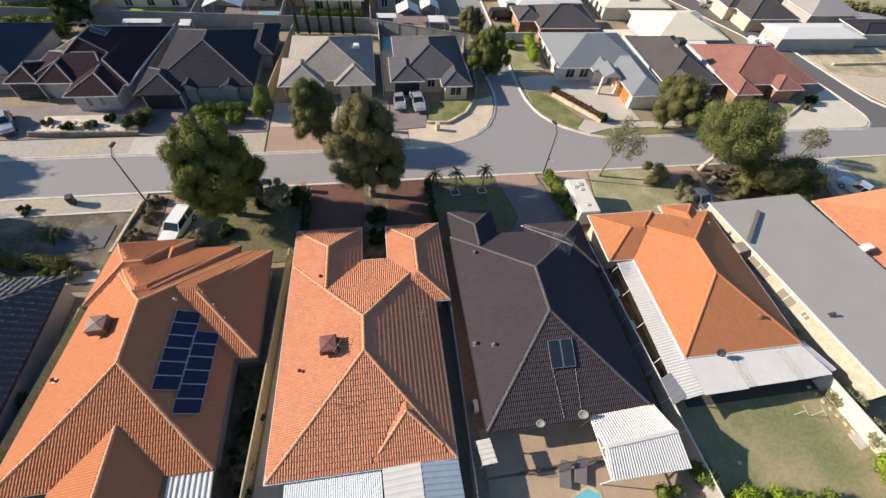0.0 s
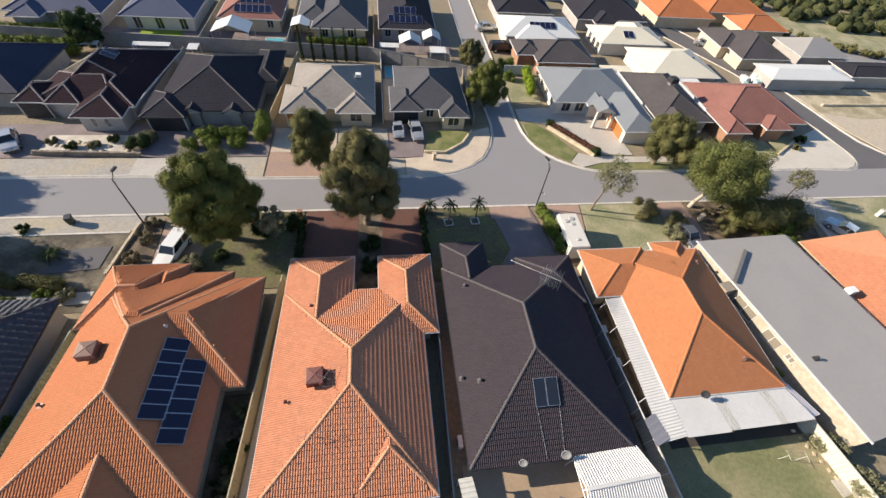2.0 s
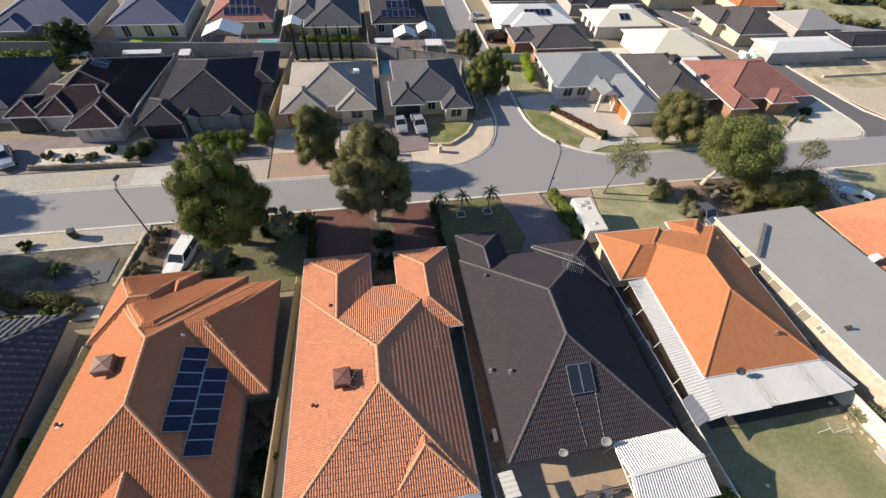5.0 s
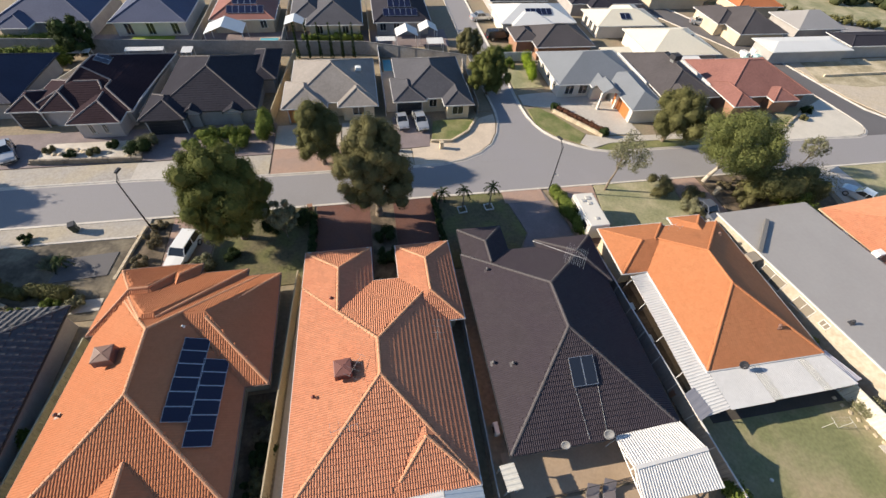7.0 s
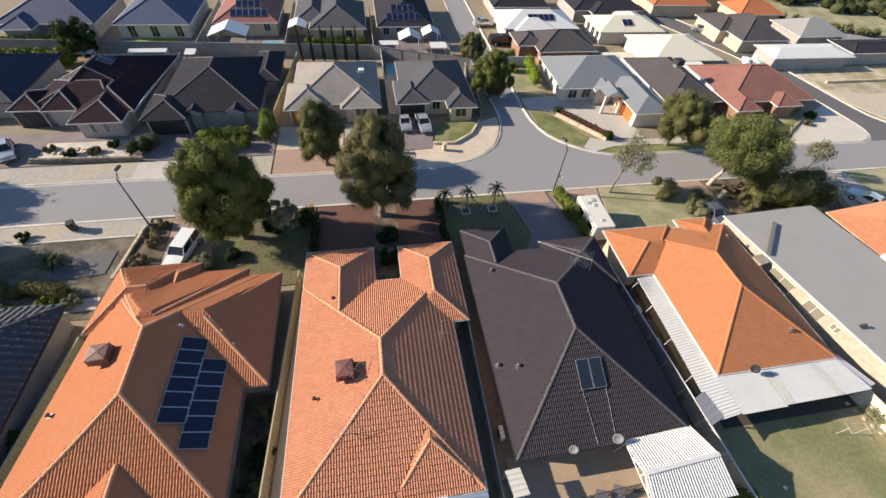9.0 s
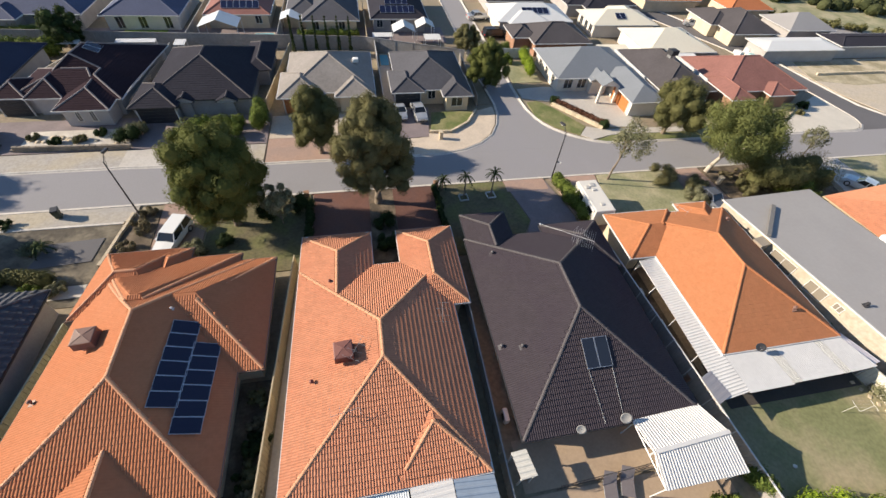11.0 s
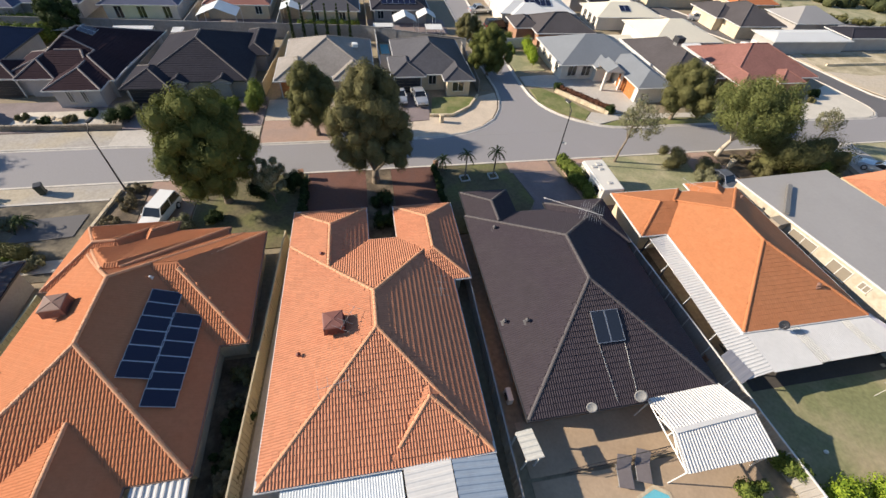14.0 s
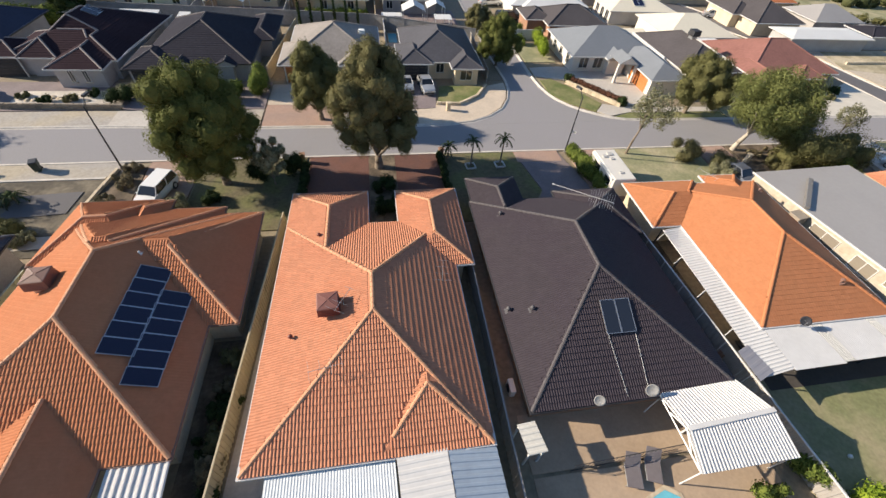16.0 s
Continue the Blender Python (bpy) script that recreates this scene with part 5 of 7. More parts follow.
# white edging frames round the palms
for x, y in ((10.1, 34.4), (13.2, 34.5)):
    g = thing("planter_frame", "low white square edging round a young palm", "planter", pose(x, y, 0.1, 0, 0, 5), "palm planters")
    for k in range(4):
        bm = bmesh.new()
        box(bm, -0.5, 0.5, 0.42, 0.5, 0.0, 0.16, pose(0, 0, 0, 0, 0, 90 * k))
        part("board", bm, WHITE_METAL, g)
# the bare yard beside the brown tiled house
hedge((-31.6, 28.4), (-27.0, 28.0), 1.3, 0.7, L_OLIVE, "dull olive low hedge in a bare front yard", 60, 4200, 0.09)
hedge((-36.0, 29.6), (-32.0, 28.8), 1.3, 0.6, L_OLIVE, "dull olive low hedge in a bare front yard", 61, 3000, 0.09)
# the dark asphalt colour stands in for tree shade on this slab
slab("yard_slab", [(-29.4, 29.4), (-24.6, 29.8), (-24.4, 32.6), (-28.8, 32.3)], 0.12, ASPHALT_D, "low grey paved platform in a bare yard", "platform", 0.1)
slab("yard_path", [(-31.5, 25.6), (-24.0, 25.9), (-24.0, 27.2), (-31.5, 27.0)], 0.09, CONC, "short concrete path beside a dark roof", "path")
block_wall((-44.0, 33.2), (-31.6, 27.2), 0.3, LIMESTONE, "low limestone edge across a bare yard")
for i in range(10):
    t = thing("succulent", "spiky grey green succulent in a bare yard", "plant", pose(-30.6 + 1.3 * random.random(), 31.0 + 1.3 * random.random(), 0.07, 0, 0, 37 * i), "spiky succulents")
    for k in range(11):
        bm = bmesh.new()
        a, e = 2 * math.pi * k / 11, random.uniform(0.5, 1.1)
        tip = Vector((math.cos(a) * 0.75 * math.cos(e), math.sin(a) * 0.75 * math.cos(e), 0.75 * math.sin(e)))
        side = Vector((-math.sin(a), math.cos(a), 0)) * 0.06
        q = [bm.verts.new(p) for p in (side, -side, tip * 0.5 - side, tip * 0.5 + side, tip)]
        bm.faces.new((q[0], q[1], q[2], q[3]))
        bm.faces.new((q[3], q[2], q[4]))
        part("leaf", bm, L_GREY, t)

# distant woodland and park shrubs
rng = np.random.default_rng(7)
cs = [(rng.uniform(80, 260), 0, 0) for _ in range(1100)]
cs = [(x, max(82.0 + 4 * math.sin(x * 0.06), 108 - 0.6 * (x - 88)) + rng.uniform(0, 60), rng.uniform(0.6, 1.5)) for x, _, _ in cs]
v, f = leaves(cs, [rng.uniform(0.9, 2.1) for _ in cs], 60000, 0.32, rng)
add_cores(v, f, cs, [1.7] * len(cs), rng)
tagged(raw("woodland", v, f, leaf_mat("leaf_bushland", (0.035, 0.045, 0.02), (0.12, 0.125, 0.055))), "dense dark green bushland in the distance", "woodland", kind="stuff")
for i in range(22):
    x = 92 + i * 2.3
    shrub(x, 90.5 - 0.62 * (x - 92) + rng.uniform(-0.8, 0.8), 2.2, 1.5, L_OLIVE, "rounded shrub in a row across dry parkland", 300 + i, 420, 0.2)
cs = [(rng.uniform(-90, 90), rng.uniform(116, 170), rng.uniform(0.8, 3.0)) for _ in range(150)]
v, f = leaves(cs, [rng.uniform(2.0, 4.0) for _ in cs], 14000, 0.8, rng)
tagged(raw("far_trees", v, f, L_DARK), "distant suburban trees", "woodland", kind="stuff")

# ---- roof equipment ----
def on_slope(side, x, y, z):
    """A frame on a 24 degree roof side: x across, y up the slope, z out of it."""
    m = slope_matrix(side, SLOPE, (0, 0, 0, 0), 0)
    m.translation = (x, y, z)
    return m


def cooler(x, y, z, material, label, lid=None):
    """An evaporative cooler: a louvred box with flared sides, a peaked lid and a roof collar."""
    c = thing("roof_cooler", label, "cooler", pose(x, y, z, 0, 0, 4), "roof coolers")
    bm = bmesh.new()
    box(bm, -0.42, 0.42, -0.42, 0.42, -0.35, 0.22)
    part("collar", bm, GALV, c)
    bm = bmesh.new()
    v = [bm.verts.new((sx * r, sy * r, h)) for h, r in ((0.2, 0.56), (0.3, 0.64), (0.88, 0.585)) for sx, sy in ((-1, -1), (1, -1), (1, 1), (-1, 1))]
    for k in range(2):
        for i in range(4):
            j = (i + 1) % 4
            bm.faces.new((v[4 * k + i], v[4 * k + j], v[4 * k + 4 + j], v[4 * k + 4 + i]))
    bm.faces.new(v[:4][::-1])
    bm.faces.new(v[-4:])
    part("body", bm, material, c)
    bm = bmesh.new()
    v = [bm.verts.new((sx * r, sy * r, h)) for h, r in ((0.87, 0.62), (0.93, 0.62), (0.96, 0.57), (1.03, 0.06)) for sx, sy in ((-1, -1), (1, -1), (1, 1), (-1, 1))]
    for k in range(3):
        for i in range(4):
            j = (i + 1) % 4
            bm.faces.new((v[4 * k + i], v[4 * k + j], v[4 * k + 4 + j], v[4 * k + 4 + i]))
    bm.faces.new(v[:4][::-1])
    bm.faces.new(v[-4:])
    for sx, sy in ((-1, -1), (1, -1), (1, 1), (-1, 1)):
        tube(bm, (0.56 * sx, 0.56 * sy, 0.96), (0.05 * sx, 0.05 * sy, 1.035), 0.018, 0.018, 5)
    part("lid", bm, lid or material, c, "peaked lid with raised diagonal creases")
    for s in range(4):
        for k in range(5):
            bm = bmesh.new()
            z0 = 0.36 + 0.11 * k
            r = 0.635 - 0.125 * (z0 - 0.3)
            box(bm, -0.42, 0.42, r - 0.01, r + 0.03, z0, z0 + 0.05, pose(0, 0, 0, 0, 0, 90 * s))
            part("louvre", bm, material, c)
    return c


COOL_RED = mat("dark_red_plastic", (0.16, 0.045, 0.035), 0.5, var=0.15)
COOL_BROWN = mat("faded_brown_plastic", (0.20, 0.115, 0.09), 0.55, var=0.15)
cooler(-2.62, 15.6, 3.76, COOL_RED, "dark red evaporative cooler on an orange tiled roof", mat("dull_red_plastic", (0.20, 0.085, 0.07), 0.6, var=0.15))
cooler(-18.72, 18.75, 4.1, COOL_BROWN, "faded brown evaporative cooler on a tiled roof")
cooler(48.2, 58.6, 4.5, DARK_METAL, "dark evaporative cooler on a charcoal roof")
cooler(-0.2, 60.6, 3.4, WHITE_PLASTIC, "white evaporative cooler on a grey tiled roof").scale = (0.62, 0.62, 0.62)


def vent(x, y, z, material, label="small pipe vent with a cowl on a tiled roof"):
    c = thing("roof_vent", label, "vent", pose(x, y, z), "roof vents")
    bm = bmesh.new()
    tube(bm, (0, 0, -0.2), (0, 0, 0.28), 0.07, 0.06, 10)
    part("pipe", bm, material, c, smooth=False)
    bm = bmesh.new()
    tube(bm, (0, 0, 0.26), (0, 0, 0.34), 0.15, 0.13, 10)
    tube(bm, (0, 0, 0.345), (0, 0, 0.42), 0.13, 0.03, 10)
    part("cowl", bm, material, c)
    bm = bmesh.new()
    box(bm, -0.2, 0.2, -0.2, 0.2, -0.06, 0.03, pose(0, 0, 0, 0, -20, 0))
    part("flashing", bm, material, c)
    return c


def roof_z(blocks, x, y, slope=SLOPE, eave=2.4):
    return eave + max(height(b, slope, x, y) for b in blocks)


B_ORANGE = [(-6.4, 5.78, 7.44, 24.3, "", {"S": 0.308, "W": 0.357})]
B_BROWN = [(-22.4, -9.97, 8.75, 26.2, "", {"S": 0.438, "E": 0.468, "W": 0.472})]
B_CHAR = [(8.2, 21.0, 8.72, 26.3, "", {"S": 0.438, "N": 0.515, "W": 0.54, "E": 0.467})]
B_BRIGHT = [(25.4, 36.25, 12.25, 27.4, "", {"S": 0.394, "N": 0.46, "W": 0.50, "E": 0.41})]
for bl, sl, m_, spots in ((B_ORANGE, 0.40, COOL_RED, ((-4.85, 14.35), (-3.67, 22.3))), (B_BROWN, 0.43, COOL_BROWN, ((-21.6, 15.7),)), (B_CHAR, 0.50, mat("dull_lead_flashing", (0.10, 0.095, 0.10), 0.6, var=0.2), ((9.9, 23.5), (8.5, 15.2), (9.8, 14.65))), (B_BRIGHT, 0.38, COOL_BROWN, ((33.0, 14.6), (34.4, 25.0)))):
    for x, y in spots:
        vent(x, y, roof_z(bl, x, y, sl), m_)
vent(40.12, 14.15, 3.1, DARK_METAL, "dark pipe vent on a grey steel roof")
vent(-14.18, 20.55, roof_z(B_BROWN, -14.18, 20.55, 0.43), WHITE_PLASTIC, "white ball vent on a brown tiled roof").scale = (0.55, 0.55, 0.7)


def solar_panel(m, w, h, cols, rows, group, label="dark blue solar panel in a silver frame on a roof", glass=PV):
    """A framed panel lying on a roof: w across, h up the slope."""
    p = thing("solar_panel", label, "solar panel", m, group)
    bm = bmesh.new()
    for x0, x1, y0, y1 in ((0, w, 0, 0.03), (0, w, h - 0.03, h), (0, 0.03, 0.031, h - 0.031), (w - 0.03, w, 0.031, h - 0.031)):
        box(bm, x0, x1, y0, y1, 0.06, 0.12)
    part("frame", bm, ALU, p)
    bm = bmesh.new()
    box(bm, 0.028, w - 0.028, 0.028, h - 0.028, 0.07, 0.108)
    part("glass", bm, glass, p)
    bm = bmesh.new()
    for x in (0.2, w - 0.25):
        box(bm, x, x + 0.05, 0.02, h - 0.02, 0.0, 0.06)
    part("rail", bm, ALU, p)
    return p


for col, (x0_, ys) in enumerate(((-14.02, 19.64), (-12.62, 18.1))):
    for i in range(6):
        y = ys - 1.0 * (i + 1)
        x = x0_ + 0.03 * (y - 15.5)
        m = slope_matrix("E", 0.468, (0, 0, 0, 0), 0)
        m.translation = (x + 1.52, y, roof_z(B_BROWN, x + 1.52, y, 0.43) + 0.09)
        solar_panel(m, 0.99, 1.64, 0, 0, "solar array on the brown roof")
for i in range(2):
    x = 13.5 + 0.96 * i
    m = slope_matrix("S", 0.438, (0, 0, 0, 0), 0)
    m.translation = (x, 12.08, roof_z(B_CHAR, x, 12.08, 0.5) + 0.06)
    solar_panel(m, 0.94, 2.04, 0, 0, "water heating panels", "blue glass water heating panel on a charcoal roof", mat("heater_glass", (0.022, 0.028, 0.042), 0.12, var=0.1, bump=0.0, spec=0.6))
for i in range(2):
    x, x_low = ((13.6, 13.9), (15.35, 15.26))[i]
    c = thing("roof_pipe", "pale copper pipe running down a charcoal tiled roof", "pipe", None, "roof pipes")
    bm = bmesh.new()
    tube(bm, (x, 12.1, roof_z(B_CHAR, x, 12.1, 0.5) + 0.08), (x_low, 8.85, roof_z(B_CHAR, x_low, 8.85, 0.5) + 0.08), 0.016, 0.016, 6)
    part("pipe", bm, GALV, c)
    for k in range(4):
        bm = bmesh.new()
        y = 9.2 + 0.8 * k
        xb = x_low + (x - x_low) * (y - 8.85) / 3.25
        box(bm, xb - 0.06, xb + 0.06, y - 0.03, y + 0.03, roof_z(B_CHAR, x, y, 0.5), roof_z(B_CHAR, x, y, 0.5) + 0.12)
        part("bracket", bm, GALV, c)


def dish(x, y, z, r, turn, label, enamel=None):
    c = thing("satellite_dish", label, "satellite dish", pose(x, y, z, 0, 0, turn), "satellite dishes")
    bm = bmesh.new()
    n, k = 18, 4
    tilt = pose(0, 0, 0.45, 52, 0, 0)
    rings = [[bm.verts.new(tilt @ Vector((r * (j / k) * math.cos(2 * math.pi * i / n), r * (j / k) * math.sin(2 * math.pi * i / n), 0.28 * r * (j / k) ** 2))) for i in range(n)] for j in range(1, k + 1)]
    mid = bm.verts.new(tilt @ Vector((0, 0, 0)))
    for i in range(n):
        bm.faces.new((mid, rings[0][i], rings[0][(i + 1) % n]))
        for a, b in zip(rings, rings[1:]):
            bm.faces.new((a[i], b[i], b[(i + 1) % n], a[(i + 1) % n]))
    ext = bmesh.ops.extrude_face_region(bm, geom=bm.faces[:])
    for q in ext["geom"]:
        if isinstance(q, bmesh.types.BMVert):
            q.co += (tilt.to_3x3() @ Vector((0, 0, -0.025)))
    part("reflector", bm, enamel or mat("pale_grey_enamel", (0.27, 0.265, 0.26), 0.6, var=0.1), c, smooth=True)
    bm = bmesh.new()
    tube(bm, (0, 0, -0.2), (0, 0, 0.45), 0.03, 0.03, 8)
    part("mast", bm, GALV, c)
    bm = bmesh.new()
    tube(bm, tilt @ Vector((0, -r, 0.28 * r)), tilt @ Vector((0, -0.25 * r, 1.0 * r)), 0.012, 0.012, 6)
    part("arm", bm, GALV, c)
    bm = bmesh.new()
    tube(bm, tilt @ Vector((0, -0.25 * r, 0.95 * r)), tilt @ Vector((0, -0.2 * r, 1.1 * r)), 0.035, 0.03, 8)
    part("receiver", bm, GALV, c)
    return c


dish(11.95, 8.7, 2.5, 0.32, -25, "grey satellite dish on a charcoal roof's edge")
dish(15.22, 8.9, 2.5, 0.38, -25, "large grey satellite dish beside a patio roof")
dish(28.2, 12.1, 2.5, 0.34, -40, "grey satellite dish at a white veranda roof", DARK_METAL)


def antenna(x, y, z, h, turn, n, label):
    c = thing("tv_antenna", label, "antenna", pose(x, y, z, 0, 0, turn), "roof antennas")
    bm = bmesh.new()
    tube(bm, (0, 0, -0.1), (0, 0, h), 0.022, 0.018, 6)
    part("mast", bm, GALV, c)
    bm = bmesh.new()
    tube(bm, (-0.9, 0, h - 0.05), (0.9, 0, h - 0.05), 0.014, 0.014, 6)
    part("boom", bm, GALV, c)
    for i in range(n):
        u = -0.85 + 1.7 * i / (n - 1)
        bm = bmesh.new()
        w = 0.6 - 0.25 * i / n
        tube(bm, (u, -w, h - 0.04), (u, w, h - 0.04), 0.008, 0.008, 5)
        part("element", bm, GALV, c)


c = thing("tv_antenna", "long-boomed many-armed television antenna on a charcoal roof", "antenna", pose(17.3, 23.1, 0), "roof antennas")
bm = bmesh.new()
tube(bm, (0, 0, 3.6), (0, 0, 5.1), 0.028, 0.022, 6)
part("mast", bm, GALV, c)
bm = bmesh.new()
tube(bm, (-2.9, 1.88, 4.98), (1.1, -0.71, 4.98), 0.022, 0.022, 6)
tube(bm, (-2.98, 1.93, 4.98), (-2.84, 1.84, 4.98), 0.06, 0.06, 8)
part("boom", bm, WHITE_METAL, c, "pale boom with a knob at its end")
for i in range(11):
    u = -0.45 + 0.15 * i
    w = 0.75 + 0.5 * abs(math.sin(1.7 * i))
    bm = bmesh.new()
    tube(bm, (u - 0.55 * w, -0.647 * u - 0.84 * w, 5.01), (u + 0.55 * w, -0.647 * u + 0.84 * w, 5.01), 0.011, 0.011, 5)
    part("element", bm, GALV, c)
antenna(-2.6, 11.6, 3.7, 0.7, 10, 4, "small television antenna on an orange tiled roof")
antenna(4.6, 18.2, 2.9, 0.7, 80, 4, "small television antenna on a tiled roof")
antenna(28.6, 25.6, 4.2, 0.8, 120, 4, "thin television antenna on an orange roof")
antenna(-1.75, 15.6, 4.1, 0.7, 60, 4, "small television antenna near a roof cooler")
ac = thing("air_conditioner", "boxy white air conditioner on the edge of an orange roof", "air conditioner", pose(49.6, 20.7, 2.62, 0, 0, 6))
part("casing", bevelled(-0.45, 0.45, -0.35, 0.35, 0.06, 0.75, 0.03), WHITE_PLASTIC, ac)
for i in range(6):
    bm = bmesh.new()
    box(bm, -0.38, 0.38, -0.362, -0.345, 0.16 + 0.09 * i, 0.2 + 0.09 * i)
    part("slat", bm, GALV, ac)
bm = bmesh.new()
for x in (-0.36, 0.36):
    box(bm, x - 0.03, x + 0.03, -0.33, 0.33, -0.35, 0.058)
part("bracket", bm, GALV, ac)
# far roofs' panels: block, slope, first place, number
for bl, sl, x, y, n_ in (((-24.6, -13.9, 81.7, 93.7), SLOPE, -21.8, 82.9, 6), ((-24.6, -13.9, 81.7, 93.7), SLOPE, -20.9, 84.7, 4), ((3.0, 13.2, 79.8, 95.0), SLOPE, 4.8, 81.0, 6), ((3.0, 13.2, 79.8, 95.0), SLOPE, 5.8, 82.8, 4), ((26.0, 40.6, 78.6, 88.0), 0.36, 31.2, 80.4, 5),
                         ((44.2, 57.6, 76.8, 85.0), 0.36, 49.4, 78.2, 2), ((48.8, 61.4, 65.4, 75.6), 0.36, 56.4, 67.6, 2), ((-42.5, -29.0, 54.6, 70.5), SLOPE, -35.0, 56.4, 0)):
    for i in range(n_):
        k = slope_matrix("S", sl, (0, 0, 0, 0), 0)
        k.translation = (x + 1.02 * i, y, 2.4 + sl * (y - bl[2]))
        solar_panel(k, 1.0, 1.64, 0, 0, "solar arrays on far roofs")
for i in range(2):
    y = 62.2 + 1.02 * i
    solar_panel(on_slope("E", -32.6, y, 2.4 + SLOPE * (-28.2 + 32.6) + 0.03), 1.0, 1.64, 0, 0, "solar arrays on far roofs")


# ---- patio roofs ----
def sheet(name, parent, pts, material, along, pitch=0.19, depth=0.03):
    """A ribbed steel sheet over the quad pts (four corners, z included); ribs run along edge 'along' (0: first to second corner)."""
    a, b, c, d = [Vector(p) for p in pts]
    if along == 1:
        a, b, c, d = b, c, d, a
    n = max(2, int((d - a).length / pitch))
    nrm = (b - a).cross(d - a).normalized()
    if nrm.z < 0:
        nrm = -nrm
    bm = bmesh.new()
    rows = []
    for i in range(n):
        for s, h in ((0.0, 0), (0.45, 0), (0.58, depth), (0.86, depth)):
            k = (i + s) / n
            rows.append((bm.verts.new(a.lerp(d, k) + nrm * h), bm.verts.new(b.lerp(c, k) + nrm * h)))
    rows.append((bm.verts.new(d), bm.verts.new(c)))
    for p, q in zip(rows, rows[1:]):
        bm.faces.new((p[0], p[1], q[1], q[0]))
    ext = bmesh.ops.extrude_face_region(bm, geom=bm.faces[:])
    for v in ext["geom"]:
        if isinstance(v, bmesh.types.BMVert):
            v.co -= nrm * 0.012
    bmesh.ops.recalc_face_normals(bm, faces=bm.faces[:])
    return part(name, bm, material, parent)


def posts(parent, spots, z, material=WHITE_METAL, r=0.045):
    for x, y in spots:
        bm = bmesh.new()
        box(bm, x - r, x + r, y - r, y + r, 0, z)
        part("post", bm, material, parent)


def beam(parent, a, b, material=WHITE_METAL, r=0.05):
    bm = bmesh.new()
    tube(bm, a, b, r, r, 4)
    part("beam", bm, material, parent)


p = thing("patio_roof", "white ribbed steel patio roof with a gabled frame", "patio roof")
sheet("roof_sheet", p, [(15.88, 8.78, 2.55), (15.98, 6.62, 3.15), (21.5, 6.95, 3.15), (20.95, 9.02, 2.55)], WHITE_METAL, 0)
sheet("roof_sheet", p, [(15.98, 6.6, 3.15), (15.92, 4.6, 2.5), (21.74, 4.64, 2.5), (21.5, 6.93, 3.15)], WHITE_METAL, 0)
bm = bmesh.new()
box(bm, 0, 5.53, -0.13, 0.13, 0.02, 0.05, pose(15.98, 6.61, 3.15, 0, 0, 3.4))
part("ridge_flashing", bm, WHITE_METAL, p)
posts(p, ((15.95, 8.65), (16.0, 4.7), (20.9, 8.85), (21.65, 4.75)), 2.45, r=0.03)
for a, b in (((15.85, 8.7, 2.46), (15.9, 4.65, 2.46)), ((15.85, 8.7, 2.5), (15.93, 6.62, 3.1)), ((15.93, 6.62, 3.1), (15.9, 4.65, 2.46)), ((15.9, 6.62, 2.5), (15.93, 6.62, 3.1)), ((15.9, 7.7, 2.5), (15.93, 6.62, 3.1)), ((15.9, 5.6, 2.5), (15.93, 6.62, 3.1)), ((15.95, 4.65, 2.44), (21.7, 4.68, 2.44)), ((15.9, 8.7, 2.48), (20.9, 8.9, 2.48))):
    beam(p, a, b)

p = thing("veranda_roof", "white steel veranda roof round two sides of an orange tiled house", "veranda")
sheet("side_sheet", p, [(23.4, 9.05, 2.18), (25.5, 9.3, 2.29), (25.5, 22.05, 2.29), (23.7, 21.9, 2.18)], WHITE_METAL, 0, 0.24)
sheet("back_sheet", p, [(25.52, 12.15, 2.3), (25.52, 9.2, 2.29), (29.4, 9.25, 2.29), (29.2, 12.15, 2.3)], WHITE_METAL, 0, 0.15, 0.005)
ROOF_GREY = mat("translucent_grey_sheet", (0.40, 0.40, 0.39), 0.5, var=0.12, bump=0.03)
sheet("skylight_sheet", p, [(29.22, 12.3, 2.3), (29.42, 9.35, 2.29), (30.2, 9.36, 2.29), (30.0, 12.3, 2.3)], ROOF_GREY, 0, 0.1, 0.02)
sheet("back_sheet", p, [(30.02, 12.3, 2.3), (30.22, 9.36, 2.29), (34.0, 9.4, 2.29), (33.6, 12.3, 2.3)], WHITE_METAL, 0, 0.15, 0.005)
sheet("skylight_sheet", p, [(33.62, 12.3, 2.3), (34.02, 9.4, 2.29), (34.7, 9.41, 2.29), (34.3, 12.3, 2.3)], ROOF_GREY, 0, 0.1, 0.02)
sheet("back_sheet", p, [(34.32, 12.3, 2.3), (34.72, 9.41, 2.29), (37.2, 9.5, 2.29), (36.2, 12.3, 2.3)], WHITE_METAL, 0, 0.15, 0.005)
sheet("side_sheet", p, [(36.3, 12.3, 2.29), (37.3, 9.7, 2.1), (38.3, 9.9, 1.9), (37.0, 12.6, 2.0)], mat("pale_lilac_steel", (0.55, 0.53, 0.58), 0.5, var=0.1, bump=0.03), 0, 0.24)
sheet("lean_to_sheet", p, [(22.46, 10.77, 2.42), (22.58, 8.78, 2.42), (24.05, 9.3, 2.25), (23.6, 11.22, 2.25)], mat("dull_grey_steel_sheet", (0.30, 0.29, 0.31), 0.5, var=0.1, bump=0.03), 1, 0.4, 0.008)
posts(p, [(23.7, y) for y in (9.5, 12.6, 15.8, 19.0, 22.0)] + [(x, 9.95) for x in (26.4, 29.6, 33.0, 36.8)], 2.14, DARK_METAL)
for y in (12.6, 15.8, 19.0, 21.6):
    beam(p, (23.0, y - 0.35, 1.75), (23.75, y, 2.2), r=0.035)
beam(p, (25.3, 9.6, 2.2), (37.0, 9.7, 2.2), DARK_METAL)
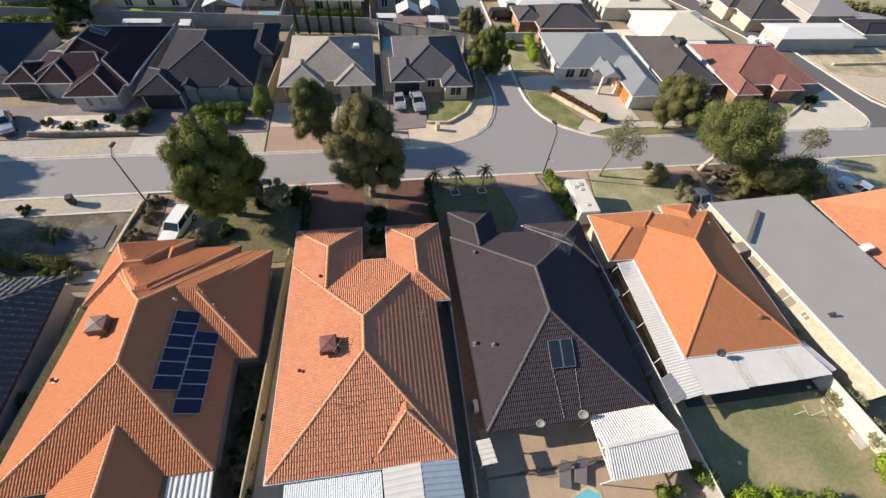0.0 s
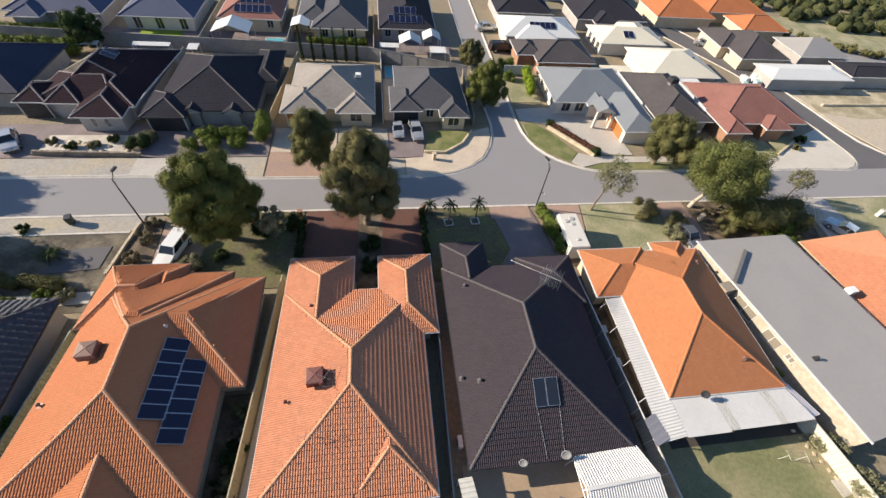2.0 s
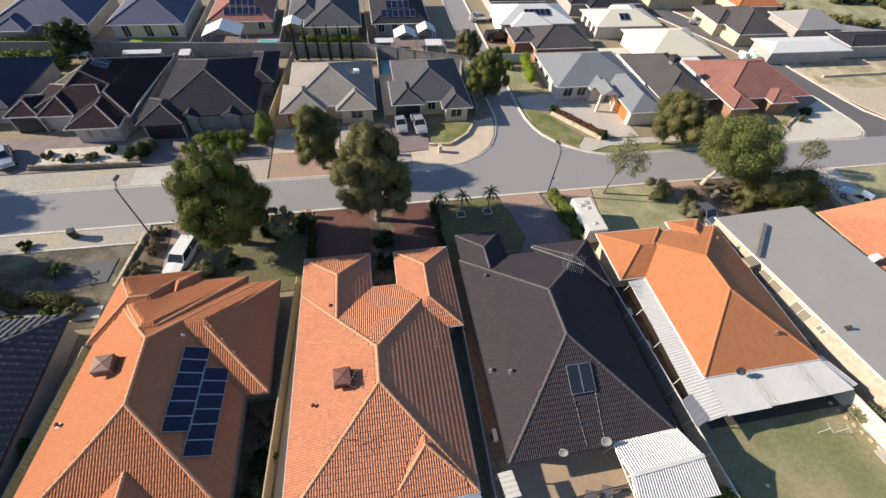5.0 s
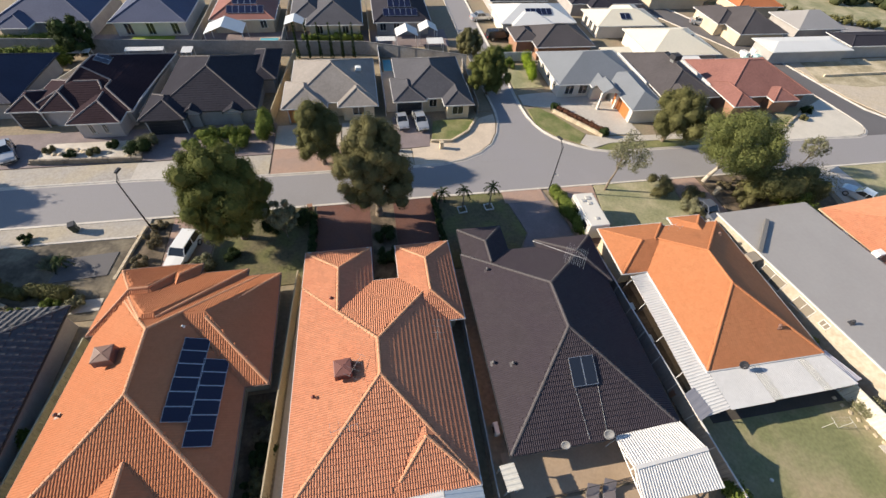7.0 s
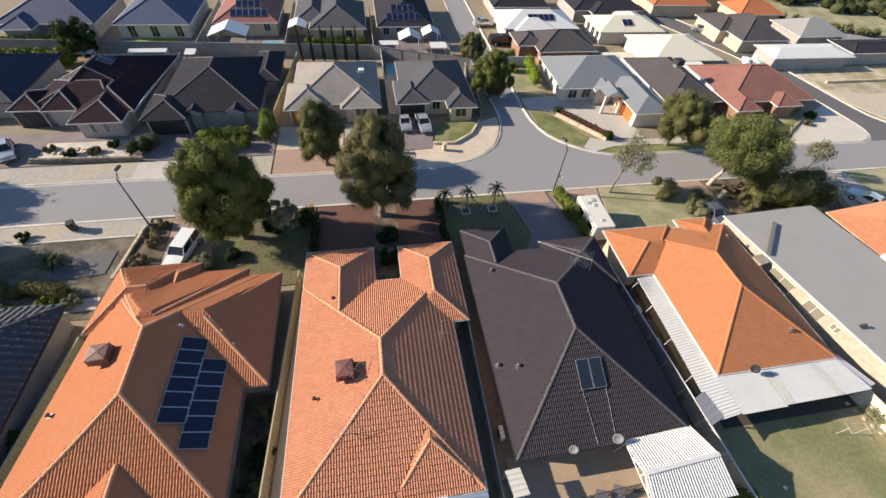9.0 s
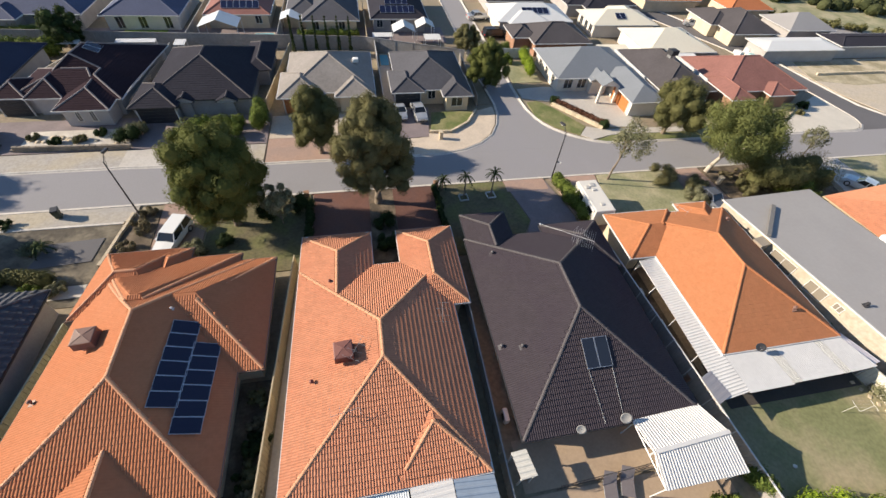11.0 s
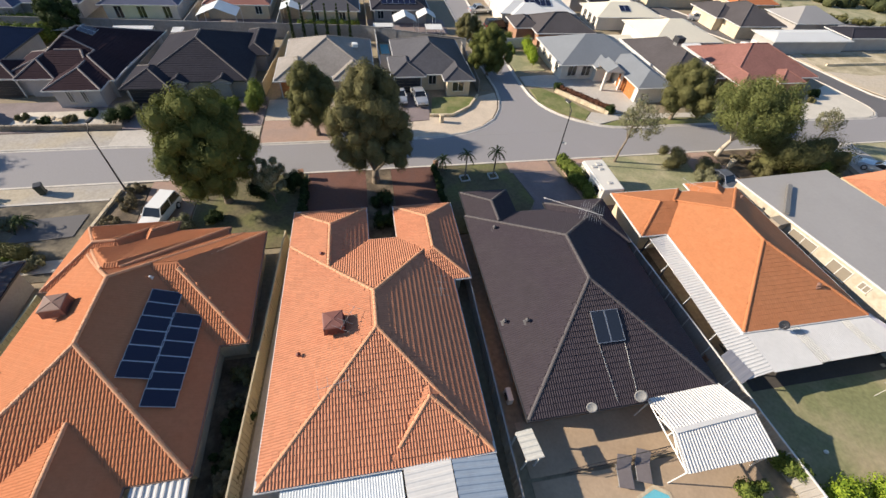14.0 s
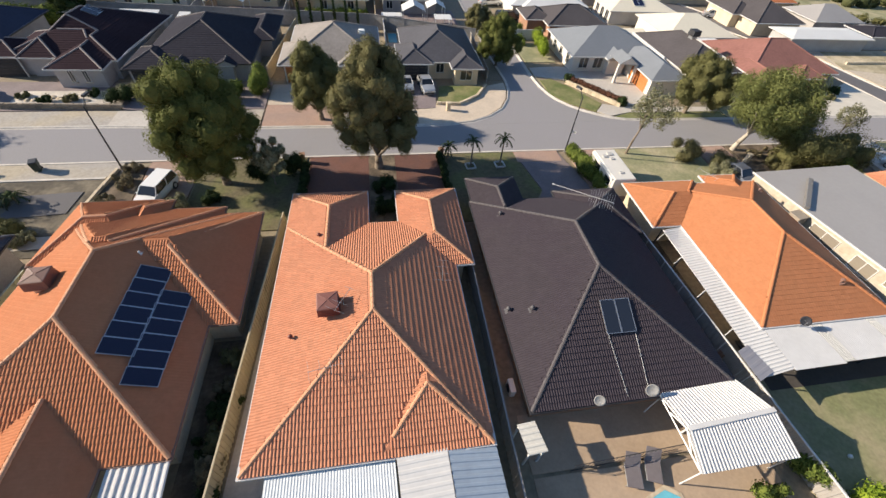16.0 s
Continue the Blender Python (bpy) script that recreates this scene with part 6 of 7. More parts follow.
beam(p, (23.65, 9.4, 2.12), (23.72, 22.1, 2.12))

p = thing("patio_roof", "ribbed pale blue and white patio roof behind an orange tiled house", "patio roof")
PALE_BLUE = mat("pale_blue_steel_sheet", (0.60, 0.64, 0.66), 0.45, var=0.12, bump=0.03)
sheet("pale_blue_sheet", p, [(-5.5, 7.45, 2.22), (-5.6, 0.5, 2.0), (0.9, 0.5, 2.0), (0.68, 7.45, 2.22)], PALE_BLUE, 0, 0.14, 0.012)
sheet("white_sheet", p, [(0.75, 7.35, 2.42), (3.3, 7.5, 2.46), (3.5, 0.5, 2.3), (1.1, 0.5, 2.2)], WHITE_METAL, 0, 0.4, 0.02)
sheet("blue_sheet", p, [(3.34, 7.5, 2.44), (5.85, 7.35, 2.3), (6.1, 0.5, 2.05), (3.54, 0.5, 2.28)], BLUE_METAL, 0, 0.36, 0.04)
posts(p, ((-4.9, 0.7), (0.9, 0.7), (6.0, 0.7), (-4.9, 7.4)), 2.0)
p = thing("patio_roof", "ribbed cream and grey patio roof behind a brown tiled house", "patio roof")
sheet("cream_sheet", p, [(-12.7, 8.75, 2.3), (-12.5, 2.0, 2.1), (-9.7, 2.0, 2.1), (-9.95, 8.75, 2.3)], WHITE_METAL, 0, 0.33, 0.06)
posts(p, ((-12.4, 2.2), (-9.8, 2.2)), 2.05)
sheet("grey_sheet", p, [(-22.0, 7.6, 2.2), (-22.0, 1.0, 2.1), (-19.6, 1.0, 2.1), (-19.6, 7.6, 2.2)], PALE_BLUE, 0, 0.33, 0.05)
ROOF_PALE = mat("weathered_pale_steel", (0.50, 0.49, 0.45), 0.6, var=0.2, bump=0.03)
p = thing("awning", "small pale ribbed awning over a side passage", "awning")
sheet("roof_sheet", p, [(7.3, 8.3, 2.0), (8.3, 8.35, 2.1), (8.55, 6.75, 2.1), (7.5, 6.7, 2.0)], ROOF_PALE, 0, 0.3, 0.03)
posts(p, ((7.4, 8.2), (7.6, 6.8), (8.4, 6.85)), 1.98)


def gable_shelter(x0, x1, y0, y1, z, rise, material, label, category="gazebo", ridge="y"):
    g = thing("shelter", label, category, None, "garden shelters")
    if ridge == "y":
        xm = (x0 + x1) / 2
        sheet("roof_sheet", g, [(x0, y0, z), (xm, y0, z + rise), (xm, y1, z + rise), (x0, y1, z)], material, 0, 0.4, 0.02)
        sheet("roof_sheet", g, [(xm + 0.01, y0, z + rise), (x1, y0, z), (x1, y1, z), (xm + 0.01, y1, z + rise)], material, 0, 0.4, 0.02)
    posts(g, ((x0 + 0.1, y0 + 0.1), (x1 - 0.1, y0 + 0.1), (x0 + 0.1, y1 - 0.1), (x1 - 0.1, y1 - 0.1)), z - 0.03)
    return g


gable_shelter(6.4, 10.2, 74.2, 77.4, 2.3, 0.9, R_WHITE, "white gabled garden shelter")
gable_shelter(10.6, 13.8, 76.0, 79.0, 2.3, 0.8, R_WHITE, "white gabled garden shelter beside another")
gable_shelter(-24.4, -18.4, 76.2, 80.4, 2.4, 1.1, PALE_BLUE, "pale blue gabled patio shelter")
gable_shelter(-12.2, -9.0, 79.4, 83.0, 2.4, 0.5, PALE_BLUE, "low pale shelter beside a grey roof")
for x0, x1, y0, y1, z, m_, lab in ((-43.2, -40.0, 72.2, 73.4, 1.6, R_WHITE, "small white lean-to by the back fence"), (-34.8, -29.4, 71.6, 72.6, 2.0, R_WHITE, "long white lean-to roof by the back fence"), (-27.2, -25.6, 71.8, 73.6, 1.5, R_WHITE, "white tank stand by the fence"), (40.8, 46.4, 66.6, 68.6, 2.1, R_CREAM, "cream patio roof between houses"), (41.0, 44.6, 64.6, 66.2, 2.1, R_WHITE, "white patio roof between houses"), (52.6, 57.4, 63.2, 64.8, 2.2, R_WHITE, "white patio roof between houses"), (11.6, 14.4, 72.6, 74.6, 1.7, R_WHITE, "small white shed roof"), (-52.0, -49.6, 71.2, 72.4, 1.2, R_WHITE, "white cover in a back garden"), (3.0, 6.4, 75.2, 76.6, 1.2, R_WHITE, "white pool cover box")):
    g = thing("lean_to", lab, "lean-to", None, "small white roofs")
    sheet("roof_sheet", g, [(x0, y0, z), (x1, y0, z), (x1, y1, z + 0.15), (x0, y1, z + 0.15)], m_, 1, 0.4, 0.02)
    posts(g, ((x0 + 0.1, y0 + 0.1), (x1 - 0.1, y0 + 0.1), (x0 + 0.1, y1 - 0.1), (x1 - 0.1, y1 - 0.1)), z)
fence((48.8, 64.6), (61.0, 64.6), 1.0, WHITE_METAL, "low white veranda rail")

g = gable_shelter(34.5, 37.3, 53.0, 56.2, 2.75, 0.85, R_G1, "slate roofed entrance porch with a white gable", "porch")
for x in (34.6, 37.2):
    part("pier", bevelled(x - 0.17, x + 0.17, 53.0, 53.35, 0, 2.72, 0.02, 1), WHITE_WALL, g)
bm = bmesh.new()
v_ = [bm.verts.new((x, y, z)) for y in (53.05, 53.2) for x, z in ((34.5, 2.7), (37.3, 2.7), (35.9, 3.55))]
bm.faces.new(v_[:3])
bm.faces.new(v_[3:][::-1])
for i in range(3):
    bm.faces.new((v_[i], v_[i + 3], v_[(i + 1) % 3 + 3], v_[(i + 1) % 3]))
part("gable_panel", bm, WHITE_WALL, g)

# pools
WATER = mat("pool_water", (0.16, 0.50, 0.60), 0.05, var=0.1, bump=0.05, spec=0.6)


def pool(pts, label):
    g = thing("swimming_pool", label, "pool")
    bm = bmesh.new()
    n = len(pts)
    cx, cy = sum(p[0] for p in pts) / n, sum(p[1] for p in pts) / n
    inn = [bm.verts.new((x, y, 0.12)) for x, y in pts]
    out = [bm.verts.new((cx + (x - cx) * 1.12, cy + (y - cy) * 1.12, 0.12)) for x, y in pts]
    low = [bm.verts.new((cx + (x - cx) * 1.12, cy + (y - cy) * 1.12, 0.05)) for x, y in pts]
    for i in range(n):
        j = (i + 1) % n
        bm.faces.new((inn[i], out[i], out[j], inn[j]))
        bm.faces.new((out[i], low[i], low[j], out[j]))
    part("coping", bm, LIMESTONE, g)
    bm = bmesh.new()
    bm.faces.new([bm.verts.new((x, y, 0.105)) for x, y in pts])
    part("water", bm, WATER, g)


pool([(13.9, 4.2), (15.0, 4.55), (15.7, 4.1), (15.6, 0.0), (13.0, 0.0), (12.9, 3.4)], "small blue swimming pool in beige paving")
pool(rect(-16.6, -13.6, 77.2, 79.8), "small blue swimming pool in a far back yard")
pool(rect(3.7, 5.0, 66.8, 70.6), "narrow blue lap pool behind a house")
slab("side_paving", rect(3.3, 5.0, 55.0, 66.6), 0.08, CONC, "pale paved side passage between houses", "path")


def lounger(x, y, turn):
    c = thing("sun_lounger", "faded grey sling sun lounger beside a pool", "lounger", pose(x, y, 0.09, 0, 0, turn), "sun loungers")
    sling = mat("grey_mesh_sling", (0.17, 0.15, 0.155), 0.7, var=0.2)
    bm = bmesh.new()
    box(bm, -0.42, 0.42, -0.75, 0.35, 0.30, 0.34)
    part("seat", bm, sling, c)
    bm = bmesh.new()
    box(bm, -0.42, 0.42, 0.0, 0.75, 0.0, 0.04, pose(0, 0.36, 0.31, 38))
    part("backrest", bm, sling, c)
    for sx in (-0.43, 0.43):
        bm = bmesh.new()
        tube(bm, (sx, -0.75, 0.31), (sx, 0.5, 0.31), 0.022, 0.022, 6)
        part("side_rail", bm, GALV, c)
        for yy in (-0.65, 0.3):
            bm = bmesh.new()
            tube(bm, (sx, yy, 0.0), (sx, yy, 0.3), 0.018, 0.018, 6)
            part("leg", bm, GALV, c)


lounger(13.5, 5.5, -16)
lounger(14.75, 5.6, -20)
f = thing("pool_fence", "low dark metal pool fence across a patio", "fence")
for k in range(25):
    bm = bmesh.new()
    tube(bm, (10.2 + 0.27 * k, 6.1 + 0.01 * k, 0.1), (10.2 + 0.27 * k, 6.1 + 0.01 * k, 1.15), 0.012, 0.012, 4)
    part("bar", bm, DARK_METAL, f)
for z in (0.22, 1.15):
    bm = bmesh.new()
    tube(bm, (10.1, 6.1, z), (16.8, 6.35, z), 0.022, 0.022, 6)
    part("rail", bm, DARK_METAL, f)

c = thing("clothes_line", "pale folding clothes line frame on a back lawn", "clothes line", pose(34.6, 7.2, 0.07, 0, 0, -8))
for sx in (-0.75, 0.75):
    bm = bmesh.new()
    tube(bm, (sx, 0, 0), (sx, 0, 1.25), 0.02, 0.02, 8)
    part("post", bm, ROOF_PALE, c)
    bm = bmesh.new()
    tube(bm, (sx, -0.4, 1.25), (sx, 0.4, 1.25), 0.014, 0.014, 6)
    part("arm", bm, ROOF_PALE, c)
for k in range(4):
    bm = bmesh.new()
    tube(bm, (-0.75, -0.36 + 0.24 * k, 1.25), (0.75, -0.36 + 0.24 * k, 1.25), 0.005, 0.005, 4)
    part("line", bm, ROOF_PALE, c)
b = thing("ball", "small white ball lying on a back lawn", "ball", pose(27.07, 4.63, 0.2))
bm = bmesh.new()
bmesh.ops.create_icosphere(bm, subdivisions=3, radius=0.13)
part("shell", bm, WHITE_PLASTIC, b, smooth=True)
slab("lawn_slab", [(37.3, 5.4), (38.5, 5.5), (38.7, 4.4), (37.5, 4.2)], 0.11, CONC, "small pale concrete slab at a lawn's corner", "slab", 0.1)
for i in range(7):
    r = thing("edging_stone", "pale flat edging stone along a fence", "stone", pose(36.7 + 0.2 * i, 9.2 - 0.62 * i, 0.07, 0, 0, 20 * i), "pale edging stones")
    part("stone", bevelled(-0.16, 0.16, -0.12, 0.12, 0, 0.09, 0.03, 2), LIMESTONE, r)

# ---- vehicles ----
def paint(name, color, metal=0.2):
    return mat(name, color, 0.25, metal=metal, var=0.04, bump=0.0, spec=0.6)


def car(x, y, turn, colour, label, length=4.5, width=1.8, height=1.5, kind="hatch", z=0.11):
    """A parked car: nose towards local -y; body shell, glasshouse, four wheels, lights, mirrors."""
    c = thing("car", label, "car", pose(x, y, z, 0, 0, turn), "parked cars")
    L, w = length / 2, width / 2
    hood = 0.62 if kind != "van" else 0.72
    # side outline of the body: (y, z) from nose to tail
    prof = [(-L, 0.42), (-L + 0.04, hood), (-L + 0.25, hood + 0.13), (-L * 0.45, hood + 0.27), (L - 0.2, hood + 0.33), (L - 0.04, hood + 0.2), (L, 0.42)]
    bm = bmesh.new()
    rings = []
    for yy, zz in prof:
        k = 0.86 if abs(yy) > L - 0.1 else (0.95 if abs(yy) > L - 0.4 else 1.0)
        rings.append([bm.verts.new((sx * w * kk * k, yy, z)) for sx, kk, z in ((-1, 0.92, 0.22), (-1, 1.0, min(0.5, zz)), (-1, 0.93, zz), (0, 0, zz + 0.03), (1, 0.93, zz), (1, 1.0, min(0.5, zz)), (1, 0.92, 0.22))])
    for a, b in zip(rings, rings[1:]):
        for i in range(6):
            bm.faces.new((a[i], a[i + 1], b[i + 1], b[i]))
        bm.faces.new((a[6], a[0], b[0], b[6]))
    bm.faces.new(rings[0][::-1])
    bm.faces.new(rings[-1])
    bmesh.ops.recalc_face_normals(bm, faces=bm.faces[:])
    part("body", bm, colour, c, smooth=False)
    # cabin
    zb = hood + 0.28
    if kind == "van":
        hood, zb = 0.68, 0.96
    front, rear = (-L * 0.42, L * 0.62) if kind == "hatch" else ((-L * (0.5 if kind == "suv" else 0.54), L - 0.12) if kind in ("suv", "van") else (-L * 0.44, L - 0.16))
    fr_top, re_top = front + (0.85 if kind == "van" else 0.65), rear - (0.45 if kind == "hatch" else 0.2)
    def shell(y0, y1, yt0, yt1, wb, wt, z0, z1):
        bm = bmesh.new()
        lo = [bm.verts.new(p) for p in ((-wb, y0, z0), (wb, y0, z0), (wb, y1, z0), (-wb, y1, z0))]
        hi = [bm.verts.new(p) for p in ((-wt, yt0, z1), (wt, yt0, z1), (wt, yt1, z1), (-wt, yt1, z1))]
        for i in range(4):
            j = (i + 1) % 4
            bm.faces.new((lo[i], lo[j], hi[j], hi[i]))
        bm.faces.new(hi)
        bmesh.ops.bevel(bm, geom=[e for e in bm.edges], offset=0.05, segments=2, affect="EDGES")
        return bm
    part("glasshouse", shell(front, rear, fr_top, re_top, w * 0.92, w * 0.76, zb - 0.05, height - 0.05), GLASS_DK, c, "dark tinted windows")
    bm = bevelled(-w * 0.75, w * 0.75, fr_top - 0.04, re_top + 0.04, height - 0.075, height, 0.03, 2)
    part("roof_panel", bm, colour, c)
    for sx in (-1, 1):
        for y0, y1 in ((front + 0.02, fr_top), (rear - 0.02, re_top), ((front + rear) / 2 + 0.1, (fr_top + re_top) / 2 + 0.1)):
            bm = bmesh.new()
            tube(bm, (sx * w * 0.915, y0, zb - 0.02), (sx * w * 0.765, y1, height - 0.04), 0.045, 0.04, 6)
            part("pillar", bm, colour, c)
        bm = bevelled(sx * w * 1.0 - 0.09, sx * w * 1.0 + 0.09, front + 0.15, front + 0.27, zb - 0.02, zb + 0.13, 0.03, 1)
        part("mirror", bm, colour, c)
        bm = bevelled(sx * w * 0.62 - 0.2, sx * w * 0.62 + 0.2, -L - 0.015, -L + 0.12, hood - 0.14, hood + 0.02, 0.03, 1)
        part("headlight", bm, ALU, c, "clear headlight")
        bm = bevelled(sx * w * 0.68 - 0.14, sx * w * 0.68 + 0.14, L - 0.1, L + 0.012, hood - 0.08, hood + 0.14, 0.03, 1)
        part("tail_light", bm, mat("red_lens", (0.35, 0.02, 0.02), 0.2, var=0.05, bump=0), c, "red tail light")
        for yy in (-L * 0.62, L * 0.6):
            bm = bmesh.new()
            tube(bm, (sx * (w - 0.2), yy, 0.31), (sx * (w + 0.01), yy, 0.31), 0.32, 0.32, 16)
            wh = part("wheel", bm, BLACK, c)
            bm = bmesh.new()
            tube(bm, (sx * (w + 0.012), yy, 0.31), (sx * (w + 0.022), yy, 0.31), 0.2, 0.17, 12)
            part("rim", bm, ALU, wh)
    bm = bevelled(-w * 0.8, w * 0.8, -L - 0.03, -L + 0.1, 0.25, 0.45, 0.04, 1)
    part("bumper", bm, BLACK, c)
    return c


WHITE_CAR, SILVER_CAR, BLUE_CAR, DARK_CAR = paint("white_car_paint", (0.75, 0.75, 0.74), 0.0), paint("silver_car_paint", (0.5, 0.51, 0.52), 0.5), paint("blue_grey_car_paint", (0.16, 0.18, 0.23), 0.4), paint("black_car_paint", (0.02, 0.02, 0.022), 0.2)
car(-18.2, 31.5, -14, WHITE_CAR, "white station wagon parked on a driveway", 4.7, 1.76, 1.5, "wagon")
car(38.3, 30.6, 10, BLUE_CAR, "blue grey hatchback parked beside a house", 4.1, 1.7, 1.48)
car(59.8, 30.7, 205, paint("pale_blue_car_paint", (0.52, 0.60, 0.68)), "pale blue hatchback parked in front of an orange roof", 4.3, 1.75, 1.45)
car(7.6, 51.6, 6, SILVER_CAR, "silver sedan parked on a grey driveway", 4.3, 1.68, 1.4)
car(5.1, 51.7, 4, SILVER_CAR, "small silver car parked before a garage", 3.5, 1.55, 1.4)
car(-41.4, 49.4, 30, SILVER_CAR, "silver car parked on a shaded forecourt", 4.5, 1.8, 1.45)
car(25.6, 77.8, 96, DARK_CAR, "black utility parked across a side driveway", 5.0, 1.85, 1.6, "suv")
car(24.2, 86.4, 100, SILVER_CAR, "silver car parked by the side street", 4.4, 1.8, 1.45)
car(70.6, 82.6, 60, SILVER_CAR, "pale car parked on the curving street", 4.5, 1.8, 1.45, z=0.02)

# caravan
c = thing("caravan", "white caravan with roof hatches parked on pink paving", "caravan", pose(23.2, 30.6, 0.11, 0, 0, 0))
bm = bevelled(-1.1, 1.1, -2.5, 2.4, 0.5, 2.55, 0.12, 3)
body = part("body", bm, mat("cream_gelcoat", (0.66, 0.63, 0.57), 0.4, var=0.1, bump=0.02), c)
for xx, yy, hw in ((-0.45, 1.2, 0.22), (0.2, 1.55, 0.26), (0.1, 0.75, 0.2), (0.0, -1.5, 0.18)):
    bm = bevelled(xx - hw, xx + hw, yy - hw, yy + hw, 2.555, 2.64, 0.03, 1)
    part("roof_hatch", bm, mat("grey_hatch", (0.45, 0.44, 0.42), 0.5, var=0.1), c)
for sx in (-1, 1):
    for y0, y1 in ((-1.9, -0.9), (0.3, 1.5)):
        bm = bmesh.new()
        box(bm, sx * 1.105 - 0.012, sx * 1.105 + 0.012, y0, y1, 1.45, 2.05)
        part("window", bm, GLASS_DK, c)
    bm = bmesh.new()
    tube(bm, (sx * 0.9, 0, 0.33), (sx * 1.1, 0, 0.33), 0.33, 0.33, 16)
    part("wheel", bm, BLACK, c)
    bm = bmesh.new()
    box(bm, sx * 1.108 - 0.008, sx * 1.108 + 0.008, -2.3, 2.2, 1.0, 1.12)
    part("stripe", bm, BLUE_METAL, c)
bm = bmesh.new()
tube(bm, (-0.5, 2.35, 0.55), (0, 3.5, 0.5), 0.05, 0.05, 6)
tube(bm, (0.5, 2.35, 0.55), (0, 3.5, 0.5), 0.05, 0.05, 6)
part("drawbar", bm, DARK_METAL, c)
bm = bevelled(-0.9, 0.9, 2.41, 2.46, 1.5, 2.2, 0.02, 1)
part("front_window", bm, GLASS_DK, c)
bm = bmesh.new()
tube(bm, (-1.2, -2.3, 2.42), (-1.2, 2.2, 2.42), 0.09, 0.09, 10)
part("awning_roll", bm, WHITE_METAL, c, "white rolled awning along the side")
for yy in (-2.2, 2.1):
    bm = bmesh.new()
    tube(bm, (-1.2, yy, 2.4), (-1.16, yy, 0.7), 0.03, 0.03, 6)
    part("awning_arm", bm, WHITE_METAL, c)


# ---- street furniture ----
def street_lamp(x, y, h, turn, sign=False):
    c = thing("street_lamp", "slim dark steel street lamp with a short arm beside the kerb", "street lamp", pose(x, y, 0.08, 0, 0, turn), "street lamps")
    bm = bmesh.new()
    tube(bm, (0, 0, 0), (0, 0, h), 0.085, 0.05, 10)
    part("pole", bm, DARK_METAL, c)
    bm = bmesh.new()
    tube(bm, (0, 0, h - 0.12), (0.55, 0, h + 0.55), 0.035, 0.03, 8)
    part("arm", bm, DARK_METAL, c)
    bm = bmesh.new()
    tube(bm, (0, 0, h - 0.75), (0.42, 0, h + 0.3), 0.015, 0.015, 6)
    part("stay", bm, DARK_METAL, c)
    bm = bevelled(0.45, 1.15, -0.14, 0.14, h + 0.5, h + 0.68, 0.05, 2)
    hd = part("lamp_head", bm, DARK_METAL, c)
    bm = bmesh.new()
    box(bm, 0.55, 1.05, -0.1, 0.1, h + 0.47, h + 0.496)
    part("lens", bm, WHITE_PLASTIC, hd)
    bm = bmesh.new()
    tube(bm, (0, 0, 0), (0, 0, 0.25), 0.13, 0.12, 10)
    part("base_sleeve", bm, GALV, c)
    if sign:
        bm = bmesh.new()
        box(bm, -0.5, 0.02, -0.1, -0.085, 2.4, 2.6, pose(0, 0, 0, 0, 0, 30))
        part("sign_plate", bm, WHITE_METAL, c, "plain white street sign plate")


street_lamp(-22.1, 35.2, 6.5, 80)
street_lamp(21.1, 36.5, 6.3, 110, True)


def bin_(x, y, turn, lid):
    c = thing("wheelie_bin", "dark green wheeled rubbish bin on the verge", "bin", pose(x, y, 0.1, 0, 0, turn), "wheeled bins")
    bm = bmesh.new()
    lo = [bm.verts.new((sx * 0.23, sy * 0.26, 0.06)) for sx, sy in ((-1, -1), (1, -1), (1, 1), (-1, 1))]
    hi = [bm.verts.new((sx * 0.29, sy * 0.36, 0.95)) for sx, sy in ((-1, -1), (1, -1), (1, 1), (-1, 1))]
    for i in range(4):
        bm.faces.new((lo[i], lo[(i + 1) % 4], hi[(i + 1) % 4], hi[i]))
    bm.faces.new(lo[::-1])
    part("body", bm, mat("dark_green_plastic", (0.02, 0.035, 0.025), 0.5, var=0.1), c)
    part("lid", bevelled(-0.31, 0.31, -0.38, 0.4, 0.95, 1.05, 0.03, 1), lid, c)
    for sx in (-0.24, 0.24):
        bm = bmesh.new()
        tube(bm, (sx - 0.03, 0.3, 0.1), (sx + 0.03, 0.3, 0.1), 0.1, 0.1, 10)
        part("wheel", bm, BLACK, c)
    bm = bmesh.new()
    tube(bm, (-0.2, 0.44, 0.98), (0.2, 0.44, 0.98), 0.018, 0.018, 6)
    part("handle", bm, BLACK, c)


bin_(-29.3, 35.9, 20, DARK_METAL)
shrub(-33.4, 35.0, 1.2, 0.7, L_DARK, "dark low plant on the sandy verge", 401, 300)


def letterbox(x, y, material, label="small rendered letterbox pillar by the verge"):
    c = thing("letterbox", label, "letterbox", pose(x, y, 0.08, 0, 0, 10), "letterboxes")
    part("pillar", bevelled(-0.22, 0.22, -0.22, 0.22, 0, 0.95, 0.02, 1), material, c)
    part("cap", bevelled(-0.27, 0.27, -0.27, 0.27, 0.952, 1.03, 0.02, 1), material, c)
    bm = bmesh.new()
    box(bm, -0.14, 0.14, 0.222, 0.235, 0.66, 0.76)
    part("slot", bm, DARK_METAL, c)


for x, y, m_ in ((41.6, 33.6, LIMESTONE), (-6.4, 36.0, BRICK_WALL), (7.3, 36.3, BRICK_WALL), (67.8, 33.4, WHITE_WALL), (9.6, 45.9, LIMESTONE), (3.4, 46.0, LIMESTONE)):
    letterbox(x, y, m_)
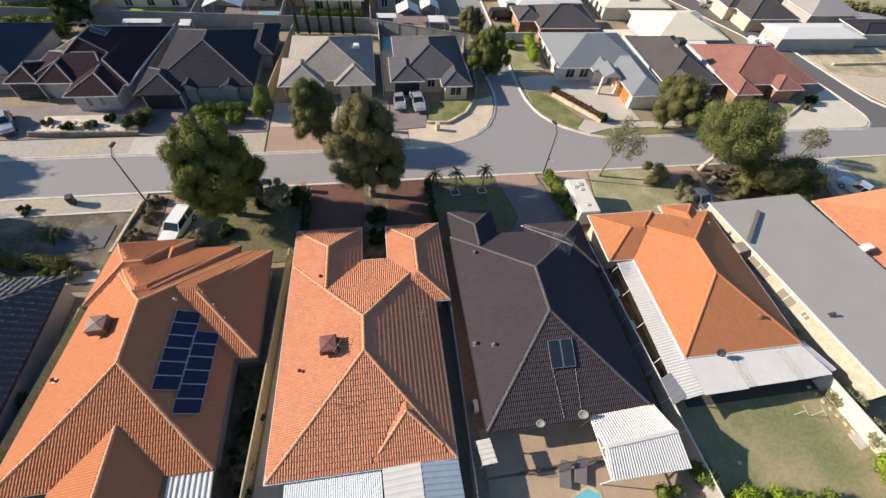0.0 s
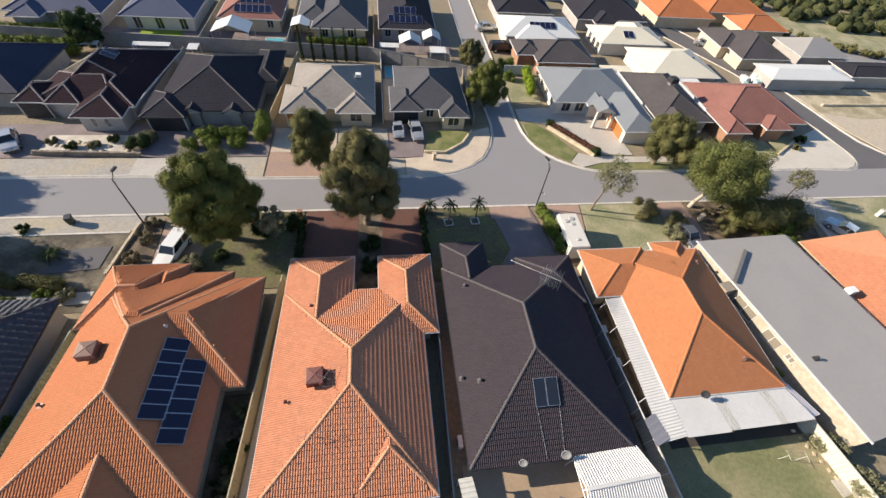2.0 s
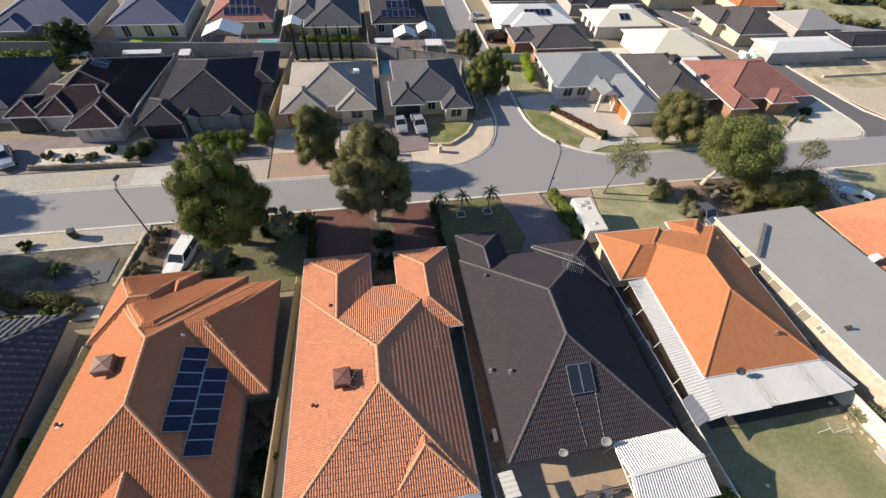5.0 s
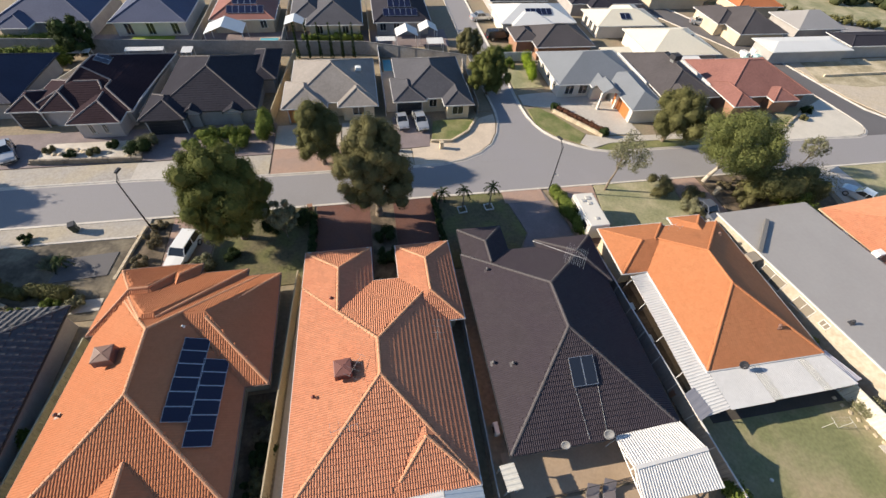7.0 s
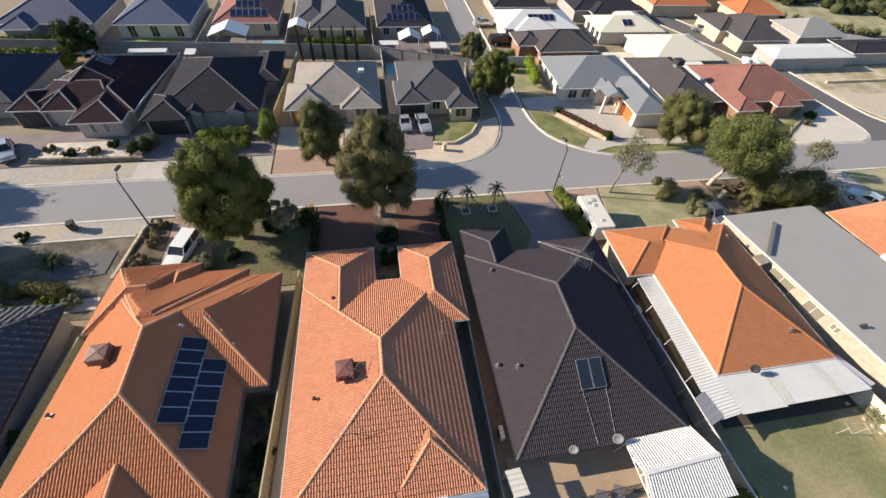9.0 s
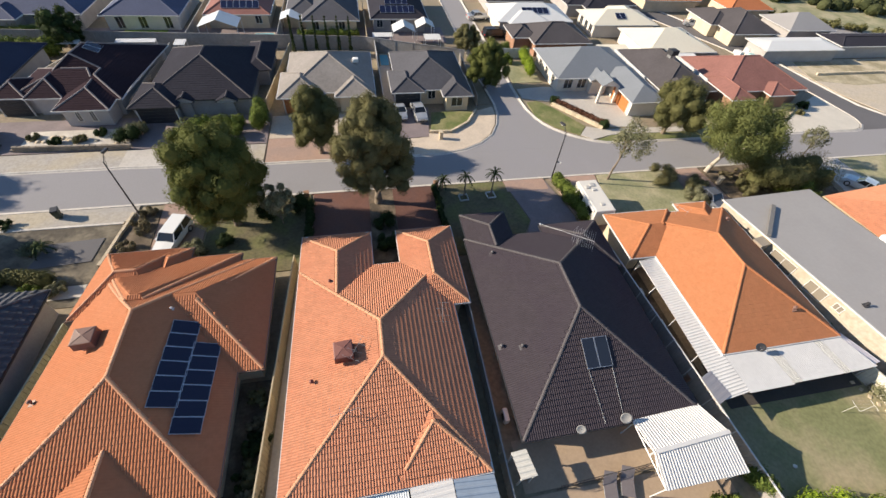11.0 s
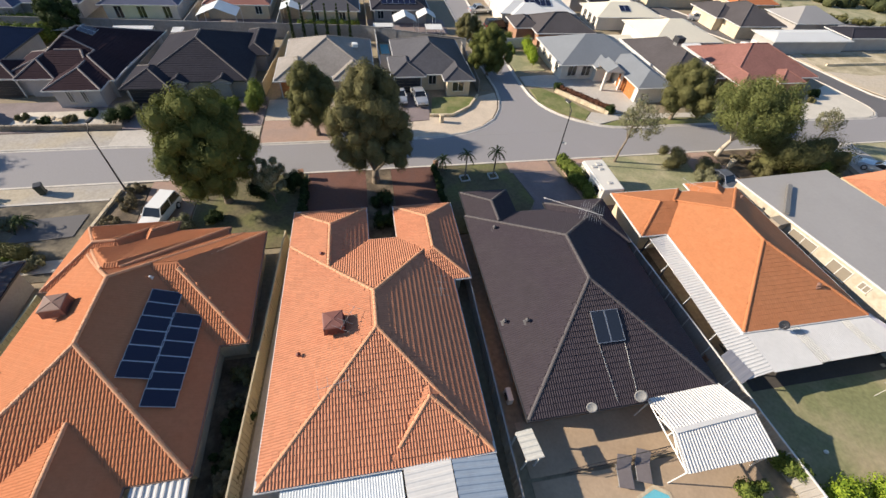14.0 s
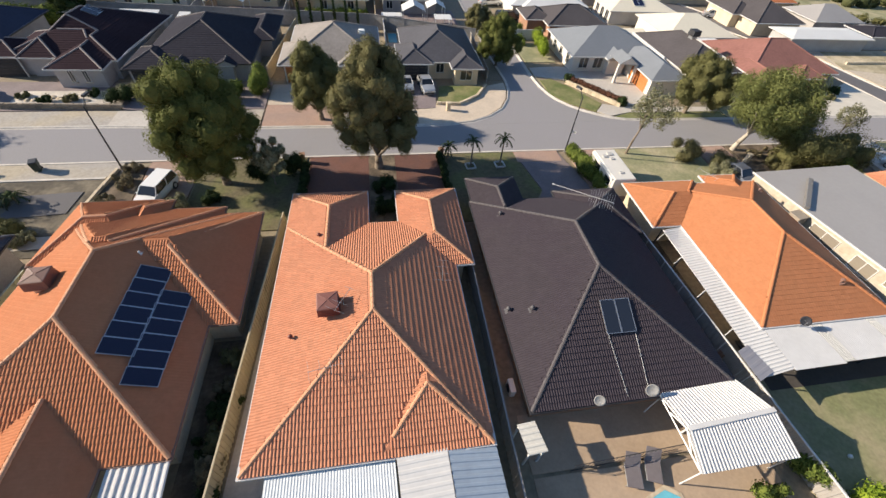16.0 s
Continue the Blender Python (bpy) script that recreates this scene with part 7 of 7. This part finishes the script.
# side gate, tank and odds and ends beside the houses
def crate(x, y, z, w, d, h, material, label, category):
    c = thing("stored_box", label, category, pose(x, y, z, 0, 0, random.uniform(-12, 12)), "stored goods")
    part("body", bevelled(-w / 2, w / 2, -d / 2, d / 2, 0, h * 0.9, 0.02, 1), material, c)
    part("lid", bevelled(-w / 2 - 0.02, w / 2 + 0.02, -d / 2 - 0.02, d / 2 + 0.02, h * 0.9 + 0.003, h, 0.015, 1), material, c)


for i in range(9):
    crate(23.0 + 0.35 * random.random(), 11.6 + 1.15 * i, 0.07, 0.5, 0.7, 0.5 + 0.3 * random.random(), (BRICK_WALL, WHITE_PLASTIC, DARK_METAL)[i % 3], "storage box kept in a narrow side passage", "box")
for i in range(4):
    crate(40.6 + 0.5 * i, 9.6 - 0.5 * i, 0.06, 0.9, 1.1, 0.7, (BRICK_WALL, DARK_METAL)[i % 2], "dark lidded bin behind a grey roofed house", "box")
for i in range(8):
    crate(69.6 + 0.75 * i, 66.6 + 1.3 * (i % 3), 0.08, 0.9, 1.1, 0.6 + 0.4 * (i % 2), (mat("turquoise_tarpaulin", (0.36, 0.55, 0.54), 0.7, var=0.2), WHITE_PLASTIC, WHITE_METAL)[i % 3], "wrapped pallet of building goods beside a white roof", "pallet")
ac = thing("air_conditioner", "white air conditioner unit beside a wall", "air conditioner", pose(8.0, 11.0, 0.07))
part("case", bevelled(-0.18, 0.18, -0.45, 0.45, 0.05, 0.75, 0.03, 1), WHITE_PLASTIC, ac)
bm = bmesh.new()
tube(bm, (-0.185, 0, 0.4), (-0.2, 0, 0.4), 0.28, 0.28, 16)
part("grille", bm, DARK_METAL, ac)
stack = thing("chimney", "rendered flue shaft against a cream brick wall", "chimney", pose(37.0, 22.3, 0, 0, 0, 9.5))
part("shaft", bevelled(-0.75, 0.35, -0.5, 0.5, 0, 2.62, 0.02, 1), mat("taupe_render", (0.30, 0.26, 0.21), 0.85, var=0.2), stack)
part("cap", bevelled(-0.8, 0.4, -0.55, 0.55, 2.624, 2.7, 0.02, 1), mat("taupe_render", (0.30, 0.26, 0.21), 0.85, var=0.2), stack)
duct = thing("roof_duct", "long grey steel duct lying across a steel roof", "duct", pose(37.3, 22.5, 3.12, 0, -1, 46))
part("duct", bevelled(0, 5.2, -0.2, 0.2, 0, 0.2, 0.02, 1), mat("duct_steel", (0.16, 0.155, 0.15), 0.55, var=0.12), duct)
for k in range(4):
    part("strap", bevelled(0.6 + 1.2 * k, 0.66 + 1.2 * k, -0.22, 0.22, -0.02, 0.22, 0.01, 1), mat("duct_steel", (0.16, 0.155, 0.15), 0.55, var=0.12), duct)
fence((49.3, 13.0), (49.2, 27.4), 1.8, FENCE_CREAM, "cream sheet fence between a steel roof and an orange roof")
for x, y, w_ in ((50.2, 20.8, 1.1), (50.2, 19.2, 0.8), (50.25, 24.2, 0.8)):
    u = thing("air_conditioner", "white rounded air conditioner on a fence line", "air conditioner", pose(x - 0.75, y, 1.5, 0, 0, 0), "air conditioners")
    part("case", bevelled(-0.45, 0.45, -w_ / 2, w_ / 2, 0, 0.8, 0.1, 2), WHITE_PLASTIC, u)
    part("stand", bevelled(-0.4, 0.4, -w_ / 2 + 0.1, w_ / 2 - 0.1, -1.46, -0.004, 0.02, 1), GALV, u)
for i in range(14):
    x, y = -37.6 + 10.6 * random.random(), 47.9 + 2.6 * random.random()
    r = thing("garden_stone", "pale rounded boulder in a pebble garden", "stone", pose(x, y, 0.1, 0, 0, 360 * random.random()), "pale garden stones")
    bm = bmesh.new()
    bmesh.ops.create_icosphere(bm, subdivisions=2, radius=0.35)
    for v in bm.verts:
        v.co *= 1 + 0.25 * noise.noise(v.co * 2 + Vector((i, 0, 0)))
        v.co.z *= 0.55
    part("stone", bm, LIMESTONE, r, smooth=True)
slab("pebble_garden", rect(-38.0, -26.8, 47.6, 51.2), 0.12, mat("pale_pebbles", (0.55, 0.50, 0.43), 0.95, var=0.5, big=0.6, small=9.0, bump=0.8), "pale pebble front garden", "garden")

# ---- single roof tiles ----
for me_, roof_, m_ in LATE:
    o = new("roof_tile", me_)
    o.parent = roof_
    o.matrix_basis = m_
